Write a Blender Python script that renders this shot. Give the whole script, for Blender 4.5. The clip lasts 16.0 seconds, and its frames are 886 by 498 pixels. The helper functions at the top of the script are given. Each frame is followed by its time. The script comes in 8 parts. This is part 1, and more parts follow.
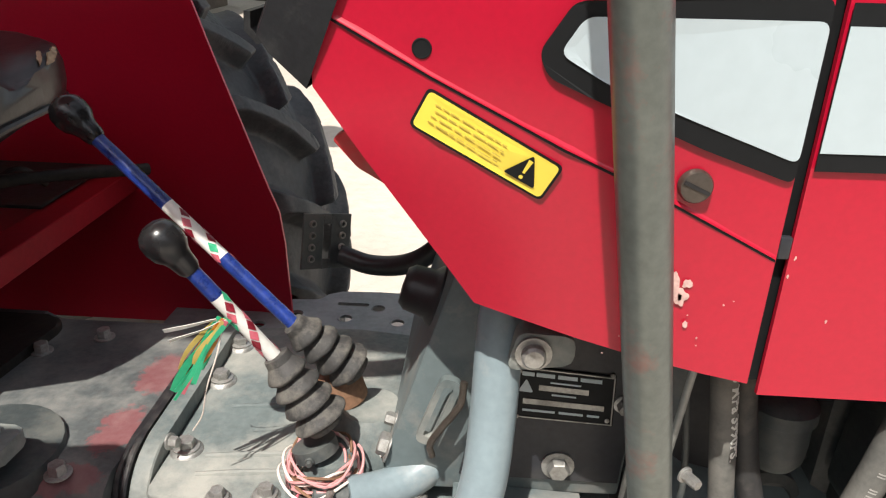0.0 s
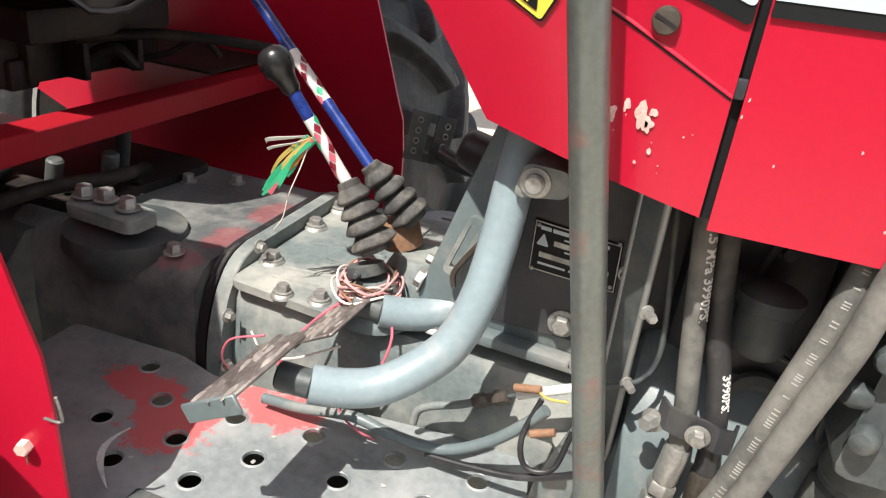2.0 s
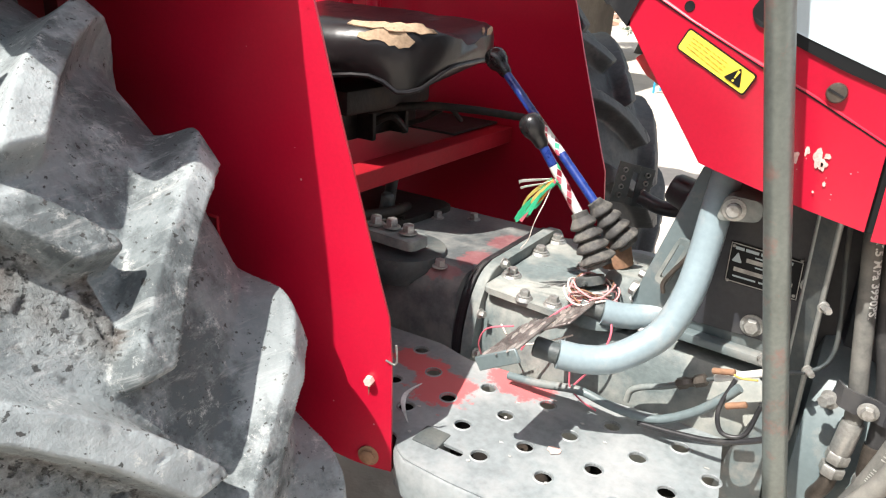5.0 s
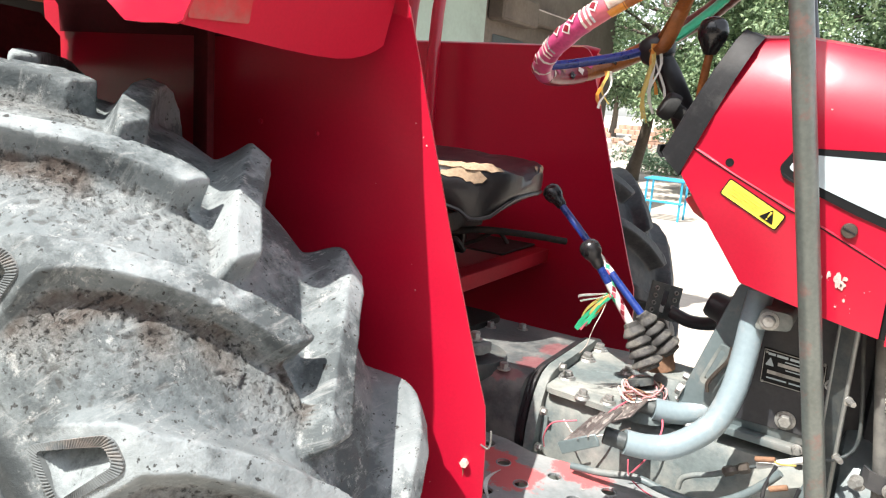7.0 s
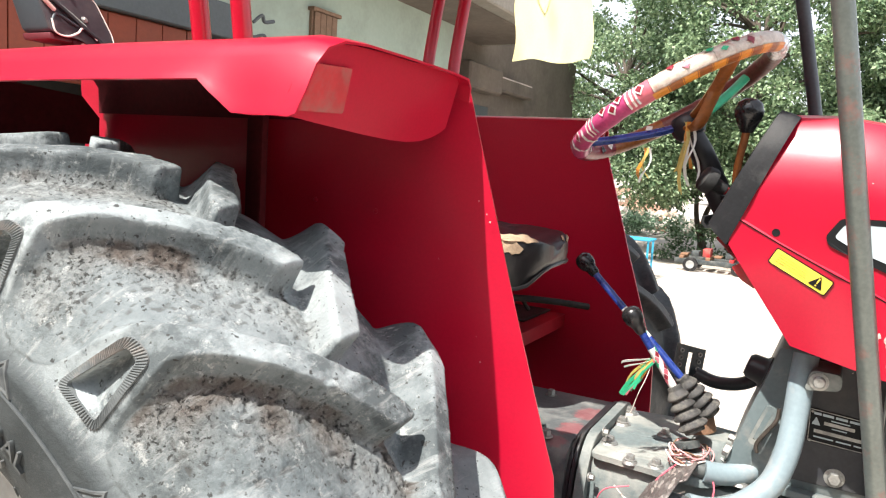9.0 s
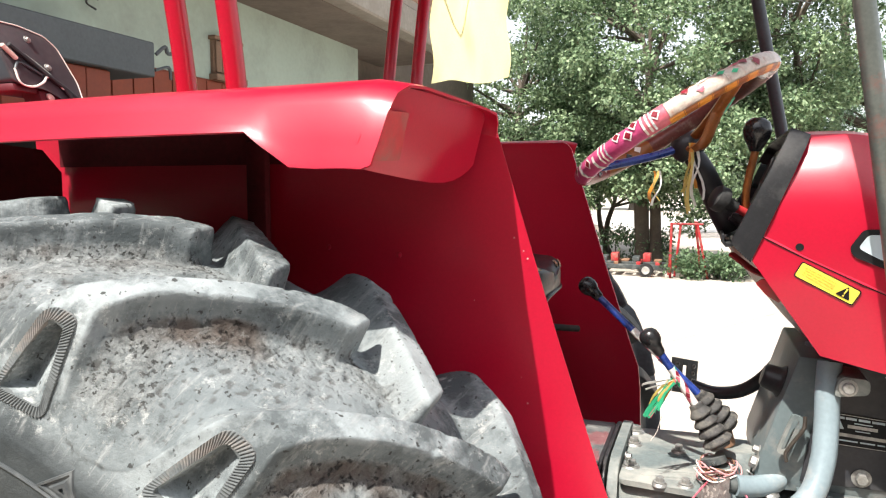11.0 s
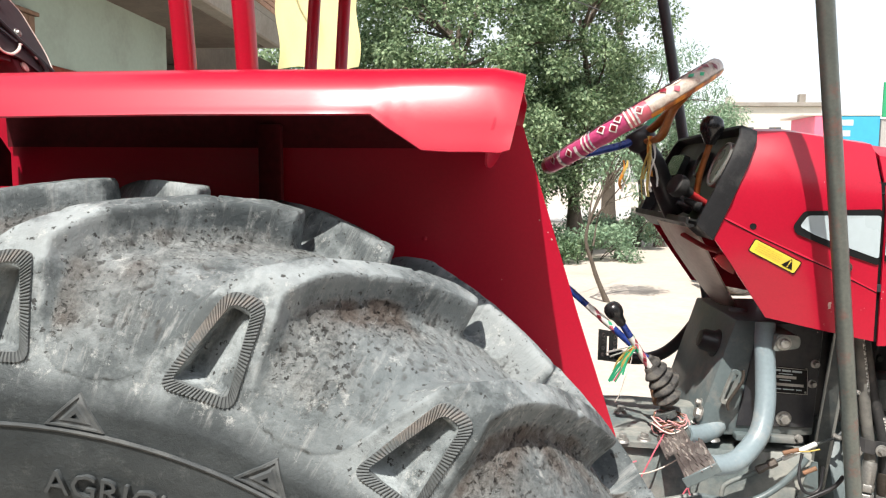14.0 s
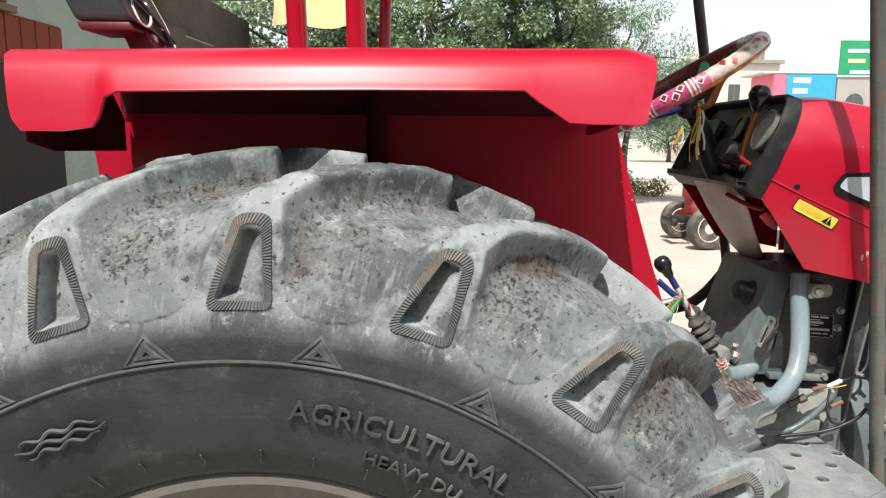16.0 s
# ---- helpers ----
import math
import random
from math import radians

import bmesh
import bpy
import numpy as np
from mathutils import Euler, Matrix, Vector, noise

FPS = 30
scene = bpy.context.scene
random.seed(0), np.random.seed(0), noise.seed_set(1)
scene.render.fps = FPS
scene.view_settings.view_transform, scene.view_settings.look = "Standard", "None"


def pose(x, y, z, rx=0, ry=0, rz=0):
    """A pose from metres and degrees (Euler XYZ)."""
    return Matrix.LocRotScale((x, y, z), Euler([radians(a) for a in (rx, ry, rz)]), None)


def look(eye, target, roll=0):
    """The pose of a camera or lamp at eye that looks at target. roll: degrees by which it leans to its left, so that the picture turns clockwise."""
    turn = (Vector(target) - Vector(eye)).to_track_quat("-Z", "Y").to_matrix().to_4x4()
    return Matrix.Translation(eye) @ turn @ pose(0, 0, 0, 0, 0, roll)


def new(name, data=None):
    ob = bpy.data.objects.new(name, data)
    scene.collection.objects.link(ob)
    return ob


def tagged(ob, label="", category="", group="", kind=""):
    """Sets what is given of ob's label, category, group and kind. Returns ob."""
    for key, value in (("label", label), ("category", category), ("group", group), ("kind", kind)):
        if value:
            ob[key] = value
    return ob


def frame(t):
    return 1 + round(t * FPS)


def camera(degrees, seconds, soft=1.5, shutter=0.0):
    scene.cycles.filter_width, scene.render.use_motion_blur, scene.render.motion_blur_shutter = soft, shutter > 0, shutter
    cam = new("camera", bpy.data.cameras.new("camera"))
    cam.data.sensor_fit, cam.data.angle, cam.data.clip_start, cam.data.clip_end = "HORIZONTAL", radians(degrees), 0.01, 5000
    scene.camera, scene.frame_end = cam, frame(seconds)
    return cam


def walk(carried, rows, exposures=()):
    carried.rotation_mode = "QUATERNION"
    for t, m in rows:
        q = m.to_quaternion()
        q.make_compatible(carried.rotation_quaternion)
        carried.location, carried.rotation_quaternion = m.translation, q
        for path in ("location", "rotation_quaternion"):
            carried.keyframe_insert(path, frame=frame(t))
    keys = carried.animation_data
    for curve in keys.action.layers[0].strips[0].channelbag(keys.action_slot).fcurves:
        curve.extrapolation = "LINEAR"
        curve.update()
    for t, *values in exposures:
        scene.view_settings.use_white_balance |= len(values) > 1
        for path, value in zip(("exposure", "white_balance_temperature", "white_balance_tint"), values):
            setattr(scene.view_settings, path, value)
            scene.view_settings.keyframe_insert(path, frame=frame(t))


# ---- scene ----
cam = camera(63.5, 16.0, soft=1.2)
ROWS = [
    (0, (0.878, -0.68, 1.389), (0.782, 1.144, 0.574), 1.4),
    (0.5, (0.926, -0.719, 1.364), (0.74, 1.121, 0.602), 2.2),
    (1, (0.965, -0.731, 1.337), (0.747, 1.103, 0.569), 2.9),
    (1.5, (0.997, -0.771, 1.315), (0.609, 1.0, 0.472), 5.7),
    (2, (1.022, -0.813, 1.303), (0.497, 0.93, 0.475), 7.2),
    (2.5, (1.037, -0.859, 1.312), (0.324, 0.814, 0.48), 5.7),
    (3, (1.044, -0.89, 1.318), (0.254, 0.712, 0.419), 4.2),
    (3.5, (1.053, -0.925, 1.323), (0.199, 0.664, 0.459), 3.5),
    (4, (1.056, -0.977, 1.334), (0.124, 0.587, 0.505), 3.0),
    (4.2, (1.056, -0.991, 1.337), (0.111, 0.57, 0.519), 2.8),
    (6.3, (1.033, -1.261, 1.361), (0.049, 0.403, 0.849), 4.8),
    (6.5, (1.032, -1.273, 1.364), (0.054, 0.4, 0.87), 4.8),
    (7, (1.021, -1.324, 1.38), (0.019, 0.36, 0.976), 4.6),
    (7.5, (1.008, -1.364, 1.397), (-0.023, 0.314, 1.048), 3.3),
    (8, (0.983, -1.393, 1.397), (-0.055, 0.285, 1.072), 4.7),
    (8.5, (0.951, -1.409, 1.396), (-0.044, 0.306, 1.137), 4.6),
    (9, (0.905, -1.426, 1.393), (-0.027, 0.329, 1.165), 3.7),
    (9.5, (0.849, -1.443, 1.398), (-0.039, 0.337, 1.186), 2.0),
    (9.7, (0.829, -1.444, 1.398), (-0.027, 0.351, 1.191), 1.6),
    (11.8, (0.629, -1.494, 1.425), (-0.002, 0.397, 1.257), 0.4),
    (12, (0.607, -1.502, 1.419), (-0.021, 0.389, 1.239), 1.1),
    (12.5, (0.566, -1.509, 1.41), (-0.009, 0.396, 1.209), 2.0),
    (13, (0.51, -1.523, 1.396), (0.032, 0.405, 1.163), 2.2),
    (13.5, (0.448, -1.54, 1.397), (0.142, 0.423, 1.159), 1.4),
    (14, (0.382, -1.581, 1.407), (0.241, 0.404, 1.215), 0.4),
    (14.5, (0.334, -1.619, 1.419), (0.238, 0.368, 1.215), -0.3),
    (15, (0.276, -1.661, 1.434), (0.207, 0.325, 1.21), -0.8),
    (15.5, (0.222, -1.681, 1.436), (0.185, 0.3, 1.163), 0.2),
    (16, (0.168, -1.696, 1.421), (0.137, 0.279, 1.11), 0.5),
]
walk(cam, [(t, look(eye, target, roll)) for t, eye, target, roll in ROWS],
     exposures=[(0.0, 0.60, 6600, 10), (2.0, 0.93, 6600, 10), (4.0, 1.18, 6500, 10), (6.5, 1.30, 6450, 10), (9.5, 1.25, 6500, 10), (12.5, 0.88, 6550, 10), (14.0, 0.70, 6550, 10), (16.0, 0.46, 6550, 10)])

# world, sun
SUN_DIR = Vector((-0.33, -1.0, 1.8)).normalized()
world = bpy.data.worlds.new("sky_world")
scene.world = world
world.use_nodes = True
wn = world.node_tree
wn.nodes.clear()
sky = wn.nodes.new("ShaderNodeTexSky")
sky.sky_type = 'NISHITA'
sky.sun_disc = False
sky.sun_elevation = math.asin(SUN_DIR.z)
sky.sun_rotation = math.atan2(SUN_DIR.x, SUN_DIR.y)
sky.air_density, sky.dust_density, sky.ozone_density = 1.0, 1.3, 1.0
wbg = wn.nodes.new("ShaderNodeBackground")
wbg.inputs["Strength"].default_value = 0.150
wout = wn.nodes.new("ShaderNodeOutputWorld")
haze = wn.nodes.new("ShaderNodeHueSaturation")
haze.inputs["Saturation"].default_value = 0.32
wn.links.new(sky.outputs[0], haze.inputs["Color"])
wn.links.new(haze.outputs[0], wbg.inputs[0])
wn.links.new(wbg.outputs[0], wout.inputs[0])
sun = new("sun", bpy.data.lights.new("sun", 'SUN'))
sun.data.energy, sun.data.angle, sun.data.color = 4.55, radians(0.55), (1.0, 0.95, 0.88)
sun.matrix_world = look(SUN_DIR * 30, (0, 0, 0))

# materials
def material(name, color, rough=0.6, metal=0.0, var=0.25, scale=6.0, fine=60.0, bump=0.15, dirt=None, dirt_amount=0.35,
             dirt_scale=4.0, coat=0.0, obj_random=0.0, spec=0.5, rough_var=0.15, bump_dist=0.002):
    """Principled surface with colour variation at two scales, optional dust or stains, roughness change and fine relief."""
    m = bpy.data.materials.new(name)
    m.use_nodes = True
    t = m.node_tree
    N, K = t.nodes, t.links
    b = N["Principled BSDF"]
    tc = N.new("ShaderNodeTexCoord")
    n1 = N.new("ShaderNodeTexNoise")
    n1.inputs["Scale"].default_value, n1.inputs["Detail"].default_value = scale, 5
    n2 = N.new("ShaderNodeTexNoise")
    n2.inputs["Scale"].default_value, n2.inputs["Detail"].default_value = fine, 6
    for n in (n1, n2):
        K.new(tc.outputs["Object"], n.inputs["Vector"])
    add = N.new("ShaderNodeMath")
    add.operation = 'ADD'
    K.new(n1.outputs["Fac"], add.inputs[0])
    K.new(n2.outputs["Fac"], add.inputs[1])
    ramp = N.new("ShaderNodeMapRange")
    ramp.inputs["From Min"].default_value, ramp.inputs["From Max"].default_value = 0.6, 1.4
    ramp.inputs["To Min"].default_value, ramp.inputs["To Max"].default_value = 1 - var, 1 + var
    K.new(add.outputs[0], ramp.inputs["Value"])
    mul = N.new("ShaderNodeVectorMath")
    mul.operation = 'SCALE'
    mul.inputs[0].default_value = color[:3]
    K.new(ramp.outputs[0], mul.inputs["Scale"])
    col = mul.outputs[0]
    if obj_random:
        oi = N.new("ShaderNodeObjectInfo")
        r2 = N.new("ShaderNodeMapRange")
        r2.inputs["To Min"].default_value, r2.inputs["To Max"].default_value = 1 - obj_random, 1 + obj_random
        K.new(oi.outputs["Random"], r2.inputs["Value"])
        m2 = N.new("ShaderNodeVectorMath")
        m2.operation = 'SCALE'
        K.new(col, m2.inputs[0])
        K.new(r2.outputs[0], m2.inputs["Scale"])
        col = m2.outputs[0]
    rough_out = None
    if dirt:
        n3 = N.new("ShaderNodeTexNoise")
        n3.inputs["Scale"].default_value, n3.inputs["Detail"].default_value, n3.inputs["Roughness"].default_value = dirt_scale, 8, 0.7
        K.new(tc.outputs["Object"], n3.inputs["Vector"])
        rp = N.new("ShaderNodeMapRange")
        c = 0.62 - 0.25 * dirt_amount
        rp.inputs["From Min"].default_value, rp.inputs["From Max"].default_value = c - 0.1, c + 0.14
        K.new(n3.outputs["Fac"], rp.inputs["Value"])
        mx = N.new("ShaderNodeMix")
        mx.data_type = 'RGBA'
        K.new(rp.outputs[0], mx.inputs["Factor"])
        K.new(col, mx.inputs["A"])
        mx.inputs["B"].default_value = (*dirt, 1)
        col = mx.outputs["Result"]
        rm = N.new("ShaderNodeMapRange")
        rm.inputs["To Min"].default_value, rm.inputs["To Max"].default_value = rough, min(1.0, rough + 0.3)
        K.new(rp.outputs[0], rm.inputs["Value"])
        rough_out = rm.outputs[0]
    if rough_out is None:
        rm = N.new("ShaderNodeMapRange")
        rm.inputs["To Min"].default_value, rm.inputs["To Max"].default_value = max(0.02, rough - rough_var), min(1, rough + rough_var)
        K.new(n1.outputs["Fac"], rm.inputs["Value"])
        rough_out = rm.outputs[0]
    K.new(col, b.inputs["Base Color"])
    K.new(rough_out, b.inputs["Roughness"])
    b.inputs["Metallic"].default_value = metal
    b.inputs["Specular IOR Level"].default_value = spec
    b.inputs["Coat Weight"].default_value = coat
    b.inputs["Coat Roughness"].default_value = 0.12
    if bump:
        bp = N.new("ShaderNodeBump")
        bp.inputs["Strength"].default_value, bp.inputs["Distance"].default_value = bump, bump_dist
        K.new(n2.outputs["Fac"], bp.inputs["Height"])
        K.new(bp.outputs[0], b.inputs["Normal"])
    return m


RED = material("red_paint", (0.41, 0.005, 0.026), 0.31, var=0.10, scale=3, fine=220, bump=0.02, rough_var=0.06, spec=0.5, coat=0.14)
RED_DULL = material("red_dull_paint", (0.42, 0.02, 0.025), 0.5, var=0.2, scale=6, fine=90, bump=0.06, dirt=(0.22, 0.14, 0.11), dirt_amount=0.2, dirt_scale=9)
GREY = material("grey_paint", (0.118, 0.150, 0.155), 0.42, var=0.15, scale=7, fine=120, bump=0.12, dirt=(0.30, 0.28, 0.25), dirt_amount=0.05, dirt_scale=9, coat=0.1)
GREY_DUSTY = material("grey_dusty_casting", (0.118, 0.145, 0.145), 0.55, var=0.3, scale=9, fine=120, bump=0.4, dirt=(0.31, 0.31, 0.28), dirt_amount=0.36, dirt_scale=8)
CASE_DARK = material("oily_dark_casting", (0.085, 0.095, 0.097), 0.5, var=0.35, scale=9, fine=130, bump=0.35, dirt=(0.225, 0.222, 0.205), dirt_amount=0.30, dirt_scale=9)
GREY_DARK = material("dark_grey_casting", (0.048, 0.058, 0.060), 0.5, var=0.3, scale=10, fine=140, bump=0.3, dirt=(0.14, 0.14, 0.125), dirt_amount=0.2, dirt_scale=10)
TUBE_BLUE = material("blue_grey_tube_paint", (0.215, 0.275, 0.30), 0.33, var=0.12, scale=12, fine=150, bump=0.05, coat=0.2, dirt=(0.36, 0.35, 0.33), dirt_amount=-0.1, dirt_scale=14)
BLACK = material("black_plastic", (0.018, 0.018, 0.02), 0.4, var=0.3, scale=12, fine=150, bump=0.08, dirt=(0.10, 0.095, 0.085), dirt_amount=0.0, dirt_scale=12)
BLACK_PLATE = material("black_plate_paint", (0.022, 0.024, 0.03), 0.45, var=0.3, scale=8, fine=150, bump=0.08, dirt=(0.07, 0.068, 0.065), dirt_amount=0.15, dirt_scale=8)
BOOT = material("dusty_rubber_boot", (0.040, 0.039, 0.038), 0.7, var=0.3, scale=25, fine=200, bump=0.25, dirt=(0.17, 0.16, 0.14), dirt_amount=0.30, dirt_scale=34)
HOSE_PALE = material("pale_dusty_hose", (0.105, 0.105, 0.098), 0.65, var=0.25, scale=20, fine=220, bump=0.15, dirt=(0.235, 0.225, 0.20), dirt_amount=0.38, dirt_scale=11)
HOSE_PRINT = material("worn_white_print", (0.36, 0.355, 0.33), 0.7, var=0.3, scale=80, fine=300, bump=0.0)
PAD_WORN = material("bare_rubbed_pad_metal", (0.42, 0.38, 0.35), 0.4, metal=0.5, var=0.3, scale=60, fine=200, bump=0.2)
PAD_METAL = material("worn_brown_pad_metal", (0.135, 0.115, 0.108), 0.5, metal=0.4, var=0.35, scale=30, fine=200, bump=0.3, dirt=(0.27, 0.255, 0.235), dirt_amount=0.2, dirt_scale=30)
HOSE = material("dusty_rubber_hose", (0.032, 0.032, 0.033), 0.55, var=0.25, scale=20, fine=220, bump=0.15, dirt=(0.15, 0.135, 0.115), dirt_amount=0.15, dirt_scale=11)
STEEL = material("dull_zinc_bolt", (0.43, 0.43, 0.41), 0.42, metal=0.75, var=0.25, scale=40, fine=300, bump=0.15, dirt=(0.25, 0.24, 0.22), dirt_amount=0.3, dirt_scale=40)
GALV = material("weathered_green_grey_tube", (0.15, 0.168, 0.155), 0.36, metal=0.5, var=0.22, scale=14, fine=180, bump=0.12, dirt=(0.30, 0.12, 0.10), dirt_amount=-0.14, dirt_scale=26)
RIM_FILM = material("creamy_wrapped_film", (0.50, 0.44, 0.38), 0.28, var=0.3, scale=40, fine=200, bump=0.2, dirt=(0.36, 0.13, 0.08), dirt_amount=0.12, dirt_scale=38)
DASH_BLACK = material("dusty_black_dash_plastic", (0.013, 0.0135, 0.015), 0.5, var=0.3, scale=9, fine=200, bump=0.1, spec=0.25, dirt=(0.060, 0.060, 0.058), dirt_amount=0.12, dirt_scale=12)
MAGENTA = material("magenta_wrap", (0.46, 0.06, 0.17), 0.35, var=0.3, scale=60, fine=200, bump=0.1)
# red darkened to stand in for the shade under the fenders
SHADED_RED = material("shaded_dark_red", (0.095, 0.009, 0.014), 0.75, var=0.3, scale=10, fine=90, bump=0.3, spec=0.2)
OILY = material("oily_black_steel", (0.014, 0.012, 0.011), 0.55, var=0.4, scale=12, fine=120, bump=0.3, spec=0.22, dirt=(0.06, 0.045, 0.035), dirt_amount=0.2, dirt_scale=14)
RED_BEAM = material("red_beam_paint", (0.27, 0.006, 0.014), 0.6, var=0.15, scale=6, fine=120, bump=0.05, spec=0.2)
FASTENER = material("dark_bronze_fastener", (0.10, 0.085, 0.072), 0.4, metal=0.6, var=0.3, scale=60, fine=300, bump=0.2)
ROD_GREY = material("pale_grey_rod", (0.27, 0.28, 0.265), 0.45, metal=0.3, var=0.15, scale=20, fine=200, bump=0.05)
DARK_STEEL = material("dark_steel_tube", (0.066, 0.080, 0.088), 0.4, metal=0.3, var=0.2, scale=14, fine=180, bump=0.08)
WHITE = material("white_decal", (0.44, 0.52, 0.55), 0.3, var=0.05, scale=6, fine=80, bump=0.0, coat=0.1)
DECAL_BLACK = material("black_decal", (0.009, 0.010, 0.011), 0.55, var=0.2, scale=9, fine=80, bump=0.0, spec=0.2)
YELLOW = material("yellow_sticker", (0.78, 0.60, 0.07), 0.35, var=0.06, scale=20, fine=90, bump=0.0, coat=0.1)
STICKER_PRINT = material("faded_sticker_print", (0.52, 0.39, 0.06), 0.5, var=0.15, scale=60, fine=200, bump=0.0)
CHIP_PINK = material("pinkish_chipped_primer", (0.60, 0.39, 0.35), 0.65, var=0.35, scale=120, fine=400, bump=0.2)
PRIMER = material("chipped_primer", (0.58, 0.40, 0.35), 0.7, var=0.2, scale=60, fine=300, bump=0.2)
RUST = material("rust_brown", (0.22, 0.12, 0.07), 0.8, var=0.35, scale=30, fine=200, bump=0.3)
VINYL = material("black_vinyl", (0.013, 0.012, 0.013), 0.3, var=0.3, scale=12, fine=60, bump=0.25, spec=0.38, dirt=(0.05, 0.044, 0.042), dirt_amount=-0.1, dirt_scale=10)
FOAM = material("torn_tan_foam", (0.36, 0.26, 0.17), 0.9, var=0.35, scale=30, fine=160, bump=0.6)
KNOB = material("black_knob", (0.014, 0.014, 0.015), 0.26, var=0.2, scale=20, fine=120, bump=0.05)
BLUE_TAPE = material("blue_wrap_tape", (0.016, 0.04, 0.21), 0.3, var=0.5, scale=60, fine=300, bump=0.1)
GREEN_TAPE = material("green_ribbon", (0.03, 0.38, 0.19), 0.4, var=0.15, scale=60, fine=200, bump=0.05)
ORANGE_TAPE = material("orange_ribbon", (0.62, 0.24, 0.03), 0.4, var=0.2, scale=60, fine=200, bump=0.05)
YELLOW_TAPE = material("yellow_ribbon", (0.56, 0.42, 0.12), 0.4, var=0.15, scale=60, fine=200, bump=0.05)
WHITE_TAPE = material("white_ribbon", (0.72, 0.72, 0.68), 0.4, var=0.1, scale=60, fine=200, bump=0.05)
PINK_TAPE = material("pink_ribbon", (0.55, 0.12, 0.16), 0.4, var=0.15, scale=60, fine=200, bump=0.05)
WIRE_PINK = material("pale_pink_wire", (0.62, 0.30, 0.30), 0.45, var=0.2, scale=60, fine=200, bump=0.05)
BROWN_TAPE = material("brown_orange_wrap", (0.26, 0.085, 0.02), 0.4, var=0.35, scale=30, fine=200, bump=0.1)
MAROON_BROWN = material("maroon_brown_wrap", (0.16, 0.045, 0.035), 0.35, var=0.35, scale=35, fine=200, bump=0.15, dirt=(0.36, 0.27, 0.20), dirt_amount=-0.05, dirt_scale=45)
MAROON = material("maroon_wrap", (0.20, 0.012, 0.025), 0.35, var=0.3, scale=40, fine=200, bump=0.1)
CLEAR_FOIL = material("silver_foil_wrap", (0.62, 0.64, 0.66), 0.25, metal=0.4, var=0.25, scale=60, fine=300, bump=0.3)
RIM_GREY = material("light_grey_rim", (0.36, 0.37, 0.36), 0.5, var=0.15, scale=8, fine=90, bump=0.1, dirt=(0.30, 0.25, 0.2), dirt_amount=0.2, dirt_scale=8)
CREAM = material("cream_plastic", (0.76, 0.68, 0.61), 0.55, var=0.12, scale=7, fine=90, bump=0.08, dirt=(0.38, 0.31, 0.26), dirt_amount=0.1)
GAUGE_GREY = material("grey_gauge_glass", (0.16, 0.165, 0.16), 0.3, var=0.3, scale=30, fine=120, bump=0.0)
GLASS_DARK = material("gauge_glass", (0.03, 0.035, 0.035), 0.08, var=0.1, scale=6, fine=30, bump=0.0)
CONCRETE = material("raw_concrete", (0.29, 0.265, 0.23), 0.9, var=0.2, scale=1.5, fine=25, bump=0.3, bump_dist=0.01, dirt=(0.22, 0.19, 0.16), dirt_amount=0.2, dirt_scale=1.2)
GREEN_WALL = material("pale_green_wall_paint", (0.37, 0.45, 0.39), 0.85, var=0.08, scale=1.2, fine=20, bump=0.1, dirt=(0.29, 0.33, 0.29), dirt_amount=0.15, dirt_scale=1.4)
BRICK = material("weathered_brick", (0.40, 0.25, 0.18), 0.9, var=0.2, scale=8, fine=60, bump=0.4, obj_random=0.25)
ORANGE_PAINT = material("orange_shutter_paint", (0.22, 0.042, 0.018), 0.6, var=0.15, scale=3, fine=40, bump=0.05)
SLATE = material("slate_grey_board", (0.075, 0.085, 0.092), 0.6, var=0.2, scale=4, fine=50, bump=0.1)
BROWN_WOOD = material("brown_window_board", (0.22, 0.135, 0.09), 0.75, var=0.3, scale=12, fine=80, bump=0.2)
BLUE_PAINT = material("sky_blue_paint", (0.04, 0.33, 0.52), 0.5, var=0.1, scale=3, fine=40, bump=0.0)
PINK_PAINT = material("pink_paint", (0.75, 0.16, 0.24), 0.5, var=0.1, scale=3, fine=40, bump=0.0)
GREEN_PAINT = material("green_board_paint", (0.02, 0.28, 0.12), 0.5, var=0.15, scale=3, fine=40, bump=0.0)
CREAM_WALL = material("cream_house_wall", (0.62, 0.58, 0.50), 0.85, var=0.1, scale=1.0, fine=14, bump=0.05)
CLOTH = material("pale_yellow_cloth", (0.78, 0.70, 0.36), 0.85, var=0.08, scale=5, fine=120, bump=0.15)
BARK = material("grey_brown_bark", (0.10, 0.08, 0.062), 0.9, var=0.35, scale=10, fine=60, bump=0.8, bump_dist=0.01)

# mesh helpers
def V(*a):
    return Vector(a)


def part(name, bm, mats, parent=None, label="", smooth=True, angle=40):
    """Links a bmesh as one mesh object, under a thing or a part if one is given."""
    me = bpy.data.meshes.new(name)
    bmesh.ops.recalc_face_normals(bm, faces=bm.faces)
    if smooth:
        lim = radians(angle)
        for f in bm.faces:
            f.smooth = True
        for e in bm.edges:
            if len(e.link_faces) != 2 or e.calc_face_angle(4.0) > lim:
                e.smooth = False
    bm.to_mesh(me)
    bm.free()
    for m in (mats if isinstance(mats, (list, tuple)) else [mats]):
        me.materials.append(m)
    ob = new(name, me)
    if parent is not None:
        ob.parent = parent
    if label:
        ob["label"] = label
    return ob


def thing(name, label, category, at=(0, 0, 0), group=""):
    ob = new(name)
    ob.location = at
    ob.empty_display_size = 0.05
    return tagged(ob, label, category, group)


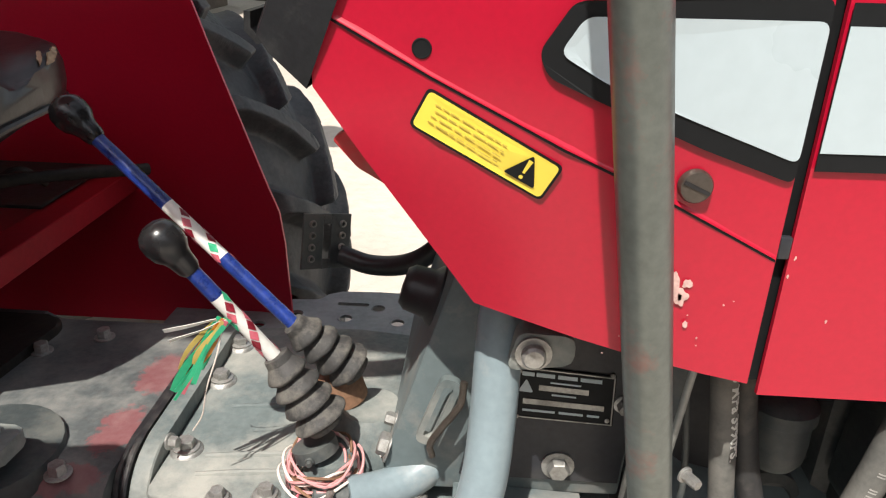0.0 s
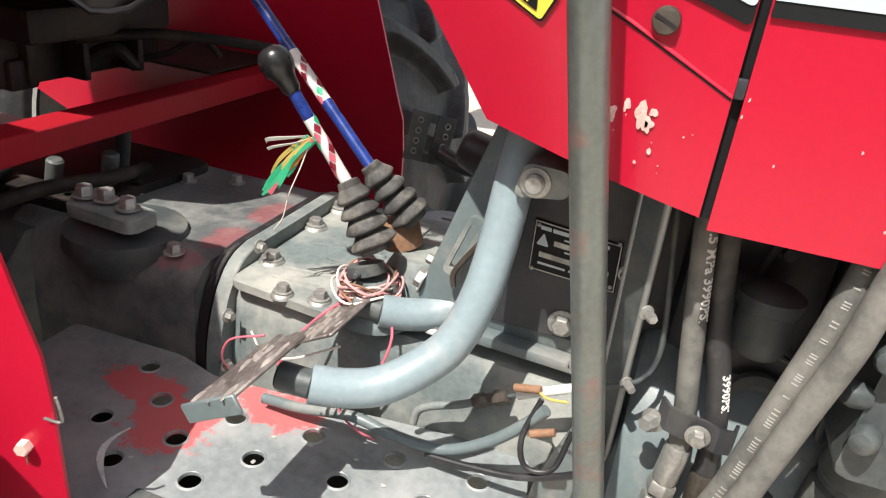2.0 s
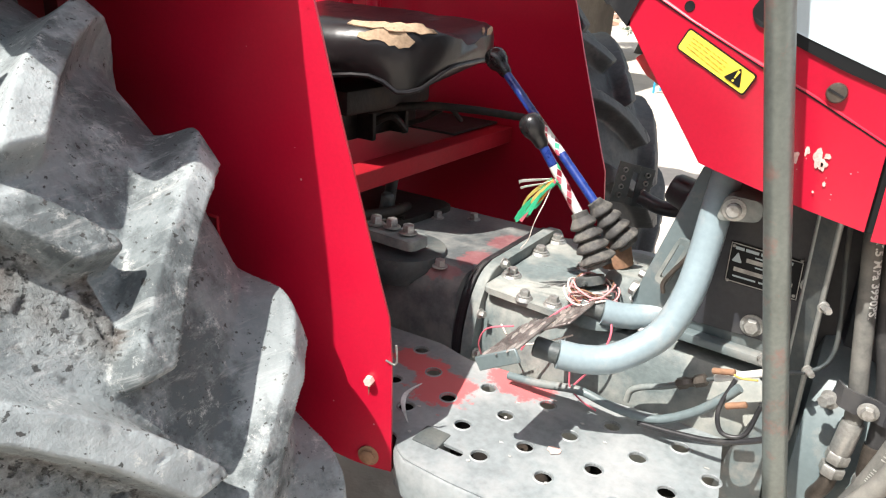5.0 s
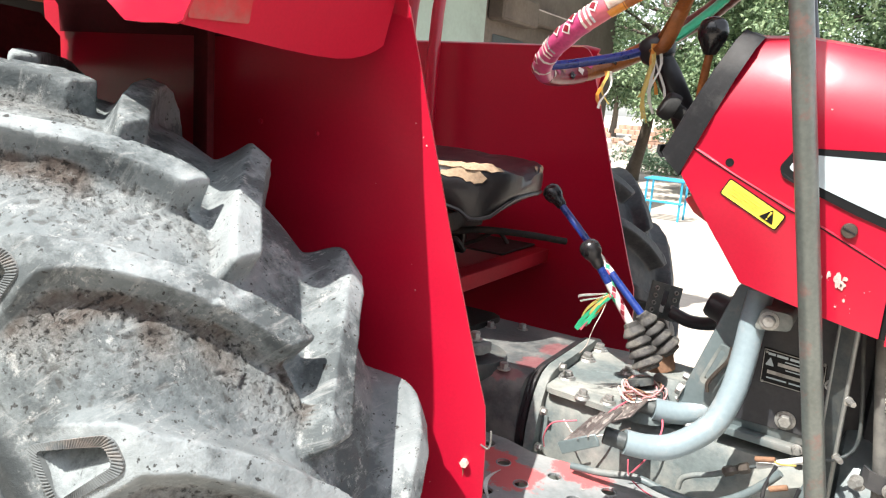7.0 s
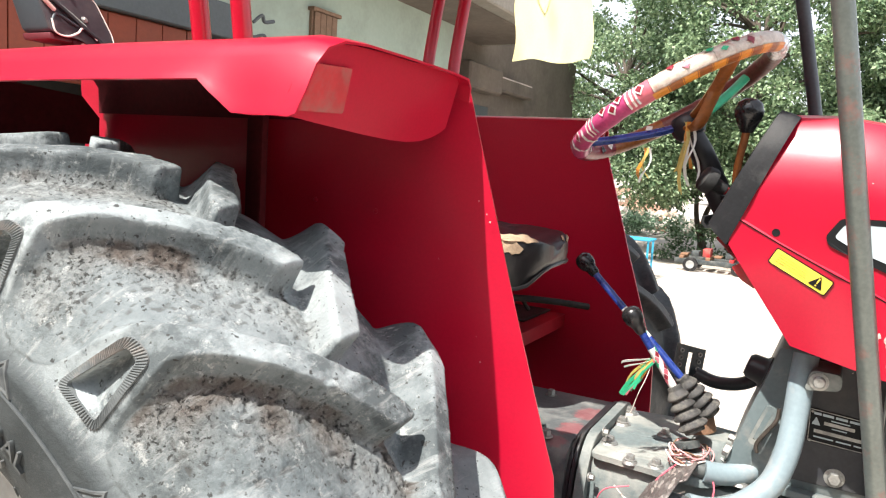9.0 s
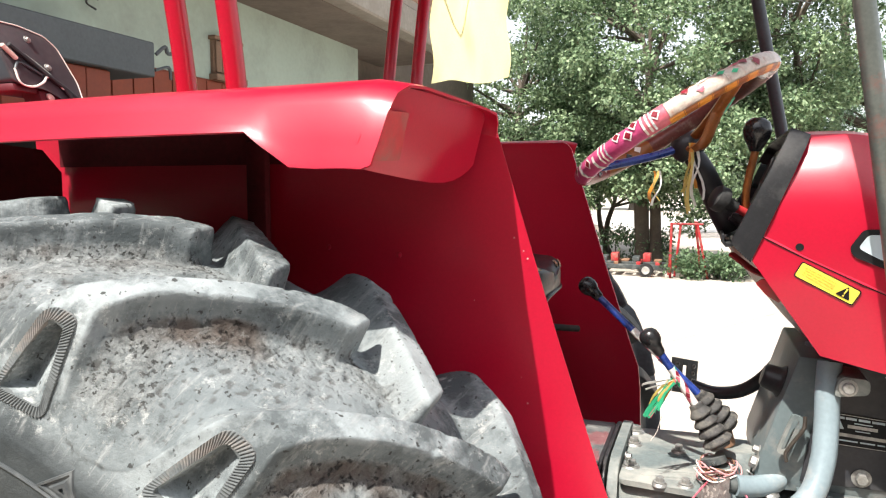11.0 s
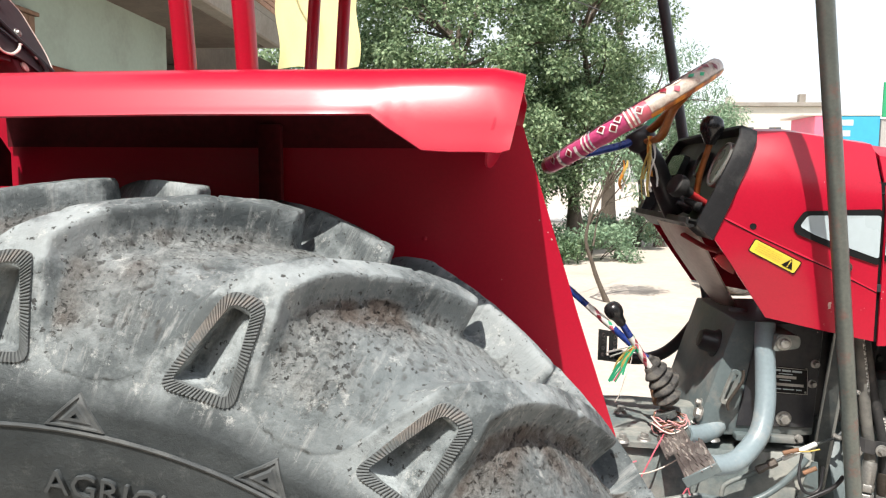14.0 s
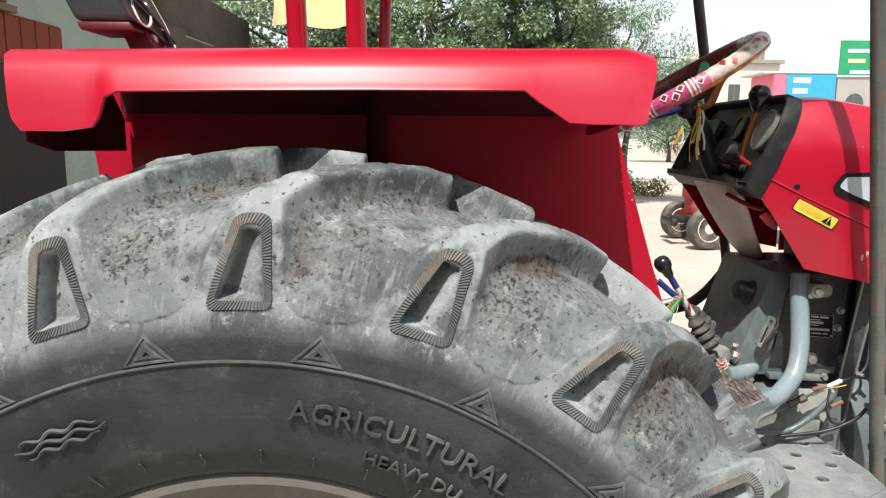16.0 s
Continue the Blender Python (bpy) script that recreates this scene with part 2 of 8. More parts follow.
def put(bm, m, since):
    """Moves the vertices made after the first `since` ones."""
    bm.verts.ensure_lookup_table()
    for v in bm.verts[since:]:
        v.co = m @ v.co


def box(bm, lo, hi, bevel=0.0, seg=2, m=None):
    n = len(bm.verts)
    r = bmesh.ops.create_cube(bm, size=1)
    c = [(a + b) / 2 for a, b in zip(lo, hi)]
    s = [abs(b - a) for a, b in zip(lo, hi)]
    for v in r["verts"]:
        v.co = Vector((c[0] + v.co.x * s[0], c[1] + v.co.y * s[1], c[2] + v.co.z * s[2]))
    if bevel:
        es = list({e for v in r["verts"] for e in v.link_edges})
        bmesh.ops.bevel(bm, geom=es, offset=min(bevel, 0.49 * min(s)), segments=seg, profile=0.5, affect='EDGES', clamp_overlap=True)
    if m is not None:
        put(bm, m, n)
    return bm


def frame_to(p0, p1):
    """A turn that carries z to the way from p0 to p1, placed at p0."""
    d = Vector(p1) - Vector(p0)
    return Matrix.Translation(p0) @ d.to_track_quat('Z', 'Y').to_matrix().to_4x4()


def lathe(bm, prof, p0=(0, 0, 0), p1=(0, 0, 1), seg=24, cap=True):
    """Turns (radius, height) pairs about the way from p0 to p1; heights in metres from p0."""
    m = frame_to(p0, p1)
    rings = []
    for r, h in prof:
        rings.append([bm.verts.new(m @ Vector((r * math.cos(2 * math.pi * k / seg), r * math.sin(2 * math.pi * k / seg), h))) for k in range(seg)])
    for a, b in zip(rings, rings[1:]):
        for k in range(seg):
            bm.faces.new((a[k], a[(k + 1) % seg], b[(k + 1) % seg], b[k]))
    if cap:
        bm.faces.new(rings[0][::-1])
        bm.faces.new(rings[-1])
    return bm


def rod(bm, p0, p1, r, seg=16, edge=0.0):
    h = (Vector(p1) - Vector(p0)).length
    e = min(edge, r * 0.6)
    prof = [(r - e, 0), (r, e), (r, h - e), (r - e, h)] if e else [(r, 0), (r, h)]
    return lathe(bm, prof, p0, p1, seg)


def smooth_path(pts, n=8):
    """A curve through the points."""
    P = [Vector(p) for p in pts]
    P = [2 * P[0] - P[1]] + P + [2 * P[-1] - P[-2]]
    out = []
    for i in range(1, len(P) - 2):
        for k in range(n):
            t = k / n
            a, b, c, d = P[i - 1], P[i], P[i + 1], P[i + 2]
            out.append(0.5 * (2 * b + (c - a) * t + (2 * a - 5 * b + 4 * c - d) * t * t + (3 * b - a - 3 * c + d) * t ** 3))
    out.append(P[-2].copy())
    return out


def tube(bm, pts, r, seg=12, n=8, radii=None, flat=1.0, cap=True, path=None):
    """A round (or flattened) tube along a smooth curve."""
    P = path or smooth_path(pts, n)
    rings = []
    up = None
    for i, p in enumerate(P):
        d = (P[min(i + 1, len(P) - 1)] - P[max(i - 1, 0)]).normalized()
        if up is None:
            up = d.orthogonal().normalized() if abs(d.z) > 0.95 else V(0, 0, 1)
        x = d.cross(up).normalized()
        up = x.cross(d).normalized()
        rr = radii(i / (len(P) - 1)) if radii else r
        rings.append([bm.verts.new(p + rr * (math.cos(2 * math.pi * k / seg) * x + flat * math.sin(2 * math.pi * k / seg) * up)) for k in range(seg)])
    for a, b in zip(rings, rings[1:]):
        for k in range(seg):
            bm.faces.new((a[k], a[(k + 1) % seg], b[(k + 1) % seg], b[k]))
    if cap:
        bm.faces.new(rings[0][::-1])
        bm.faces.new(rings[-1])
    return bm


def prism(bm, poly, lo, hi, axis='y', bevel=0.0, seg=2):
    """A flat outline (two coordinates each) pulled between lo and hi along an axis."""
    def at(p, h):
        return {'y': (p[0], h, p[1]), 'z': (p[0], p[1], h), 'x': (h, p[0], p[1])}[axis]
    a = [bm.verts.new(at(p, lo)) for p in poly]
    b = [bm.verts.new(at(p, hi)) for p in poly]
    n = len(poly)
    fs = [bm.faces.new(a[::-1]), bm.faces.new(b)]
    for k in range(n):
        fs.append(bm.faces.new((a[k], a[(k + 1) % n], b[(k + 1) % n], b[k])))
    if bevel:
        es = list({e for f in fs for e in f.edges})
        bmesh.ops.bevel(bm, geom=es, offset=bevel, segments=seg, profile=0.5, affect='EDGES', clamp_overlap=True)
    return bm


def round_poly(poly, r, n=5):
    """The outline with its corners rounded."""
    out = []
    L = len(poly)
    for i in range(L):
        p, a, b = Vector(poly[i]), Vector(poly[i - 1]), Vector(poly[(i + 1) % L])
        k = min(r, 0.45 * (a - p).length, 0.45 * (b - p).length)
        s, e = p + (a - p).normalized() * k, p + (b - p).normalized() * k
        for j in range(n + 1):
            t = j / n
            out.append(tuple((1 - t) ** 2 * s + 2 * t * (1 - t) * p + t * t * e))
    return out


def loft(bm, sections, close=False, cap=False):
    """Joins rows of equal numbers of points."""
    rows = [[bm.verts.new(p) for p in s] for s in sections]
    n = len(rows[0])
    for a, b in zip(rows, rows[1:]):
        for k in range(n if close else n - 1):
            bm.faces.new((a[k], a[(k + 1) % n], b[(k + 1) % n], b[k]))
    if cap:
        bm.faces.new(rows[0][::-1])
        bm.faces.new(rows[-1])
    return bm


def thicken(bm, t):
    """Gives an open sheet a thickness."""
    bmesh.ops.recalc_face_normals(bm, faces=bm.faces)
    bmesh.ops.solidify(bm, geom=bm.faces[:], thickness=t)
    return bm


def bolt(bm, p, d, r=0.009, h=0.007, washer=True):
    """A hexagon head on a washer at p, facing d."""
    d = Vector(d).normalized()
    p = Vector(p)
    if washer:
        lathe(bm, [(r * 1.45, 0), (r * 1.45, 0.0016), (r * 1.35, 0.002)], p, p + d, 18)
        p = p + d * 0.002
    lathe(bm, [(r, 0), (r, h * 0.8), (r * 0.86, h)], p, p + d, 6)
    return bm


def letters(body, size, extrude, parent, mat, m, name="lettering", label="", weight=0.0):
    """Words in the built-in font as one mesh; m carries the text's plane (x along the words, y up) to its place, point by point."""
    cu = bpy.data.curves.new(name, 'FONT')
    cu.body, cu.size, cu.extrude, cu.align_x, cu.resolution_u = body, size, extrude, 'CENTER', 2
    cu.offset = weight
    tmp = bpy.data.objects.new(name, cu)
    scene.collection.objects.link(tmp)
    bpy.context.view_layer.update()
    me = bpy.data.meshes.new_from_object(tmp.evaluated_get(bpy.context.evaluated_depsgraph_get()))
    bpy.data.objects.remove(tmp)
    for v in me.vertices:
        v.co = m(v.co)
    me.materials.clear()
    me.materials.append(mat)
    me.name = name
    ob = new(name, me)
    ob.parent = parent
    if label:
        ob["label"] = label
    return ob


def lerp(a, b, t):
    return a + (b - a) * t


# the tractor: rear wheels
tractor = thing("tractor", "red and grey farm tractor with decorated gear levers", "tractor")
AXLE_X, AXLE_Z, TYRE_Y, LUGS = -0.053, 0.690, -0.765, 20
PITCH = 2 * math.pi / LUGS

# carcass and lug envelope: (outward from the tyre's middle, radius)
BEAD = [(0.1405, 0.362), (0.1757, 0.370), (0.2038, 0.385), (0.2225, 0.42), (0.2342, 0.46), (0.2401, 0.50), (0.2406, 0.525), (0.2395, 0.546)]
CARCASS = [(0.2395, 0.546), (0.2272, 0.570), (0.2131, 0.602), (0.1956, 0.632), (0.1663, 0.656), (0.1136, 0.669), (0.05269, 0.674), (0, 0.674)]
CARCASS_IN = [(0.2395, 0.546), (0.2272, 0.566), (0.2108, 0.592), (0.1874, 0.618), (0.1581, 0.638), (0.1112, 0.656), (0.05269, 0.668), (0, 0.674)]
ENVELOPE = [(0.2395, 0.546), (0.2248, 0.573), (0.2155, 0.615), (0.2061, 0.655), (0.1909, 0.681), (0.1522, 0.700), (0.07026, 0.712), (0, 0.717)]


def resample(pts, n):
    P = np.array(pts)
    d = np.r_[0, np.cumsum(np.hypot(*np.diff(P, axis=0).T))]
    # a cubic-like smoothing by sampling a rounded polyline
    k = np.linspace(0, d[-1], 400)
    Q = np.c_[np.interp(k, d, P[:, 0]), np.interp(k, d, P[:, 1])]
    w = 31
    pad = np.r_[np.repeat(Q[:1], w, 0) + (Q[:1] - Q[1:2]) * np.arange(w, 0, -1)[:, None], Q, np.repeat(Q[-1:], w, 0) + (Q[-1:] - Q[-2:-1]) * np.arange(1, w + 1)[:, None]]
    ker = np.hanning(w)
    ker /= ker.sum()
    S = np.c_[np.convolve(pad[:, 0], ker, 'same')[w:-w], np.convolve(pad[:, 1], ker, 'same')[w:-w]]
    i = np.linspace(0, 399, n)
    return np.c_[np.interp(i, np.arange(400), S[:, 0]), np.interp(i, np.arange(400), S[:, 1])]


def sstep(e0, e1, x):
    t = np.clip((x - e0) / (e1 - e0), 0, 1)
    return t * t * (3 - 2 * t)


N_SIDE = 112
HALF_C, HALF_IN, HALF_E = resample(CARCASS, N_SIDE), resample(CARCASS_IN, N_SIDE), resample(ENVELOPE, N_SIDE)
# lug middle (degrees) and half width (metres) against the run from the shoulder ring (0) to the crown's middle (1) and past it
LUG_Q = [0.0, 0.064, 0.082, 0.11, 0.183, 0.274, 0.393, 0.49, 0.64, 0.80, 0.92, 1.01, 1.09]
LUG_A = [-2.2, -1.8, -1.6, -1.4, -1.1, -0.6, 0.1, 2.0, 5.2, 9.2, 12.8, 15.8, 18.2]
LUG_W = [0.10, 0.10, 0.068, 0.055, 0.044, 0.036, 0.024, 0.017, 0.017, 0.020, 0.026, 0.027, 0.020]
LUG_L = [0.012, 0.012, 0.012, 0.013, 0.015, 0.018, 0.026, 0.034, 0.033, 0.028, 0.018, 0.012, 0.010]
LUG_R = [0.014, 0.014, 0.014, 0.016, 0.020, 0.026, 0.030, 0.030, 0.028, 0.025, 0.021, 0.016, 0.012]
LUG_TIP = 16.5                         # degrees, where the lug ends square
OPPOSITE = 0.5 * PITCH               # how far the other half is turned against this one


def lug_mask(ang, q):
    """How far the lug stands out: 1 on its top, 0 in the groove. ang in radians, measured from the lug's foot."""
    mid = np.radians(np.interp(q, LUG_Q, LUG_A))
    w, l, r = np.interp(q, LUG_Q, LUG_W), np.interp(q, LUG_Q, LUG_L), np.interp(q, LUG_Q, LUG_R)
    d = (ang - mid + PITCH / 2) % PITCH - PITCH / 2
    s = d * 0.66
    m = np.zeros_like(s)
    for k in (-1, 0, 1):
        x = s + k * PITCH * 0.66
        rel = np.degrees(mid + d) + k * np.degrees(PITCH)
        end = 1 - sstep(LUG_TIP - 0.35, LUG_TIP + 0.35, rel) * sstep(0.6, 0.8, q)
        # the slow flank rises in a hollow curve, the steep one stands nearly upright
        slow = np.clip((x + w + l) / l, 0, 1) ** 1.7
        steep = np.clip((w + r - x) / r, 0, 1) ** 2.4
        m = np.maximum(m, slow * steep * end)
    return m * (1 - sstep(1.06, 1.085, q))


def tyre_mesh():
    na = LUGS * 84
    ang = np.linspace(0, 2 * np.pi, na, endpoint=False)
    bead = resample(BEAD, 40)[:-1]
    nb = len(bead)
    q = np.linspace(0, 1, N_SIDE)
    A, Q = np.meshgrid(ang, q, indexing='ij')

    def field(n1, n2, seed, k):
        """Smooth chance between 0 and 1 with cells of k points, closed round the tyre."""
        r = np.random.RandomState(seed)
        f = r.rand(n1 // k + 2, n2 // k + 2)
        f[-1] = f[0]
        i, j = np.arange(n1) / n1 * (f.shape[0] - 1), np.linspace(0, f.shape[1] - 1.001, n2)
        i0, j0 = i.astype(int), j.astype(int)
        a, b = (i - i0)[:, None], (j - j0)[None]
        i1, j1 = np.minimum(i0 + 1, f.shape[0] - 1), j0 + 1
        return f[np.ix_(i0, j0)] * (1 - a) * (1 - b) + f[np.ix_(i1, j0)] * a * (1 - b) + f[np.ix_(i0, j1)] * (1 - a) * b + f[np.ix_(i1, j1)] * a * b

    def half(flip):
        """One half, from the ring to the middle, with the other half's lug tips that reach across."""
        off = OPPOSITE if flip else 0.0
        own = lug_mask(A - off, Q)
        m = np.maximum(own, lug_mask(A - (OPPOSITE - off), 2 - Q))
        base = HALF_IN if flip else HALF_C
        Y = base[:, 0] + (HALF_E[:, 0] - base[:, 0]) * m
        R = base[:, 1] + (HALF_E[:, 1] - base[:, 1]) * m
        # pocket in the lug's shoulder face, deepest along its rear wall
        mid = np.radians(np.interp(Q, [0.073, 0.366], [-1.3, -0.1]))
        d = ((A - off - mid + PITCH / 2) % PITCH - PITCH / 2) * np.interp(Q, [0, 0.45], [0.55, 0.66])
        hw = np.interp(Q, [0.091, 0.329], [0.025, 0.0085])
        pocket = (1 - sstep(hw - 0.002, hw + 0.001, np.abs(d))) * sstep(0.108, 0.115, Q) * (1 - sstep(0.309, 0.318, Q))
        Y = Y - pocket * (0.006 + 0.020 * sstep(-1, 1, -d / np.maximum(hw, 1e-4)))
        return Y, R, m

    cols = []
    for flip in (False, True):
        Y, R, m = half(flip)
        s = 5 + 100 * flip
        groove = sstep(0.45, 0.85, 1 - m) * sstep(0.10, 0.26, Q)
        # crumbling is worst behind the steep side of a lug, and fades towards the next one
        since = np.degrees((A - (OPPOSITE if flip else 0.0)) % PITCH) - np.interp(Q, LUG_Q, LUG_A)
        since = (since + 2) % np.degrees(PITCH)
        worn = groove * np.clip(1.25 - since / 13.0, 0.12, 1) * (0.35 + 0.9 * field(na, N_SIDE, s + 40, 14)) * (0.12 if flip else 1.0)
        fine, mid_, big = field(na, N_SIDE, s, 2), field(na, N_SIDE, s + 10, 4), field(na, N_SIDE, s + 20, 9)
        pits = sstep(0.62, 0.82, fine * 0.72 + mid_ * 0.28) * (0.15 if flip else 1.0)
        R = R - pits * 0.007 * np.clip(worn, 0, 1) + (mid_ - 0.5) * 0.004 * worn + (big - 0.5) * 0.0022 * (1 - 4 * m * (1 - m))
        lips = sstep(0.72, 0.9, field(na, N_SIDE, s + 50, 5)) * m * sstep(0.4, 0.6, Q)
        R = R - lips * 0.0022
        mud = np.clip(worn * (0.4 + 0.9 * big), 0, 1)
        by, br = np.repeat(bead[None, :, 0], na, 0), np.repeat(bead[None, :, 1], na, 0)
        z = np.zeros_like(by)
        c = np.repeat(np.r_[np.ones(nb), 1 - sstep(0.0, 0.12, q)][None], na, 0)
        parts = [np.c_[by, Y], np.c_[br, R], np.c_[z, mud], np.c_[z, pits * groove], c, np.c_[z, m]]
        if flip:
            parts = [a[:, -2::-1] for a in parts]
            parts[0] = -parts[0]
        cols.append(parts)
    Y, R, M, PIT, C, TOP = [np.hstack([a, b]) for a, b in zip(*cols)]
    ns = Y.shape[1]
    # x ahead, z up, y to the left; the tread's angle grows from the top towards the front
    co = np.stack([R * np.sin(ang)[:, None], -Y, R * np.cos(ang)[:, None]], -1).reshape(-1, 3)
    i, j = np.meshgrid(np.arange(na), np.arange(ns - 1), indexing='ij')
    i2 = (i + 1) % na
    quads = np.stack([i * ns + j, i * ns + j + 1, i2 * ns + j + 1, i2 * ns + j], -1).reshape(-1)
    me = bpy.data.meshes.new("rear_tyre")
    nq = len(quads) // 4
    me.vertices.add(len(co))
    me.vertices.foreach_set("co", co.reshape(-1).astype(np.float32))
    me.loops.add(len(quads))
    me.loops.foreach_set("vertex_index", quads.astype(np.int32))
    me.polygons.add(nq)
    me.polygons.foreach_set("loop_start", np.arange(0, nq * 4, 4, dtype=np.int32))
    me.update(calc_edges=True)
    way = me.attributes.new("way", 'FLOAT_VECTOR', 'POINT')
    run = np.r_[np.linspace(-0.35, 0, nb, endpoint=False), q]
    run = np.r_[run, run[-2::-1]]
    vec = np.stack([np.repeat(ang[:, None], ns, 1) * 22, np.repeat(run[None], na, 0) * 2.2, np.zeros((na, ns))], -1)
    way.data.foreach_set("vector", vec.reshape(-1).astype(np.float32))
    for nm, a in (("mud", M), ("pit", PIT), ("clean", C), ("top", TOP)):
        at = me.attributes.new(nm, 'FLOAT', 'POINT')
        at.data.foreach_set("value", a.reshape(-1).astype(np.float32))
    me.shade_smooth()
    me.update()
    return me


def tyre_material():
    """Blue-grey weathered rubber: dust and scuffs on the lugs, crumbled soil in the grooves, darker clean sides."""
    m = bpy.data.materials.new("dusty_tyre_rubber")
    m.use_nodes = True
    t = m.node_tree
    N, K = t.nodes, t.links
    b = N["Principled BSDF"]
    tc = N.new("ShaderNodeTexCoord")

    def noise_(scale, detail=6, rough=0.6, vec=None):
        n = N.new("ShaderNodeTexNoise")
        n.inputs["Scale"].default_value, n.inputs["Detail"].default_value, n.inputs["Roughness"].default_value = scale, detail, rough
        K.new(vec or tc.outputs["Object"], n.inputs["Vector"])
        return n.outputs["Fac"]

    def rng_(src, a, b_, c=0.0, d=1.0):
        n = N.new("ShaderNodeMapRange")
        for k, v in zip(("From Min", "From Max", "To Min", "To Max"), (a, b_, c, d)):
            n.inputs[k].default_value = v
        K.new(src, n.inputs["Value"])
        return n.outputs[0]

    def mix_(f, a, b_):
        n = N.new("ShaderNodeMix")
        n.data_type = 'RGBA'
        K.new(f, n.inputs["Factor"])
        for v, k in ((a, "A"), (b_, "B")):
            if isinstance(v, tuple):
                n.inputs[k].default_value = (*v, 1)
            else:
                K.new(v, n.inputs[k])
        return n.outputs["Result"]

    def times(a, b_):
        n = N.new("ShaderNodeMath")
        n.operation = 'MULTIPLY'
        K.new(a, n.inputs[0])
        if isinstance(b_, float):
            n.inputs[1].default_value = b_
        else:
            K.new(b_, n.inputs[1])
        return n.outputs[0]

    def attr(nm):
        n = N.new("ShaderNodeAttribute")
        n.attribute_name = nm
        return n.outputs["Fac"]
    fine, mid, big = noise_(160, 5, 0.7), noise_(28, 8, 0.72), noise_(5, 5, 0.6)
    col = mix_(rng_(mid, 0.3, 0.7), (0.104, 0.122, 0.127), (0.200, 0.224, 0.228))
    col = mix_(rng_(big, 0.42, 0.62, 0.0, 0.6), col, (0.28, 0.305, 0.308))
    # pale dust on the flat tops
    col = mix_(times(rng_(noise_(12, 7, 0.7), 0.40, 0.66, 0.0, 0.75), rng_(attr("top"), 0.75, 1.0)), col, (0.37, 0.41, 0.416))
    # darker worn patches
    col = mix_(rng_(noise_(8, 7, 0.7), 0.475, 0.575, 0.0, 0.80), col, (0.050, 0.060, 0.063))
    # soil in the crumbled grooves, browner in places
    soil = mix_(rng_(fine, 0.35, 0.65), (0.135, 0.145, 0.143), (0.330, 0.350, 0.343))
    soil = mix_(times(rng_(noise_(7, 5, 0.6), 0.45, 0.61, 0.0, 0.85), rng_(attr("mud"), 0.25, 0.7)), soil, (0.105, 0.070, 0.051))
    col = mix_(rng_(times(attr("mud"), rng_(mid, 0.25, 0.65, 0.4, 1.2)), 0.10, 0.5, 0.0, 0.85), col, soil)
    # deeper pits get a dark colour in place of their own shadow
    col = mix_(rng_(attr("pit"), 0.15, 0.75, 0.0, 0.55), col, (0.042, 0.037, 0.033))
    # small torn pits, with their shadow put into the colour
    holes = times(times(rng_(noise_(150, 3, 0.6), 0.42, 0.36), rng_(noise_(30, 4, 0.6), 0.36, 0.52)), rng_(attr("mud"), 0.0, 0.30))
    nick = times(rng_(noise_(120, 3, 0.6), 0.365, 0.325), rng_(attr("clean"), 0.7, 0.2))
    col = mix_(times(nick, 0.9), col, (0.030, 0.030, 0.029))
    col = mix_(times(holes, 0.75), col, (0.026, 0.024, 0.022))
    # sides: darker, with streaks of dust that run down from the lugs
    col = mix_(rng_(attr("clean"), 0.0, 1.0, 0.0, 0.9), col, mix_(rng_(mid, 0.3, 0.7), (0.017, 0.022, 0.024), (0.034, 0.040, 0.042)))
    # pale streaks that run from the lugs down the shoulder
    wv = N.new("ShaderNodeAttribute")
    wv.attribute_name = "way"
    streak = times(rng_(noise_(2.6, 7, 0.75, wv.outputs["Vector"]), 0.54, 0.70, 0.0, 0.6), rng_(attr("clean"), 0.98, 0.6))
    col = mix_(streak, col, (0.36, 0.37, 0.36))
    # pale scuffs and cuts
    col = mix_(times(rng_(noise_(34, 9, 0.82), 0.565, 0.66, 0.0, 0.75), rng_(attr("clean"), 1.0, 0.5, 0.12, 1.0)), col, (0.46, 0.47, 0.45))
    K.new(col, b.inputs["Base Color"])
    K.new(rng_(mid, 0.3, 0.7, 0.55, 0.85), b.inputs["Roughness"])
    b.inputs["Specular IOR Level"].default_value = 0.28
    b1, b2 = N.new("ShaderNodeBump"), N.new("ShaderNodeBump")
    b1.inputs["Distance"].default_value, b1.inputs["Strength"].default_value = 0.0018, 0.8
    K.new(fine, b1.inputs["Height"])
    b2.inputs["Distance"].default_value = 0.009
    K.new(rng_(attr("mud"), 0.0, 0.6, 0.08, 1.0), b2.inputs["Strength"])
    dig = N.new("ShaderNodeMath")
    dig.operation = 'SUBTRACT'
    K.new(noise_(72, 7, 0.78), dig.inputs[0])
    K.new(holes, dig.inputs[1])
    K.new(dig.outputs[0], b2.inputs["Height"])
    K.new(b1.outputs[0], b2.inputs["Normal"])
    K.new(b2.outputs[0], b.inputs["Normal"])
    return m


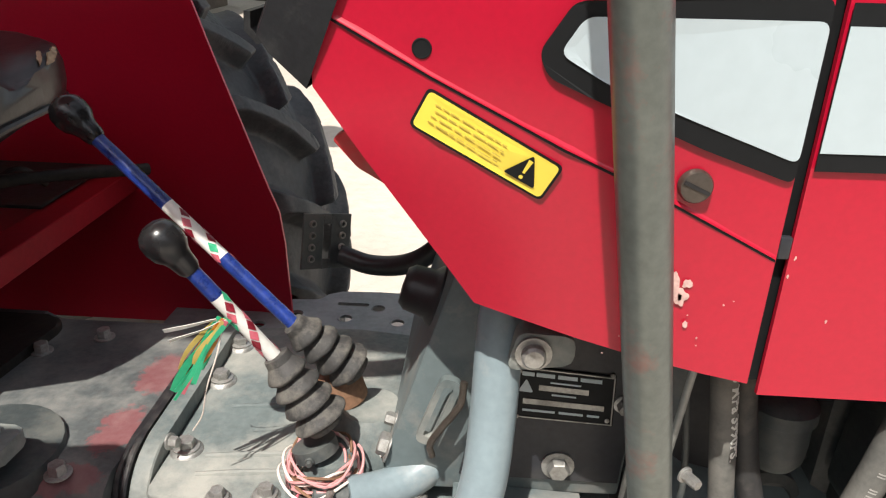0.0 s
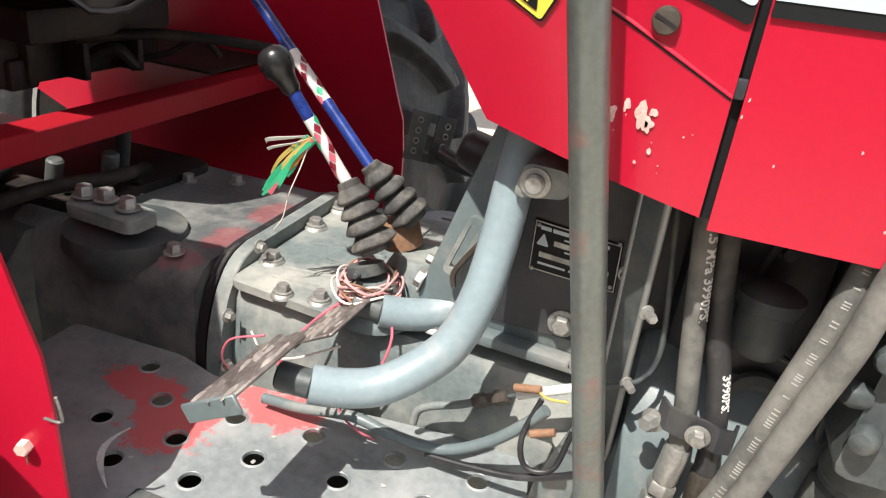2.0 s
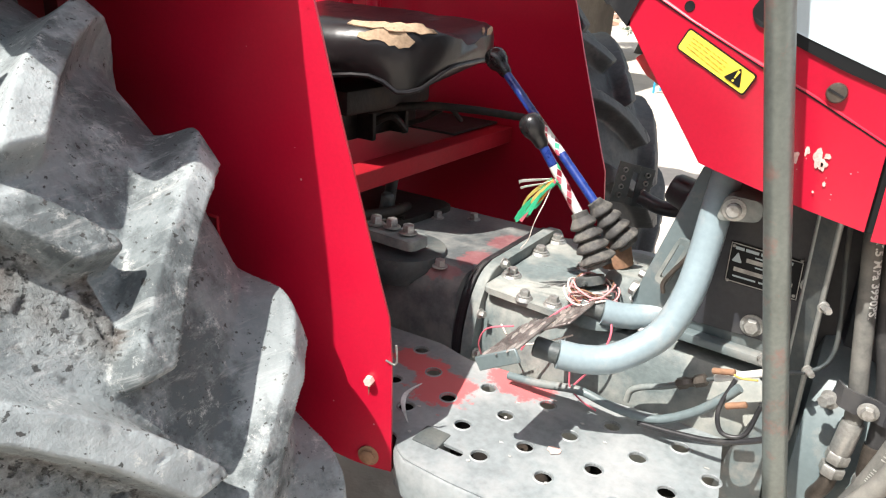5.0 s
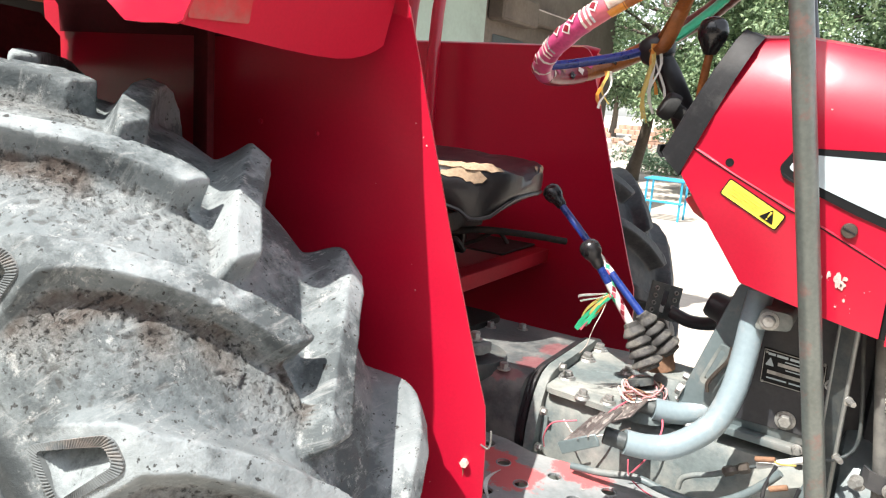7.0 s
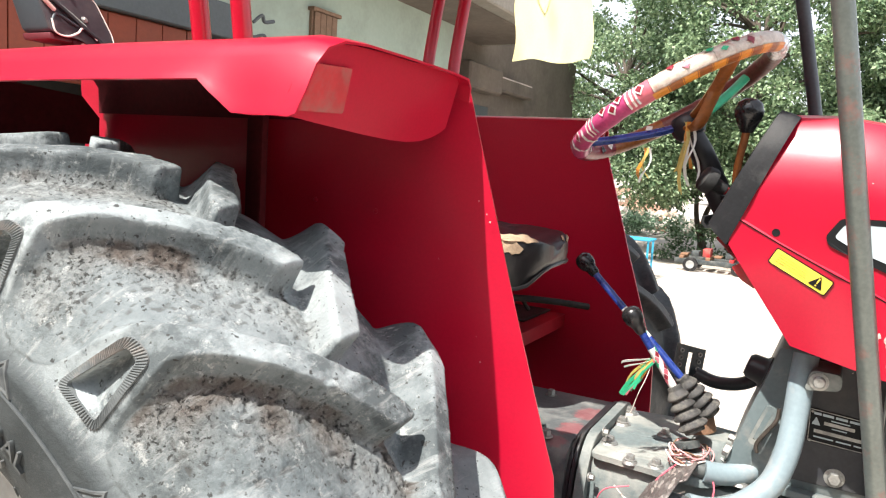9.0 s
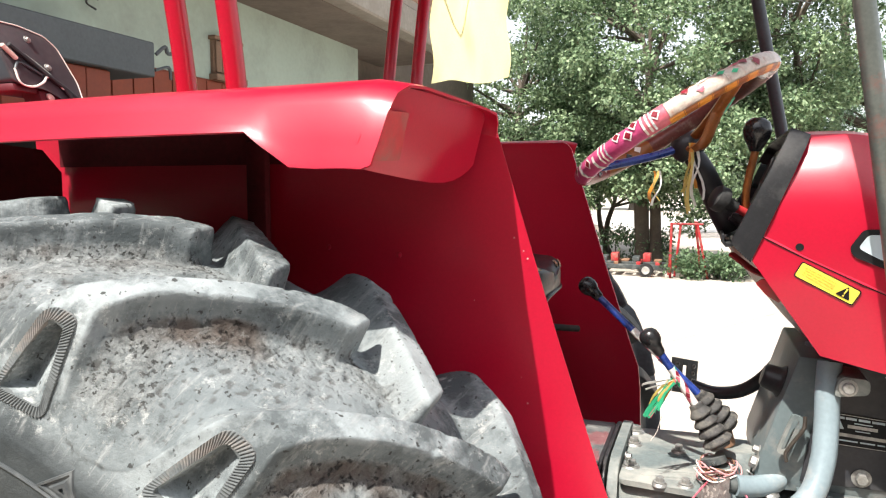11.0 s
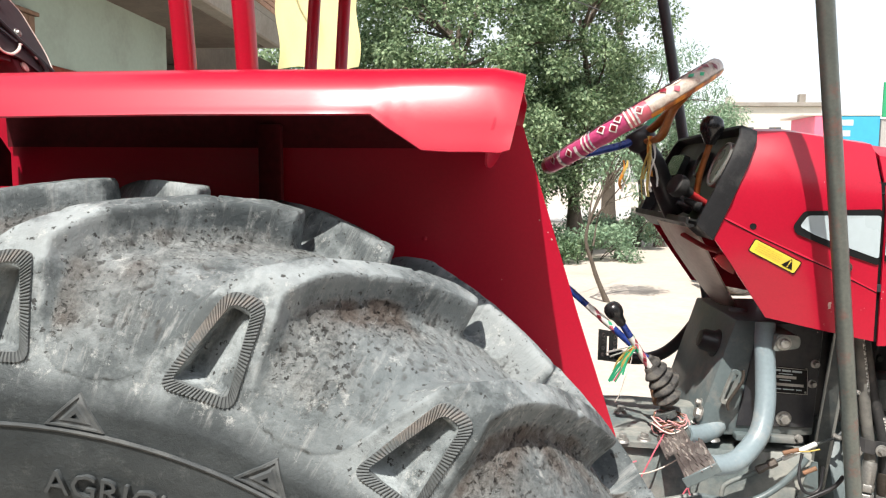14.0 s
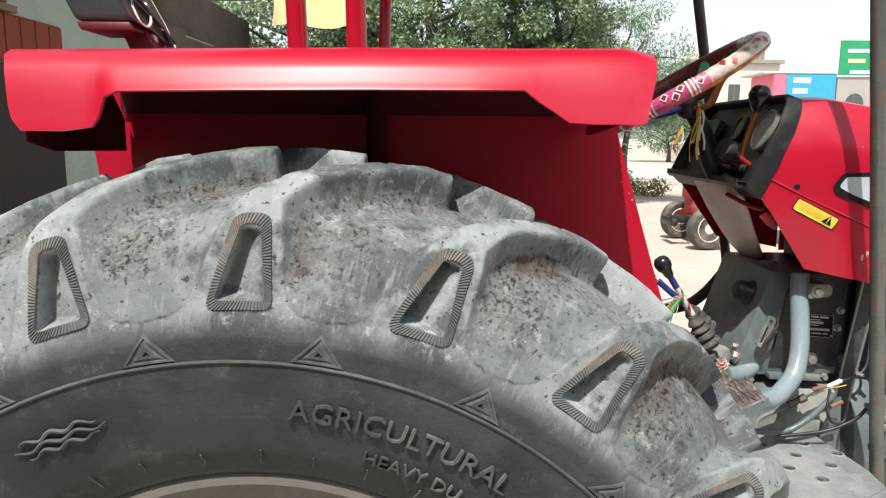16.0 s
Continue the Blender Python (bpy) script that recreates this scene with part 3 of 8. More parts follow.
TYRE = tyre_material()
TYRE_SIDE = material("plain_tyre_rubber", (0.055, 0.062, 0.065), 0.65, var=0.2, scale=9, fine=120, bump=0.2, dirt=(0.15, 0.155, 0.15), dirt_amount=0.2, dirt_scale=11, spec=0.35)
TYRE_RIB = material("ribbed_dusty_rubber", (0.115, 0.125, 0.126), 0.8, var=0.3, scale=20, fine=120, bump=0.2, dirt=(0.38, 0.31, 0.26), dirt_amount=0.0, dirt_scale=9, spec=0.3)
TYRE_MESH = tyre_mesh()
TYRE_MESH.materials.append(TYRE)
# darker rubber for the far tyre: the shade it stands in is painted
TYRE_SHADED = material("shaded_tyre_rubber", (0.036, 0.040, 0.042), 0.55, var=0.35, scale=9, fine=120, bump=0.3, dirt=(0.105, 0.105, 0.10), dirt_amount=0.08, dirt_scale=14, spec=0.35)
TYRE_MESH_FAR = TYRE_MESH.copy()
TYRE_MESH_FAR.materials[0] = TYRE_SHADED
LUG_TURN = radians(1.55)               # how far the wheel has rolled


def on_tyre(ang, q, proud=0.0):
    """A point of the lug's face: angle from the top, run from the ring, and height off the face."""
    k = q * (N_SIDE - 1)
    y, r = np.interp(k, np.arange(N_SIDE), HALF_E[:, 0]), np.interp(k, np.arange(N_SIDE), HALF_E[:, 1])
    return V(r * math.sin(ang), -(y + proud), r * math.cos(ang))


def recess_rim_mesh():
    """The ribbed frame round a pocket."""
    bm = bmesh.new()
    def at(u, v, h):
        q = lerp(0.078, 0.366, v)
        mid = radians(lerp(-1.3, -0.1, (q - 0.073) / 0.293))
        r = lerp(0.55, 0.66, q / 0.45)
        return on_tyre(mid + u / r, q, h)
    S = 0.108
    outer = round_poly([(-0.0335, 0.002), (0.0335, 0.002), (0.017, S), (-0.017, S)], 0.013, 6)
    inner = round_poly([(-0.0250, 0.0115), (0.0250, 0.0115), (0.0090, S - 0.012), (-0.0090, S - 0.012)], 0.007, 6)
    n = len(outer)
    dense_o, dense_i = [], []
    for ring, dst in ((outer, dense_o), (inner, dense_i)):
        P = [Vector(p) for p in ring]
        per = [0]
        for k in range(n):
            per.append(per[-1] + (P[(k + 1) % n] - P[k]).length)
        m = 320
        for j in range(m):
            s = per[-1] * j / m
            k = max(i for i in range(n) if per[i] <= s)
            t = (s - per[k]) / max(per[k + 1] - per[k], 1e-6)
            dst.append(P[k].lerp(P[(k + 1) % n], t))
    m = 320
    o0 = [bm.verts.new(at(p.x, p.y / S, -0.001)) for p in dense_o]
    o1 = [bm.verts.new(at(p.x, p.y / S, 0.0022 + (0.0007 if k % 4 < 2 else -0.0007))) for k, p in enumerate(dense_o)]
    i1 = [bm.verts.new(at(p.x, p.y / S, 0.0022 + (0.0007 if k % 4 < 2 else -0.0007))) for k, p in enumerate(dense_i)]
    i0 = [bm.verts.new(at(p.x, p.y / S, -0.003)) for p in dense_i]
    for a, b in ((o0, o1), (o1, i1), (i1, i0)):
        for k in range(m):
            bm.faces.new((a[k], a[(k + 1) % m], b[(k + 1) % m], b[k]))
    return bm


def chevron_mesh():
    """The small raised triangle over the side ring, with a sunken middle."""
    bm = bmesh.new()
    def at(u, r, h):
        y = float(np.interp(r, [b[1] for b in BEAD] + [b[1] for b in ENVELOPE[1:3]], [b[0] for b in BEAD] + [b[0] for b in ENVELOPE[1:3]]))
        a = radians(7.4) + u / 0.54
        return V(r * math.sin(a), -(y + h), r * math.cos(a))
    def ring(k, h):
        tri = [(-0.027 * k, 0.5355 - 0.010 * k), (0.027 * k, 0.5355 - 0.010 * k), (0, 0.5355 + 0.020 * k)]
        pts = []
        for a, b in zip(tri, tri[1:] + tri[:1]):
            pts += [tuple(lerp(c, d, i / 6) for c, d in zip(a, b)) for i in range(6)]
        return [at(u, r, h) for u, r in pts]
    loft(bm, [ring(1.0, -0.001), ring(0.95, 0.0022), ring(0.80, 0.0022), ring(0.74, 0.0004), ring(0.55, 0.0004), ring(0.42, 0.0018), ring(0.15, 0.0018)], close=True)
    return bm


def rear_rim(bm):
    prof_out = [(0.352, -0.158), (0.362, -0.160), (0.366, -0.154), (0.362, -0.146), (0.350, -0.138), (0.340, -0.12), (0.330, -0.06), (0.318, -0.02), (0.318, 0.04), (0.330, 0.07), (0.340, 0.12), (0.360, 0.145), (0.366, 0.154), (0.362, 0.160), (0.352, 0.158)]
    lathe(bm, [(r * 1.03, h * 1.2) for r, h in prof_out], (0, 0, 0), (0, 1, 0), 96, cap=False)
    disc = [(0.330, -0.022), (0.305, -0.035), (0.26, -0.07), (0.20, -0.085), (0.13, -0.085), (0.105, -0.10), (0.07, -0.115), (0.0, -0.118)]
    lathe(bm, disc, (0, 0, 0), (0, 1, 0), 64, cap=False)
    bmesh.ops.remove_doubles(bm, verts=bm.verts, dist=1e-5)
    return bm


def rear_wheel(side):
    """side -1: this side of the tractor; +1: its far side."""
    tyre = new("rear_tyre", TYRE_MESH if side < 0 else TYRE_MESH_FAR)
    tyre.parent = tractor
    tyre["label"] = "dusty black lugged rear tyre with soil in the treads"
    turned = Matrix.Rotation(radians(1.44), 4, 'Z') @ Matrix.Rotation(radians(2.3), 4, 'X')
    base = (Matrix.Translation((AXLE_X, TYRE_Y, AXLE_Z)) if side < 0 else Matrix.Translation((AXLE_X - 0.068, 0.722, AXLE_Z + 0.015))) @ turned
    # seen from above, the lugs of the two tyres point the same way
    tyre.matrix_local = base @ (Matrix.Rotation(LUG_TURN, 4, 'Y') if side < 0 else Matrix.Scale(-1, 4, (0, 1, 0)) @ Matrix.Rotation(0.12, 4, 'Y'))
    rim = part("rear_rim", rear_rim(bmesh.new()), RIM_GREY, tractor, "light grey pressed steel rim", angle=30)
    rim.matrix_local = base @ (Matrix.Identity(4) if side < 0 else Matrix.Rotation(math.pi, 4, 'Z'))
    for k in range(8):
        bm = bolt(bmesh.new(), (0.16 * math.cos(k * math.pi / 4), -0.086, 0.16 * math.sin(k * math.pi / 4)), (0, -1, 0), 0.014, 0.014)
        part("wheel_nut", bm, STEEL, rim)
    return tyre


near_tyre = rear_wheel(-1)
rear_wheel(1)
rim_me, chev_me = None, None
for k in range(LUGS):
    if rim_me is None:
        a = part("tread_pocket_rim", recess_rim_mesh(), TYRE_RIB, near_tyre, "ribbed rubber frame round a tread pocket", smooth=False)
        c = part("shoulder_chevron", chevron_mesh(), TYRE_SIDE, near_tyre, smooth=False)
        rim_me, chev_me = a.data, c.data
    else:
        a, c = new("tread_pocket_rim", rim_me), new("shoulder_chevron", chev_me)
        a.parent = c.parent = near_tyre
    a.matrix_local = c.matrix_local = Matrix.Rotation(k * PITCH, 4, 'Y')


def round_the_tyre(mid_deg, radius):
    """Bends flat words round the tyre's side at a radius, reading clockwise."""
    def m(p):
        r = radius + p.y
        a = radians(mid_deg) + p.x / radius
        y = float(np.interp(r, [b[1] for b in BEAD], [b[0] for b in BEAD]))
        return V(r * math.sin(a), -(y + 0.0012 + p.z), r * math.cos(a))
    return m


letters("AGRICULTURAL", 0.0325, 0.0030, near_tyre, TYRE_SIDE, round_the_tyre(19.2, 0.463), label="raised rubber letters")
letters("HEAVY DU", 0.0225, 0.0028, near_tyre, TYRE_SIDE, round_the_tyre(22.2, 0.426), label="raised rubber letters")
for k, (r, w) in enumerate(((0.482, 0.085), (0.474, 0.10), (0.466, 0.08))):
    # a worn raised emblem with no readable sign
    bm = bmesh.new()
    f = round_the_tyre(-23.5, r)
    pts = [f(V(-w / 2 + w * i / 20, 0.003 * math.sin(i * 0.9 + k * 1.7), 0.0012)) for i in range(21)]
    tube(bm, None, 0.0018, 6, path=pts, radii=lambda t: 0.0008 + 0.0016 * math.sin(math.pi * t))
    part("worn_emblem", bm, TYRE_SIDE, near_tyre)
bm = bmesh.new()
tube(bm, None, 0.0022, 6, path=[V(0.522 * math.sin(2 * math.pi * k / 180), -0.2410, 0.522 * math.cos(2 * math.pi * k / 180)) for k in range(181)], cap=False)
part("side_ring", bm, TYRE_SIDE, near_tyre, "thin raised moulding ring")
rng = random.Random(2)
for k in range(44):
    bm = bmesh.new()
    f = round_the_tyre(k * 360 / 44 + rng.uniform(-1, 1), 0.406)
    tube(bm, None, 0.001, 5, path=[f(V(rng.uniform(-0.001, 0.001), y, 0.0012)) for y in (-0.004, 0.0, 0.006, rng.uniform(0.010, 0.016))])
    part("vent_hair", bm, TYRE_SIDE, near_tyre)


# fenders: a wall beside the tyre, a top that rises outward, and a lip with a long cut-out
def fender(side):
    s = 1 if side < 0 else -1          # s * y points out on this side of the tractor
    def P(x, y, z):
        if side < 0:
            return V(x, y, z)
        short = 0.07 * min(1.0, max(0.0, (x - 0.2) / 0.2)) * min(1.0, max(0.0, (-y - 0.50) / 0.15))
        return V(x - 0.040 - short, -y - 0.074, z + 0.012)
    WY = -0.470
    # wall
    bm = bmesh.new()
    front = [(1.524, 0.398), (1.518, 0.410), (1.505, 0.420), (1.48, 0.428), (1.45, 0.437), (1.20, 0.515), (1.00, 0.581), (0.955, 0.597), (0.90, 0.603), (0.735, 0.608)]
    rows = []
    for z, xe in front:
        crease = xe - float(np.interp(z, [0.7, 1.0, 1.45, 1.53], [0.055, 0.075, 0.112, 0.09]))
        low = float(np.interp(z, [0.70, 0.80, 1.33, 1.5], [0.25, -0.38, -0.44, -0.462]))
        xs = [xe, lerp(xe, crease, 0.5), crease, lerp(crease, low, 0.25), lerp(crease, low, 0.6), low]
        ys = [WY + 0.012, WY + 0.004, WY, WY, WY, WY]
        rows.append([P(x, y, z) for x, y in zip(xs, ys)])
    loft(bm, rows)
    thicken(bm, 0.004)
    wall = part("fender", bm, RED, tractor, "glossy red sheet metal fender", angle=22)
    def sweep(y):                      # the front end sweeps ahead into the wall
        return 0.014 * min(1.0, max(0.0, (y + 0.68) / 0.20)) ** 2
    # top and lip
    bm = bmesh.new()
    CUT_X = [-0.31, -0.272, -0.264, -0.256, -0.240, 0.25, 0.268, 0.308]
    CUT_Z = [1.424, 1.428, 1.440, 1.464, 1.471, 1.472, 1.458, 1.432]
    REAR = [1.0] * 7 + [0.92, 0.84, 0.78, 0.72, 0.60]   # the rear end is rounded off outward
    def settle(x, y, z):               # the top has sunk a little at the rear
        return P(x, y, z + 0.007 * min(1.0, max(0.0, (z - 1.485) / 0.025)) + float(np.interp(x, [-0.4, -0.2, 0.0, 0.25, 0.4], [-0.001, 0.001, 0.004, 0.004, 0.005])) * min(1.0, max(0.0, (-y - 0.476) / 0.25)))
    xs = [-0.400, -0.394, -0.38, -0.35, -0.31, -0.285, -0.272, -0.264, -0.256, -0.240, -0.1, 0.05, 0.18, 0.25, 0.268, 0.285, 0.305, 0.34, 0.378, 0.400, 0.411]
    rows = []
    for x in xs:
        low = float(np.interp(x, CUT_X, CUT_Z)) + 0.010 * max(0.0, (x - 0.385) / 0.026) ** 2
        end = max(0.0, (x - 0.385) / 0.02) - max(0.0, (-0.40 - x) / 0.02)
        slant = 0.032 * float(np.interp(x, [0.3, 0.42], [0, 1]))
        prof = [(-0.466, 1.496), (-0.471, 1.512), (-0.484, 1.522), (-0.52, 1.525), (-0.62, 1.526), (-0.72, 1.524), (-0.765, 1.520), (-0.792, 1.511), (-0.808, 1.495), (-0.816, lerp(1.495, low, 0.55)), (-0.821, lerp(1.495, low, 0.8)), (-0.824, low)]
        rows.append([settle((x if x > -0.30 else -0.30 + (x + 0.30) * k) + slant * (1.5 - z) * -8 * (1 if x > 0.3 else 0) + sweep(y) * float(np.interp(x, [0.30, 0.411], [0, 1])), y, z - 0.006 * abs(end)) for (y, z), k in zip(prof, REAR)])
    loft(bm, rows)
    thicken(bm, 0.003)
    part("fender_top", bm, RED, wall, angle=50)
    # dark sheet under the top, with the shade there put into its colour, and the dark closing plate at the rear
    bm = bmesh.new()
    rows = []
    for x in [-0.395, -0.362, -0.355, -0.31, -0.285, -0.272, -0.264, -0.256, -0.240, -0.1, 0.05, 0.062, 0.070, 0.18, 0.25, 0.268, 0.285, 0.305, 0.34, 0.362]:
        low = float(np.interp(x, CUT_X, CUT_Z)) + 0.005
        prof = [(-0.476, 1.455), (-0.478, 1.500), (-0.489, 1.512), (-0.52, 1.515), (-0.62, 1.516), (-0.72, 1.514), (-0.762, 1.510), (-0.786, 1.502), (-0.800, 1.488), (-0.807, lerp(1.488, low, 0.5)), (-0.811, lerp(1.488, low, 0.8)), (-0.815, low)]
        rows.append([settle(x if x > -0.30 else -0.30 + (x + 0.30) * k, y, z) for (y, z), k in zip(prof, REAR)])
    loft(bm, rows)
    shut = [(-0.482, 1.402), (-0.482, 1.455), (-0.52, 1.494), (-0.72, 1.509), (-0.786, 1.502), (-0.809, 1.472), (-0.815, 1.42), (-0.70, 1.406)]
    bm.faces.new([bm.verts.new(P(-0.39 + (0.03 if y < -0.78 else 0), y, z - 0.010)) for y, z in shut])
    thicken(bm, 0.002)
    part("underside_coating", bm, SHADED_RED, wall, "dark red sheet with the shade under the fender in its colour", angle=50)
    # front closing plate and the patch where a reflector sat
    bm = bmesh.new()
    def slope(z):
        return 0.400 - (1.52 - z) * 0.26
    ys = [-0.822, -0.815, -0.806, -0.79, -0.765, -0.72, -0.66, -0.60, -0.56, -0.53, -0.505, -0.488, -0.476]
    z_up = [1.440, 1.470, 1.496, 1.513, 1.523, 1.527, 1.529, 1.528, 1.528, 1.527, 1.526, 1.524, 1.518]
    z_low = [1.438, 1.438, 1.437, 1.436, 1.434, 1.431, 1.427, 1.424, 1.424, 1.427, 1.434, 1.442, 1.450]
    loft(bm, [[P(slope(lerp(a, b, t)) - 0.004 + sweep(y), y, lerp(a, b, t)) for t in (0, 0.15, 0.4, 0.7, 1)] for y, a, b in zip(ys, z_up, z_low)])
    thicken(bm, 0.003)
    part("fender_front_plate", bm, RED, wall)
    bm = bmesh.new()
    vs = [bm.verts.new(P(slope(z) + 0.002, y, z)) for y, z in round_poly([(-0.806, 1.444), (-0.803, 1.496), (-0.725, 1.500), (-0.722, 1.448)], 0.004, 3)]
    bm.faces.new(vs)
    thicken(bm, 0.001)
    part("reflector_patch", bm, RED_DULL, wall, "faded brownish red patch of a missing reflector", smooth=False)
    # stay behind the wall, under the top, in the same shade-darkened red
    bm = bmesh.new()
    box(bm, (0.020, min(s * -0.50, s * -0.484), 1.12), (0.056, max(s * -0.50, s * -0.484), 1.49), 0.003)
    part("stay", bm, SHADED_RED, wall)
    return wall


near_fender = fender(-1)
fender(1)
bm = bmesh.new()
bolt(bm, (0.575, -0.462, 0.865), (0.3, -1, 0.1), 0.0066, 0.010)
fb = part("fender_bolt", bm, PRIMER, near_fender, "dirty pale bolt")
bm = bmesh.new()
tube(bm, [(0.574, -0.4655, 0.858), (0.5742, -0.4650, 0.848), (0.5738, -0.4645, 0.838)], 0.002, 6, 4, flat=0.5, radii=lambda t: 0.0026 - 0.0018 * t)
part("dirt_drip", bm, RUST, fb)
bm = bmesh.new()
bolt(bm, (0.577, -0.466, 0.752), (0.3, -1, 0), 0.010, 0.004)
part("fender_bolt", bm, RUST, near_fender, "rusty washer")
bm = bmesh.new()
tube(bm, [(0.598, -0.463, 0.90), (0.606, -0.455, 0.893), (0.611, -0.458, 0.905), (0.612, -0.462, 0.925)], 0.0014, 6, 5)
part("wire_hook", bm, STEEL, near_fender)
for x, z in ((0.153, 1.325), (0.274, 1.316)):
    bm = bmesh.new()
    lathe(bm, [(0.0042, 0), (0.0042, 0.0012), (0.003, 0.002)], (x, -0.4735, z), (x, -1, z), 12)
    part("rivet", bm, RED, near_fender)

rng = random.Random(46)
for k in range(9):                     # small chips, most of them near the fender's front edge
    z = rng.uniform(0.76, 1.42)
    xe = float(np.interp(z, [0.722, 0.955, 1.0, 1.2, 1.45], [0.600, 0.594, 0.581, 0.515, 0.433]))
    b = rng.random() ** 2
    x = xe - 0.004 - b * (0.07 if k < 8 else 0.33)
    y = -0.464 - 0.012 * min(1.0, (xe - x) / 0.09) - 0.0036
    bm = bmesh.new()
    lathe(bm, [(rng.uniform(0.0006, 0.0016), 0), (0.0004, 0.0003)], (x, y, z), (x, y - 1, z), 6)
    part("paint_chip", bm, PRIMER, near_fender)

# hood: side panels, top, and the slanted cowl behind the steering wheel
HY, HC = 0.278, -0.007                 # half width, middle


def drawn_in(x, z):
    """How far the cowl's sides come in towards its rear and its rear foot."""
    def ramp(v):
        return min(1.0, max(0.0, v))
    return 0.018 * ramp((0.93 - x) / 0.13) + 0.026 * ramp((1.27 - z) / 0.13) * ramp((1.0 - x) / 0.13)


def draw_in(bm):
    for v in bm.verts:
        v.co.y += math.copysign(drawn_in(v.co.x, v.co.z + 0.008), HC - v.co.y) if abs(v.co.y - HC) > 0.2 else 0.0
    return bm


bm = bmesh.new()
rows = []
for i in [0, 0.5, 1, 1.8, 2.7, 3.6, 4.5, 6, 7.5, 9, 10]:
    x = lerp(0.778, 1.054, i / 10)
    k = 1 - i / 10
    top = float(np.interp(x, [0.86, 1.05], [1.497, 1.474]))
    side = []
    for t in (0, 0.25, 0.5, 0.75, 1.0):
        zf = float(np.interp(i / 10, [0, 0.36, 1.0], [1.296, 1.154, 1.120]))
        side.append((HY, lerp(zf, top - 0.115, t)))
    pts = side + [(HY - 0.008, top - 0.075), (HY - 0.034, top - 0.022), (HY - 0.050, top - 0.006), (HY - 0.08, top), (0.1, top + 0.004), (0, top + 0.005)]
    full = pts + [(-a, z) for a, z in pts[-2::-1]]
    rows.append([V(x + k * (0.072 * max(0.0, (z - 1.325) / 0.175)), HC - a, z) for a, z in full])
loft(bm, rows)
thicken(bm, 0.004)
draw_in(bm)
cowl = part("cowl", bm, RED, tractor, "glossy red cowl panel with paint chips", angle=28)
cowl.location.z = 0.008

bm = bmesh.new()
rows = []
for i in range(13):
    x = lerp(1.0695, 1.85, i / 12)
    top = float(np.interp(x, [1.05, 1.4, 1.86], [1.474, 1.42, 1.34]))
    nose = max(0, (i - 10) / 2) * 0.06
    side = [(HY - nose * 0.5, lerp(1.114, top - 0.115 - nose, t)) for t in (0, 0.25, 0.5, 0.75, 1.0)]
    pts = side + [(HY - 0.008 - nose, top - 0.075 - nose), (HY - 0.034 - nose, top - 0.022 - nose), (HY - 0.08 - nose, top - nose), (0.1, top + 0.004 - nose), (0, top + 0.005 - nose)]
    full = pts + [(-a, z) for a, z in pts[-2::-1]]
    rows.append([V(x, HC - a, z) for a, z in full])
loft(bm, rows)
thicken(bm, 0.004)
hood = part("hood", bm, RED, tractor, "glossy red engine hood panel", angle=28)
hood.location = (-0.008, 0, 0.006)
bm = bmesh.new()
prism(bm, [(HC - 0.262, 1.12), (HC + 0.262, 1.12), (HC + 0.25, 1.27), (HC - 0.25, 1.27)], 1.83, 1.845, 'x', 0.004)
part("front_grille", bm, BLACK, hood)

# dark rubber strip in the gap between cowl and hood
bm = bmesh.new()
rows = []
for x, z in ((1.055, 1.118), (1.055, 1.21), (1.055, 1.36), (1.055, 1.40)):
    rows.append([V(x - 0.008, HC - HY + 0.009, z), V(x, HC - HY + 0.0075, z), V(x + 0.012, HC - HY + 0.009, z)])
loft(bm, rows)
thicken(bm, 0.003)
part("gap_seal", bm, DECAL_BLACK, cowl)
bm = bmesh.new()
rows = [[V(1.052 + d - 0.02 * t, HC + a * c, z) for d in (-0.008, 0.014)] for t, a, z in ((0, -HY + 0.006, 1.38), (0, -HY + 0.06, 1.445), (0, -0.1, 1.466), (0, 0.1, 1.466), (0, HY - 0.06, 1.445), (0, HY - 0.006, 1.38)) for c in (1,)]
loft(bm, rows)
thicken(bm, 0.003)
part("gap_seal", bm, DECAL_BLACK, cowl)

SIDE_Y = HC - HY                       # the near side of hood and cowl


def on_side(poly, proud, thick=0.0008, r=0.0, n=5):
    """A thin sheet on the near side; poly of (x, z)."""
    bm = bmesh.new()
    p = round_poly(poly, r, n) if r else poly
    prism(bm, p, SIDE_Y - proud - thick, SIDE_Y - proud)
    return draw_in(bm)


# overlapping panel edge along the cowl's side: a rolled lip, and a black strip painted as the shadow gap under it
pts = [(0.790, 1.334), (0.848, 1.304), (0.925, 1.268), (0.975, 1.246), (1.0535, 1.2065)]
bm = bmesh.new()
loft(bm, [[V(x, SIDE_Y + 0.0008, z + 0.0048), V(x, SIDE_Y - 0.0006, z + 0.0030), V(x, SIDE_Y - 0.0013, z + 0.0018), V(x, SIDE_Y - 0.0013, z + 0.0013), V(x, SIDE_Y + 0.0005, z + 0.0008)] for x, z in pts])
part("panel_lip", draw_in(bm), RED, cowl, angle=60)
bm = bmesh.new()
loft(bm, [[V(x, SIDE_Y - 0.0006, z + 0.0012), V(x, SIDE_Y - 0.0006, z - 0.0007)] for x, z in pts])
part("panel_seam", draw_in(bm), DECAL_BLACK, cowl, "black strip for the shadow in the seam between two panels", smooth=False)

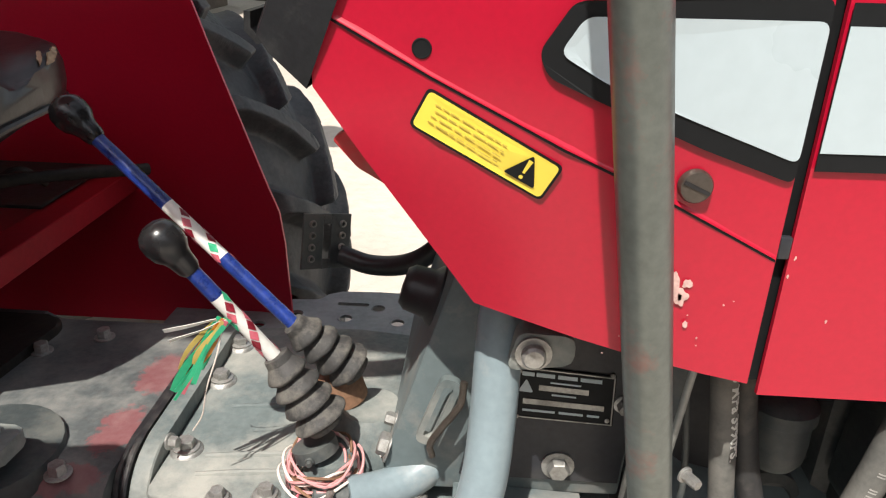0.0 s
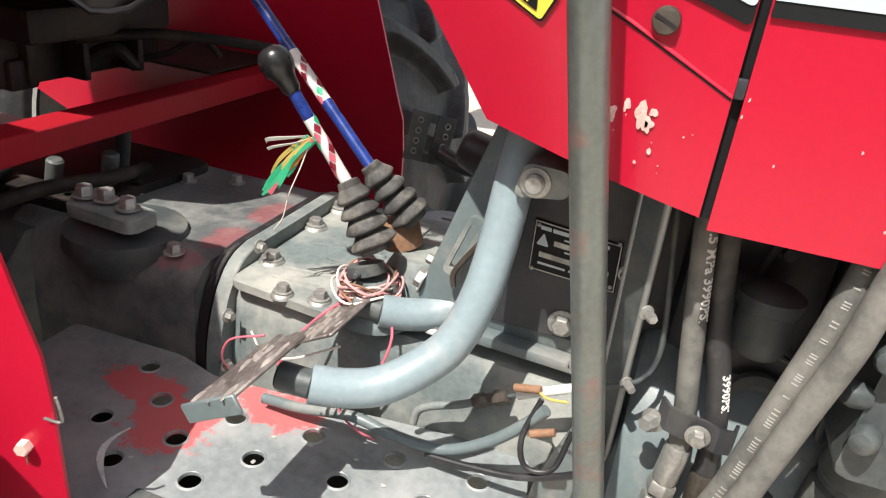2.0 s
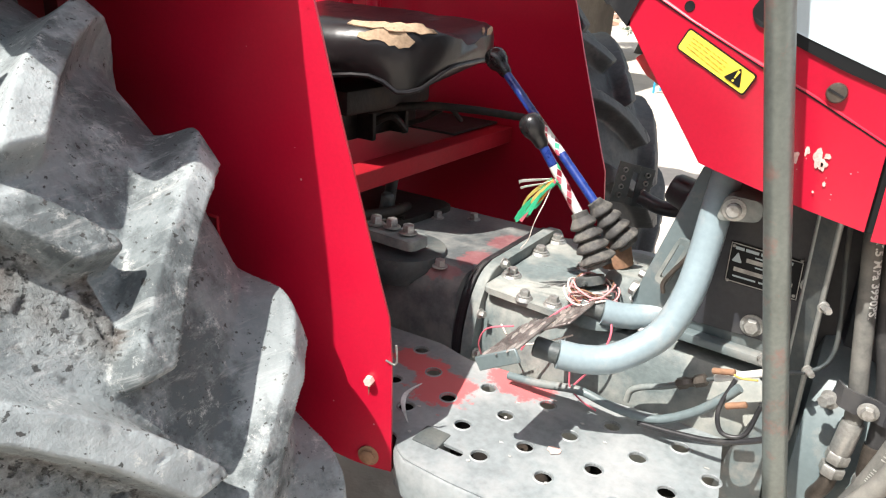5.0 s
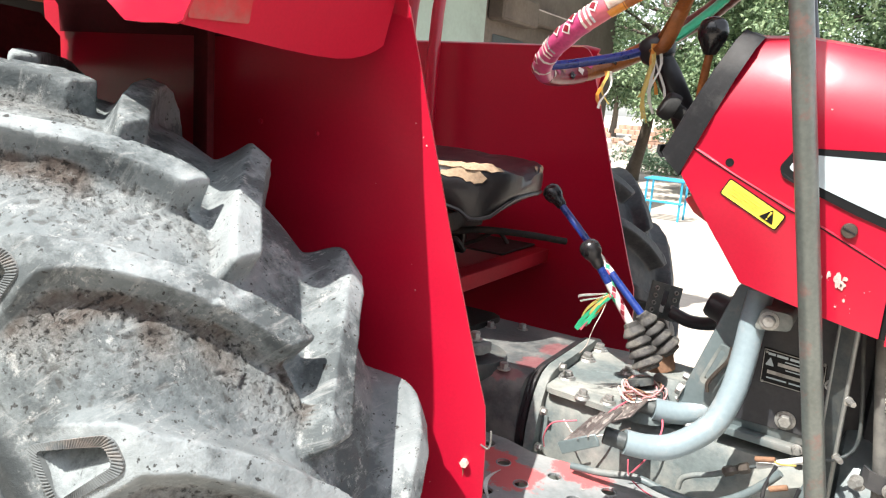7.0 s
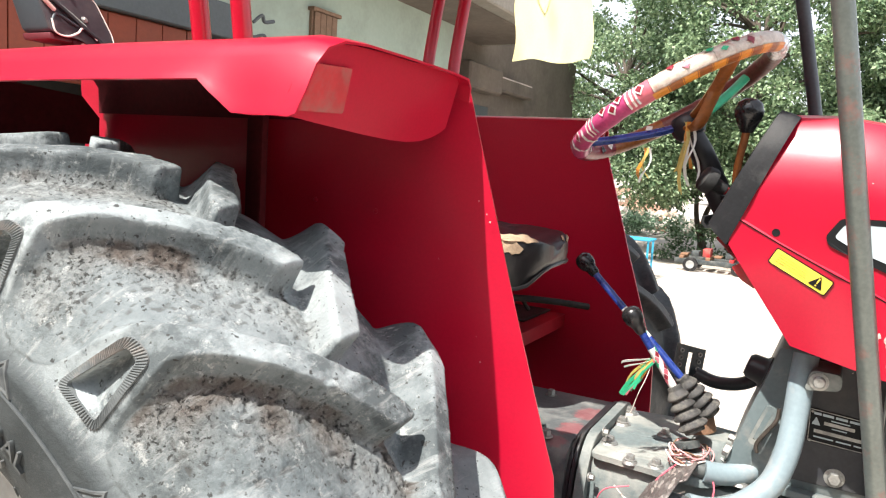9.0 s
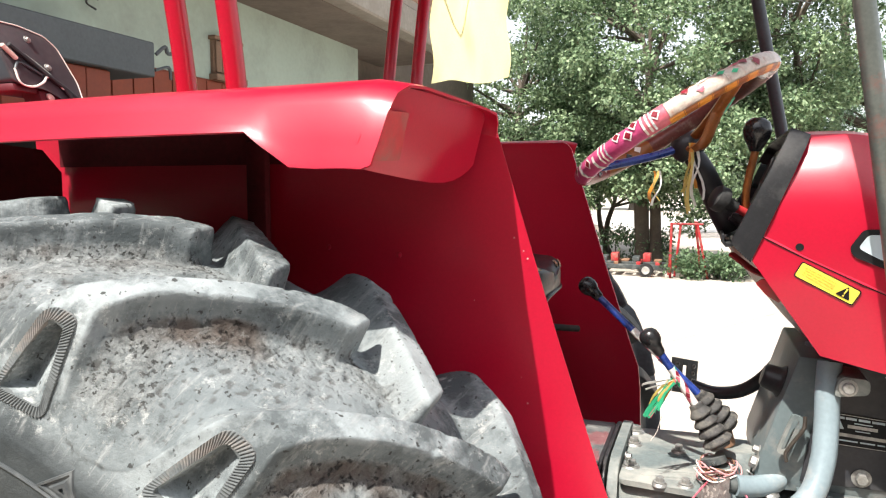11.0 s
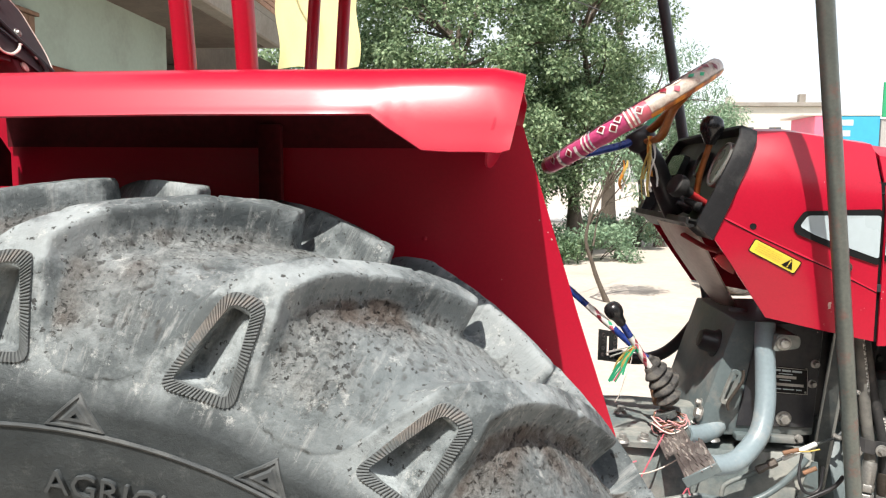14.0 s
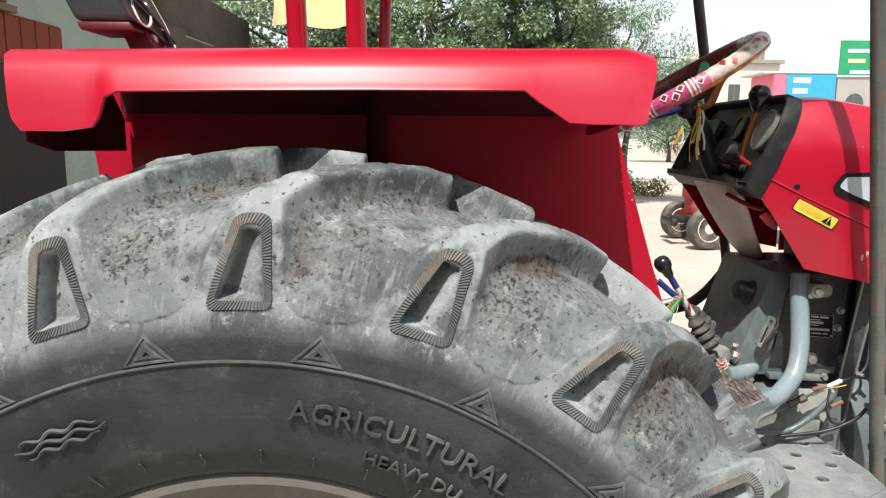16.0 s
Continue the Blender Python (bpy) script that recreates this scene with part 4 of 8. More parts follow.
# side decals: black outline, white field
part("decal_border", on_side([(0.906, 1.322), (0.923, 1.349), (1.0530, 1.354), (1.0530, 1.2550), (1.0, 1.273), (0.940, 1.2975), (0.912, 1.309)], 0.0022, 0.0005, 0.006), DECAL_BLACK, cowl, smooth=False)
part("decal_field", on_side([(0.917, 1.322), (0.929, 1.3415), (1.0527, 1.3425), (1.0527, 1.2670), (1.0, 1.286), (0.944, 1.307)], 0.0030, 0.0005, 0.006), WHITE, cowl, "white side decal", smooth=False)
part("decal_border", on_side([(1.0705, 1.354), (1.0705, 1.265), (1.40, 1.268), (1.40, 1.354)], 0.0022, 0.0005), DECAL_BLACK, hood, smooth=False)
part("decal_field", on_side([(1.0708, 1.3425), (1.0708, 1.2755), (1.40, 1.2785), (1.40, 1.3425)], 0.0030, 0.0005), WHITE, hood, "white side decal", smooth=False)
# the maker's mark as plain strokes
for poly in ([(1.124, 1.287), (1.129, 1.327), (1.142, 1.327), (1.136, 1.287)], [(1.136, 1.327), (1.147, 1.327), (1.154, 1.30), (1.147, 1.293)], [(1.147, 1.293), (1.154, 1.30), (1.165, 1.327), (1.173, 1.327), (1.159, 1.293)], [(1.162, 1.287), (1.164, 1.327), (1.176, 1.327), (1.175, 1.287)]):
    part("mark_stroke", on_side([(x - 0.012, z) for x, z in poly], 0.0038, 0.0004), DECAL_BLACK, hood, smooth=False)

# warning sticker
def along(p0, p1, w):
    """Corners of a strip from p0 to p1 and its unit ways."""
    a, b = Vector(p0), Vector(p1)
    d = (b - a).normalized()
    n = Vector((-d.y, d.x))
    return a, d, n, (b - a).length


O, D, Nn, LEN = along((0.8435, 1.2868), (0.9195, 1.2475), 0.026)
def st(u, v):
    return tuple(O + D * u + Nn * v)


def sticker(u0, v0, u1, v1):
    return [st(u0, v0), st(u1, v0), st(u1, v1), st(u0, v1)]


W2 = 0.0128
part("warning_sticker", on_side(sticker(-0.0035, -W2, LEN, W2), 0.0006, 0.0005, 0.004), DECAL_BLACK, cowl, "yellow warning sticker with a black triangle", smooth=False)
part("sticker_field", on_side(sticker(-0.0018, -W2 + 0.0016, LEN - 0.0017, W2 - 0.0016), 0.0013, 0.0003, 0.0032), YELLOW, cowl, smooth=False)
part("warning_triangle", on_side([st(LEN - 0.0285, -0.0078), st(LEN - 0.0075, -0.0078), st(LEN - 0.018, 0.0100)], 0.0019, 0.0002, 0.0022), DECAL_BLACK, cowl, smooth=False)
part("exclamation_bar", on_side([st(LEN - 0.0187, -0.0025), st(LEN - 0.0173, -0.0025), st(LEN - 0.0166, 0.0064), st(LEN - 0.0194, 0.0064)], 0.0023, 0.0002), YELLOW, cowl, smooth=False)
part("exclamation_dot", on_side([st(LEN - 0.0192, -0.0064), st(LEN - 0.0168, -0.0064), st(LEN - 0.0168, -0.0042), st(LEN - 0.0192, -0.0042)], 0.0023, 0.0002, 0.0009), YELLOW, cowl, smooth=False)
rng = random.Random(4)
for row in range(4):
    v = 0.0062 - row * 0.0036
    u = 0.004 + rng.uniform(0, 0.003)
    while u < LEN - 0.036:
        l = rng.uniform(0.003, 0.009)
        part("text_bar", on_side(sticker(u, v - 0.0004, min(u + l, LEN - 0.034), v + 0.0004), 0.0019, 0.0002), STICKER_PRINT, cowl, smooth=False)
        u += l + rng.uniform(0.001, 0.0022)

# hole, slotted fastener, latch, paint chips
# no opening is cut: a black disc paints the hole's dark inside
bm = bmesh.new()
lathe(bm, [(0.0058, 0), (0.0056, 0.0006), (0.0050, 0.0007), (0.0048, 0.0003), (0.0, 0.0002)], (0.842, SIDE_Y - 0.0002, 1.3205), (0.842, -1, 1.3205), 28, cap=False)
part("mount_hole", draw_in(bm), [DECAL_BLACK], cowl, "round black disc painted as the dark inside of a mounting hole")
bm = bmesh.new()
c = (0.9995, SIDE_Y, 1.2515)
lathe(bm, [(0.0098, 0), (0.0098, 0.0035), (0.0088, 0.0052), (0.006, 0.0058), (0.0, 0.006)], c, (c[0], -1, c[2]), 32, cap=False)
screw = part("slotted_fastener", bm, FASTENER, cowl, "dark slotted quarter-turn fastener")
bm = bmesh.new()
box(bm, (-0.0082, -0.0004, -0.0011), (0.0082, 0.0004, 0.0011), 0, 1, Matrix.Translation((c[0], SIDE_Y - 0.0062, c[2])) @ Matrix.Rotation(radians(25), 4, 'Y'))
part("slot", bm, BLACK, screw, smooth=False)
bm = bmesh.new()
prism(bm, [(1.054, 1.208), (1.061, 1.208), (1.061, 1.222), (1.054, 1.222)], SIDE_Y - 0.001, SIDE_Y + 0.004, bevel=0.001)
part("hood_catch", bm, BLACK_PLATE, cowl)
rng = random.Random(9)


def chip(cx, cz, w, h, name="paint_chip", parent=None):
    n = 26
    r = [rng.uniform(0.4, 1.15) for _ in range(n)]
    r = [(r[k - 1] + 1.5 * r[k] + r[(k + 1) % n]) / 3.5 for k in range(n)]
    poly = [(cx + w * math.cos(2 * math.pi * k / n) * r[k], cz + h * math.sin(2 * math.pi * k / n) * r[k]) for k in range(n)]
    part(name, on_side(poly, 0.0003, 0.0002), CHIP_PINK, parent or cowl, smooth=False)


chip(0.997, 1.187, 0.0058, 0.0125)
chip(1.003, 1.180, 0.0055, 0.0080)
chip(0.977, 1.183, 0.0038, 0.0080)
chip(0.999, 1.180, 0.0050, 0.0045)
chip(0.986, 1.191, 0.0030, 0.006)
chip(1.006, 1.189, 0.004, 0.004)
chip(1.0085, 1.161, 0.0020, 0.0030)
chip(1.000, 1.151, 0.0016, 0.0016)
for k in range(9):
    chip(rng.uniform(0.96, 1.04), rng.uniform(1.125, 1.20), rng.uniform(0.0004, 0.0009), rng.uniform(0.0004, 0.0010))
for x, z in ((1.073, 1.211), (1.071, 1.199), (1.15, 1.19), (1.18, 1.14), (1.10, 1.17)):
    chip(x, z, 0.0009, 0.0016, parent=hood)
for x, z, l in ((0.968, 1.298, 0.006), (0.955, 1.40, 0.003)):
    chip(x, z, 0.0016, 0.0012)

# dashboard: black bezel, sunken face, gauges, keys
def dash_point(u, v, d):
    """u across from the middle to this side (minus) or the far side, v up along the slope, d out towards the seat."""
    base = V(0.784, HC, 1.325)
    up = V(0.072, 0, 0.175).normalized()
    out = V(-0.175, 0, 0.072).normalized()
    return base + up * v + out * d + V(0, u, 0)


bez = [(-0.262, -0.012), (-0.266, 0.05), (-0.262, 0.125), (-0.246, 0.170), (-0.226, 0.188), (-0.18, 0.193), (0.18, 0.193), (0.226, 0.188), (0.246, 0.170), (0.262, 0.125), (0.266, 0.05), (0.262, -0.012)]


def bezel_ring(k, d, drop=0.0):
    """The bezel's outline shrunk by k metres, d out, its foot lower by drop; shallower towards the top."""
    out = []
    for u, v in bez:
        uu = u - math.copysign(k, u)
        vv = min(max(v, -0.012 + k), 0.193 - k)
        low = max(0.0, 1 - (vv + 0.012) / 0.06)
        out.append(dash_point(uu, vv - drop * low, d * (1.08 - 1.3 * max(0.0, vv))))
    return out


bm = bmesh.new()
rings = [bezel_ring(0.0, 0.0, 0.012), bezel_ring(0.001, 0.025, 0.003), bezel_ring(0.004, 0.0345), bezel_ring(0.007, 0.036), bezel_ring(0.011, 0.035), bezel_ring(0.015, 0.012)]
loft(bm, rings, close=True)
bm.verts.ensure_lookup_table()
bm.faces.new([bm.verts[-len(bez) + k] for k in range(len(bez))])
dash = part("dashboard", bm, DASH_BLACK, tractor, "black plastic dashboard bezel with gauges", angle=35)
# tray below the dash
bm = bmesh.new()
loft(bm, [[dash_point(u, v, d) for u in (-0.236, -0.225, 0.225, 0.236)] for v, d in ((-0.006, 0.029), (-0.014, 0.041), (-0.011, 0.047), (-0.002, 0.050))])
thicken(bm, 0.004)
part("dash_tray", bm, DASH_BLACK, dash)
for u, v, r in ((-0.175, 0.115, 0.045), (-0.04, 0.12, 0.030)):
    bm = bmesh.new()
    lathe(bm, [(r, 0), (r, 0.012), (r - 0.004, 0.014), (r - 0.006, 0.011)], dash_point(u, v, 0.012), dash_point(u, v, 1.0), 40, cap=False)
    g = part("gauge", bm, STEEL if r > 0.04 else BLACK, dash, "round dial with a chrome ring")
    bm = bmesh.new()
    lathe(bm, [(r - 0.005, 0), (r - 0.005, 0.001)], dash_point(u, v, 0.022), dash_point(u, v, 1.0), 40)
    part("gauge_glass", bm, GAUGE_GREY if r > 0.04 else GLASS_DARK, g)
bm = bmesh.new()
loft(bm, [[dash_point(u, v, d) for u, v in round_poly([(0.07, 0.09), (0.19, 0.09), (0.19, 0.14), (0.07, 0.14)], 0.012, 4)] for d in (0.02, 0.034)], close=True, cap=True)
part("warning_light_panel", bm, GLASS_DARK, dash)
for u, v in ((-0.16, 0.03), (-0.11, 0.022), (-0.06, 0.035)):
    bm = bmesh.new()
    lathe(bm, [(0.012, 0), (0.012, 0.01), (0.008, 0.014), (0.005, 0.03), (0.0, 0.031)], dash_point(u, v, 0.02), dash_point(u, v, 1), 18, cap=False)
    part("switch_knob", bm, BLACK, dash)
bm = bmesh.new()
lathe(bm, [(0.010, 0), (0.010, 0.006), (0.006, 0.012), (0.0, 0.013)], dash_point(-0.085, 0.05, 0.02), dash_point(-0.085, 0.05, 1), 18, cap=False)
part("red_key_switch", bm, RED_DULL, dash, "red ring of the key switch")
# round light switch that stands off the dash's near corner
sw = V(0.738, -0.188, 1.394)
bm = bmesh.new()
d = V(-0.8, -0.35, 0.45).normalized()
lathe(bm, [(0.010, -0.02), (0.012, 0.0), (0.021, 0.002), (0.0225, 0.008), (0.021, 0.02), (0.017, 0.023), (0.0, 0.0235)], sw, sw + d, 10, cap=False)
ls = part("light_switch", bm, DASH_BLACK, dash, "ribbed black rotary light switch")
bm = bmesh.new()
rod(bm, sw - d * 0.075, sw, 0.007, 12)
part("switch_stem", bm, RED_DULL, ls)
# cream lower cover under the dash, red bracket ends
bm = bmesh.new()
COVER = [(0.744, 1.330, -0.168, 0.07), (0.752, 1.316, -0.168, 0.08), (0.770, 1.290, -0.162, 0.095), (0.80, 1.250, -0.125, 0.115), (0.848, 1.190, -0.058, 0.140), (0.880, 1.153, -0.012, 0.145), (0.897, 1.135, 0.012, 0.135), (0.906, 1.127, 0.040, 0.110)]
loft(bm, [[V(x + 0.014 * abs(2 * t - 1) ** 6, lerp(a, b, t), z + 0.010 * abs(2 * t - 1) ** 6) for t in (0, 0.04, 0.1, 0.3, 0.5, 0.7, 0.9, 0.96, 1)] for x, z, a, b in COVER])
thicken(bm, 0.006)
part("lower_cover", bm, CREAM, tractor, "dusty cream cover under the dashboard")
bm = bmesh.new()
tube(bm, [V(0.752, -0.150, 1.296), V(0.764, -0.166, 1.288), V(0.782, -0.196, 1.276), V(0.800, -0.224, 1.270)], 0.0075, 10, 5, flat=0.6)
part("cowl_bracket", bm, RED_DULL, cowl)
bm = bmesh.new()
prism(bm, round_poly([(0.784, 1.260), (0.796, 1.268), (0.822, 1.250), (0.820, 1.230), (0.800, 1.242)], 0.003, 3), SIDE_Y + 0.036, SIDE_Y + 0.046, 'y', 0.002, 1)
part("cowl_bracket", bm, RED_DULL, cowl, smooth=False)

# steering wheel with wrapped rim
WC = V(0.648, -0.105, 1.533)
tilt = radians(31.5)
W_AX = V(-math.sin(tilt), 0, math.cos(tilt))
W_X = V(math.cos(tilt), 0, math.sin(tilt))
W_Y = V(0, 1, 0)
WR = 0.182
wheel = new("steering_wheel")
wheel.parent = tractor
wheel["label"] = "steering wheel wrapped in maroon, white and orange patterned tape"


def rim_at(deg, r=WR):
    a = radians(deg)
    return WC + r * (math.cos(a) * W_X + math.sin(a) * W_Y)


# 0: ahead, 90: far side, 180: towards the seat, 270: this side
WRAPS = [(-14, 14, CLEAR_FOIL), (14, 60, MAROON_BROWN), (60, 110, MAROON_BROWN), (110, 150, BROWN_TAPE), (150, 192, MAROON), (192, 232, MAGENTA), (232, 257, MAGENTA), (257, 270, PINK_TAPE), (270, 300, RIM_FILM), (300, 346, RIM_FILM)]
for a0, a1, mt in WRAPS:
    bm = bmesh.new()
    n = max(6, int((a1 - a0) / 3))
    path = [rim_at(lerp(a0, a1, k / n)) for k in range(n + 1)]
    tube(bm, None, 0.0165, 14, path=path, radii=lambda t: 0.0165 + 0.0006 * math.sin(t * 40))
    part("rim_wrap", bm, mt, wheel)


def rim_patch(deg, roll, length, width, mt, proud=0.0012, pointed=True):
    """A diamond or band of tape on the wheel's rim."""
    bm = bmesh.new()
    rows = []
    n = 6
    for i in range(n + 1):
        t = i / n * 2 - 1
        w = width * ((1 - abs(t)) if pointed else 1)
        row = []
        for j in (-1, -0.5, 0, 0.5, 1):
            a = radians(deg) + t * length / WR
            ph = radians(roll) + j * w / 0.0165
            rad = math.cos(a) * W_X + math.sin(a) * W_Y
            row.append(WC + rad * (WR + (0.0171 + proud) * math.cos(ph)) + W_AX * ((0.0171 + proud) * math.sin(ph)))
        rows.append(row)
    loft(bm, rows)
    part("tape_patch", bm, mt, wheel, smooth=False)


rng = random.Random(14)
for k in range(6):                     # white diamonds with maroon hearts on the magenta stretch
    deg, roll = (206, 221, 244, 250, 254, 265)[k], (25, 12, 40, 8, 45, 25)[k]
    rim_patch(deg, roll, 0.0085, 0.0095, WHITE_TAPE)
    rim_patch(deg, roll, 0.0058, 0.0062, MAROON, 0.0017)
for k, deg in enumerate((211, 213, 231, 233.5, 236, 258, 260.5, 262.5)):
    rim_patch(deg, 22, 0.0017, 0.021, (CREAM, CLEAR_FOIL, CREAM)[k % 3], 0.0012, False)
for k, (deg, roll) in enumerate(((281, 55), (299, 40), (287, 18), (313, 48), (305, 12), (319, 10))):
    rim_patch(deg, roll, rng.uniform(0.006, 0.009), rng.uniform(0.006, 0.009) * (0.5 if k in (1, 4) else 1), (MAROON, GREEN_TAPE, PINK_TAPE, MAROON, GREEN_TAPE, MAROON)[k % 6])
    rim_patch(deg + 3, roll + 38, 0.012, 0.0022, (ORANGE_TAPE, PINK_TAPE, CREAM)[k % 3])
for deg in range(273, 345, 7):
    rim_patch(deg, -66, 0.0125, 0.0085, (BROWN_TAPE, ORANGE_TAPE)[deg % 2], 0.0008, False)
for deg in (212, 226):
    rim_patch(deg, -40, 0.003, 0.02, WHITE_TAPE, 0.001, False)
for k, deg in enumerate(range(120, 205, 9)):
    rim_patch(deg, 160 + 20 * (k % 3), 0.009, 0.008, (CREAM, KNOB, BROWN_TAPE, MAGENTA)[k % 4])
HUB = WC - W_AX * 0.045
for deg, mt in ((48, GREEN_TAPE), (205, BLUE_TAPE), (318, BROWN_TAPE)):
    bm = bmesh.new()
    e = rim_at(deg, WR - 0.01)
    tube(bm, [HUB, lerp(HUB, e, 0.3) - W_AX * 0.006, lerp(HUB, e, 0.75) - W_AX * 0.004, e], 0.011, 10, 6, flat=0.7)
    part("spoke", bm, mt, wheel)
bm = bmesh.new()
lathe(bm, [(0.0, 0.018), (0.022, 0.016), (0.030, 0.006), (0.030, -0.012), (0.022, -0.025), (0.0, -0.026)], HUB, HUB + W_AX, 24, cap=False)
part("hub", bm, BLACK, wheel)
bm = bmesh.new()
tube(bm, [HUB - W_AX * 0.02, HUB - W_AX * 0.06, V(0.732, -0.088, 1.38), V(0.752, -0.080, 1.345)], 0.022, 16, 6, radii=lambda t: 0.018 + 0.006 * t)
part("steering_column", bm, BLACK, tractor, "black steering column boot")
bm = bmesh.new()
tube(bm, [HUB + V(0.01, -0.03, -0.01), HUB + V(0.03, -0.055, 0.0), HUB + V(0.05, -0.06, 0.05), rim_at(318, WR - 0.02)], 0.013, 8, 6, flat=0.5)
part("spoke_wrap", bm, BROWN_TAPE, wheel)
rng = random.Random(12)


def tassel(root, n, length, mats, parent, spread=0.35, way=V(0, 0, -1), name="tassel_strip", width=0.0028, curl=0.01):
    """Hanging strips of plastic ribbon."""
    for k in range(n):
        bm = bmesh.new()
        d = (way + V(rng.uniform(-spread, spread), rng.uniform(-spread, spread), rng.uniform(-spread, spread) * 0.5)).normalized()
        l = length * rng.uniform(0.6, 1.1)
        side = d.cross(V(0, 1, 0.2)).normalized() * width * rng.uniform(0.7, 1.1)
        r0 = root + V(rng.uniform(-1, 1), rng.uniform(-1, 1), 0) * 0.006
        rows = []
        for i in range(8):
            t = i / 7
            p = r0 + d * l * t + V(math.sin(t * 5 + k) * curl * t, math.cos(t * 4 + k) * curl * t, -0.25 * l * t * t)
            tw = math.cos(t * 3 + k)
            rows.append([p - side * (0.4 + 0.6 * abs(tw)), p + side * (0.4 + 0.6 * abs(tw)) + V(0, 0.001, 0)])
        loft(bm, rows)
        thicken(bm, 0.0005)
        part(name, bm, mats[k % len(mats)], parent, smooth=False)


tassel(HUB + V(0.012, -0.045, 0.0), 8, 0.10, [YELLOW_TAPE, WHITE_TAPE, YELLOW_TAPE, ORANGE_TAPE, WHITE_TAPE], wheel, 0.25)
tassel(rim_at(222, WR - 0.01) + V(0.09, 0.02, -0.02), 3, 0.055, [WHITE_TAPE, ORANGE_TAPE, YELLOW_TAPE], wheel, 0.15)
# hand throttle beside the wheel
bm = bmesh.new()
hk = V(0.781, -0.210, 1.504)
tube(bm, [V(0.770, -0.165, 1.375), V(0.770, -0.185, 1.42), hk - V(0, 0.0, 0.02)], 0.006, 10, 6)
thr = part("hand_throttle", bm, BROWN_TAPE, tractor, "hand throttle lever with a black round knob")
bm = bmesh.new()
lathe(bm, [(0.009, -0.028), (0.013, -0.02), (0.020, -0.006), (0.022, 0.006), (0.018, 0.018), (0.010, 0.024), (0, 0.025)], hk, hk + V(0.05, -0.15, 1), 20, cap=False)
part("knob", bm, KNOB, thr)

# canopy posts and roof
def post(name, pts, r, mt, label):
    bm = bmesh.new()
    tube(bm, pts, r, 16, 4)
    return part(name, bm, mt, tractor, label)


def pole_at(z):
    return V(0.986 - 0.177 * (z - 1.1), -0.335 - 0.139 * (z - 1.1), z)


post("canopy_post", [pole_at(0.62), pole_at(1.2), pole_at(1.7), pole_at(2.2)], 0.0135, GALV, "weathered green-grey steel tube post with red scuffs")
post("canopy_post", [V(0.892 + 0.2125 * (1.4 - z), 0.34 + 0.105 * (1.4 - z), z) for z in (0.62, 1.2, 1.7, 2.2)], 0.0135, DARK_STEEL, "dark steel tube post")
for x0 in (-0.09, 0.006):
    post("canopy_post", [V(x0, -0.492, 1.527), V(x0, -0.52, 1.7), V(x0 - 0.005, -0.60, 2.1), V(x0 - 0.005, -0.62, 2.22)], 0.0165, RED, "red steel tube post")
for x0 in (-0.112, -0.030):
    post("canopy_post", [V(x0, 0.315, 1.2), V(x0, 0.32, 1.6), V(x0 + 0.005, 0.40, 2.0), V(x0 + 0.005, 0.44, 2.22)], 0.0165, RED, "red steel tube post")
bm = bmesh.new()
rows = []
for i in range(9):
    x = lerp(-0.42, 0.78, i / 8)
    rows.append([V(x, lerp(-0.64, 0.62, j / 8), 2.235 + 0.05 * (1 - ((j - 4) / 4) ** 2) * (1 - 0.3 * ((i - 4) / 4) ** 2)) for j in range(9)])
loft(bm, rows)
thicken(bm, 0.006)
part("canopy_roof", bm, RED_DULL, tractor, "red sheet canopy roof")

# transmission housings
bm = bmesh.new()
sec = [(-0.172, 0.70), (-0.176, 0.80), (-0.172, 0.886), (-0.158, 0.906), (-0.14, 0.915), (0.14, 0.915), (0.158, 0.906), (0.172, 0.886), (0.176, 0.80), (0.172, 0.70), (0.12, 0.60), (-0.12, 0.60)]
loft(bm, [[V(x, a * k, 0.915 - (0.915 - b) * k2) for a, b in sec] for x, k, k2 in ((0.25, 0.99, 1), (0.54, 1.0, 1), (0.549, 1.02, 1.0))], close=True, cap=True)
rear_case = part("centre_housing", bm, CASE_DARK, tractor, "dark grey cast centre housing with worn red paint")
rear_case.location = (-0.021, -0.004, -0.021)
bm = bmesh.new()
loft(bm, [[V(x, a, b) for a, b in ((-0.26, 0.55), (-0.26, 0.80), (-0.18, 0.88), (0.18, 0.88), (0.26, 0.80), (0.26, 0.55))] for x in (-0.32, 0.27)], close=True, cap=True)
part("rear_axle_case", bm, GREY_DARK, tractor)
for s in (-1, 1):
    bm = bmesh.new()
    lathe(bm, [(0.13, 0), (0.12, 0.1), (0.085, 0.22), (0.08, 0.5), (0.14, 0.51), (0.14, 0.56)], (AXLE_X, s * 0.22 - 0.037, AXLE_Z), (AXLE_X, s, AXLE_Z), 28)
    part("axle_tube", bm, GREY_DARK, tractor)
for x, lo, top in ((0.553, 0.179, 0.923), (0.563, 0.184, 0.929), (0.575, 0.188, 0.932)):
    bm = bmesh.new()
    w = lo
    prof = round_poly([(-w, 0.66), (w, 0.66), (w, 0.84), (w * 0.78, top), (-w * 0.78, top), (-w, 0.84)], 0.05, 6)
    prism(bm, prof, x - 0.003, x + (0.004 if x < 0.57 else 0.016), 'x', 0.0015, 1)
    part("joint_flange", bm, GREY_DUSTY if x > 0.57 else BLACK, rear_case)
bm = bmesh.new()
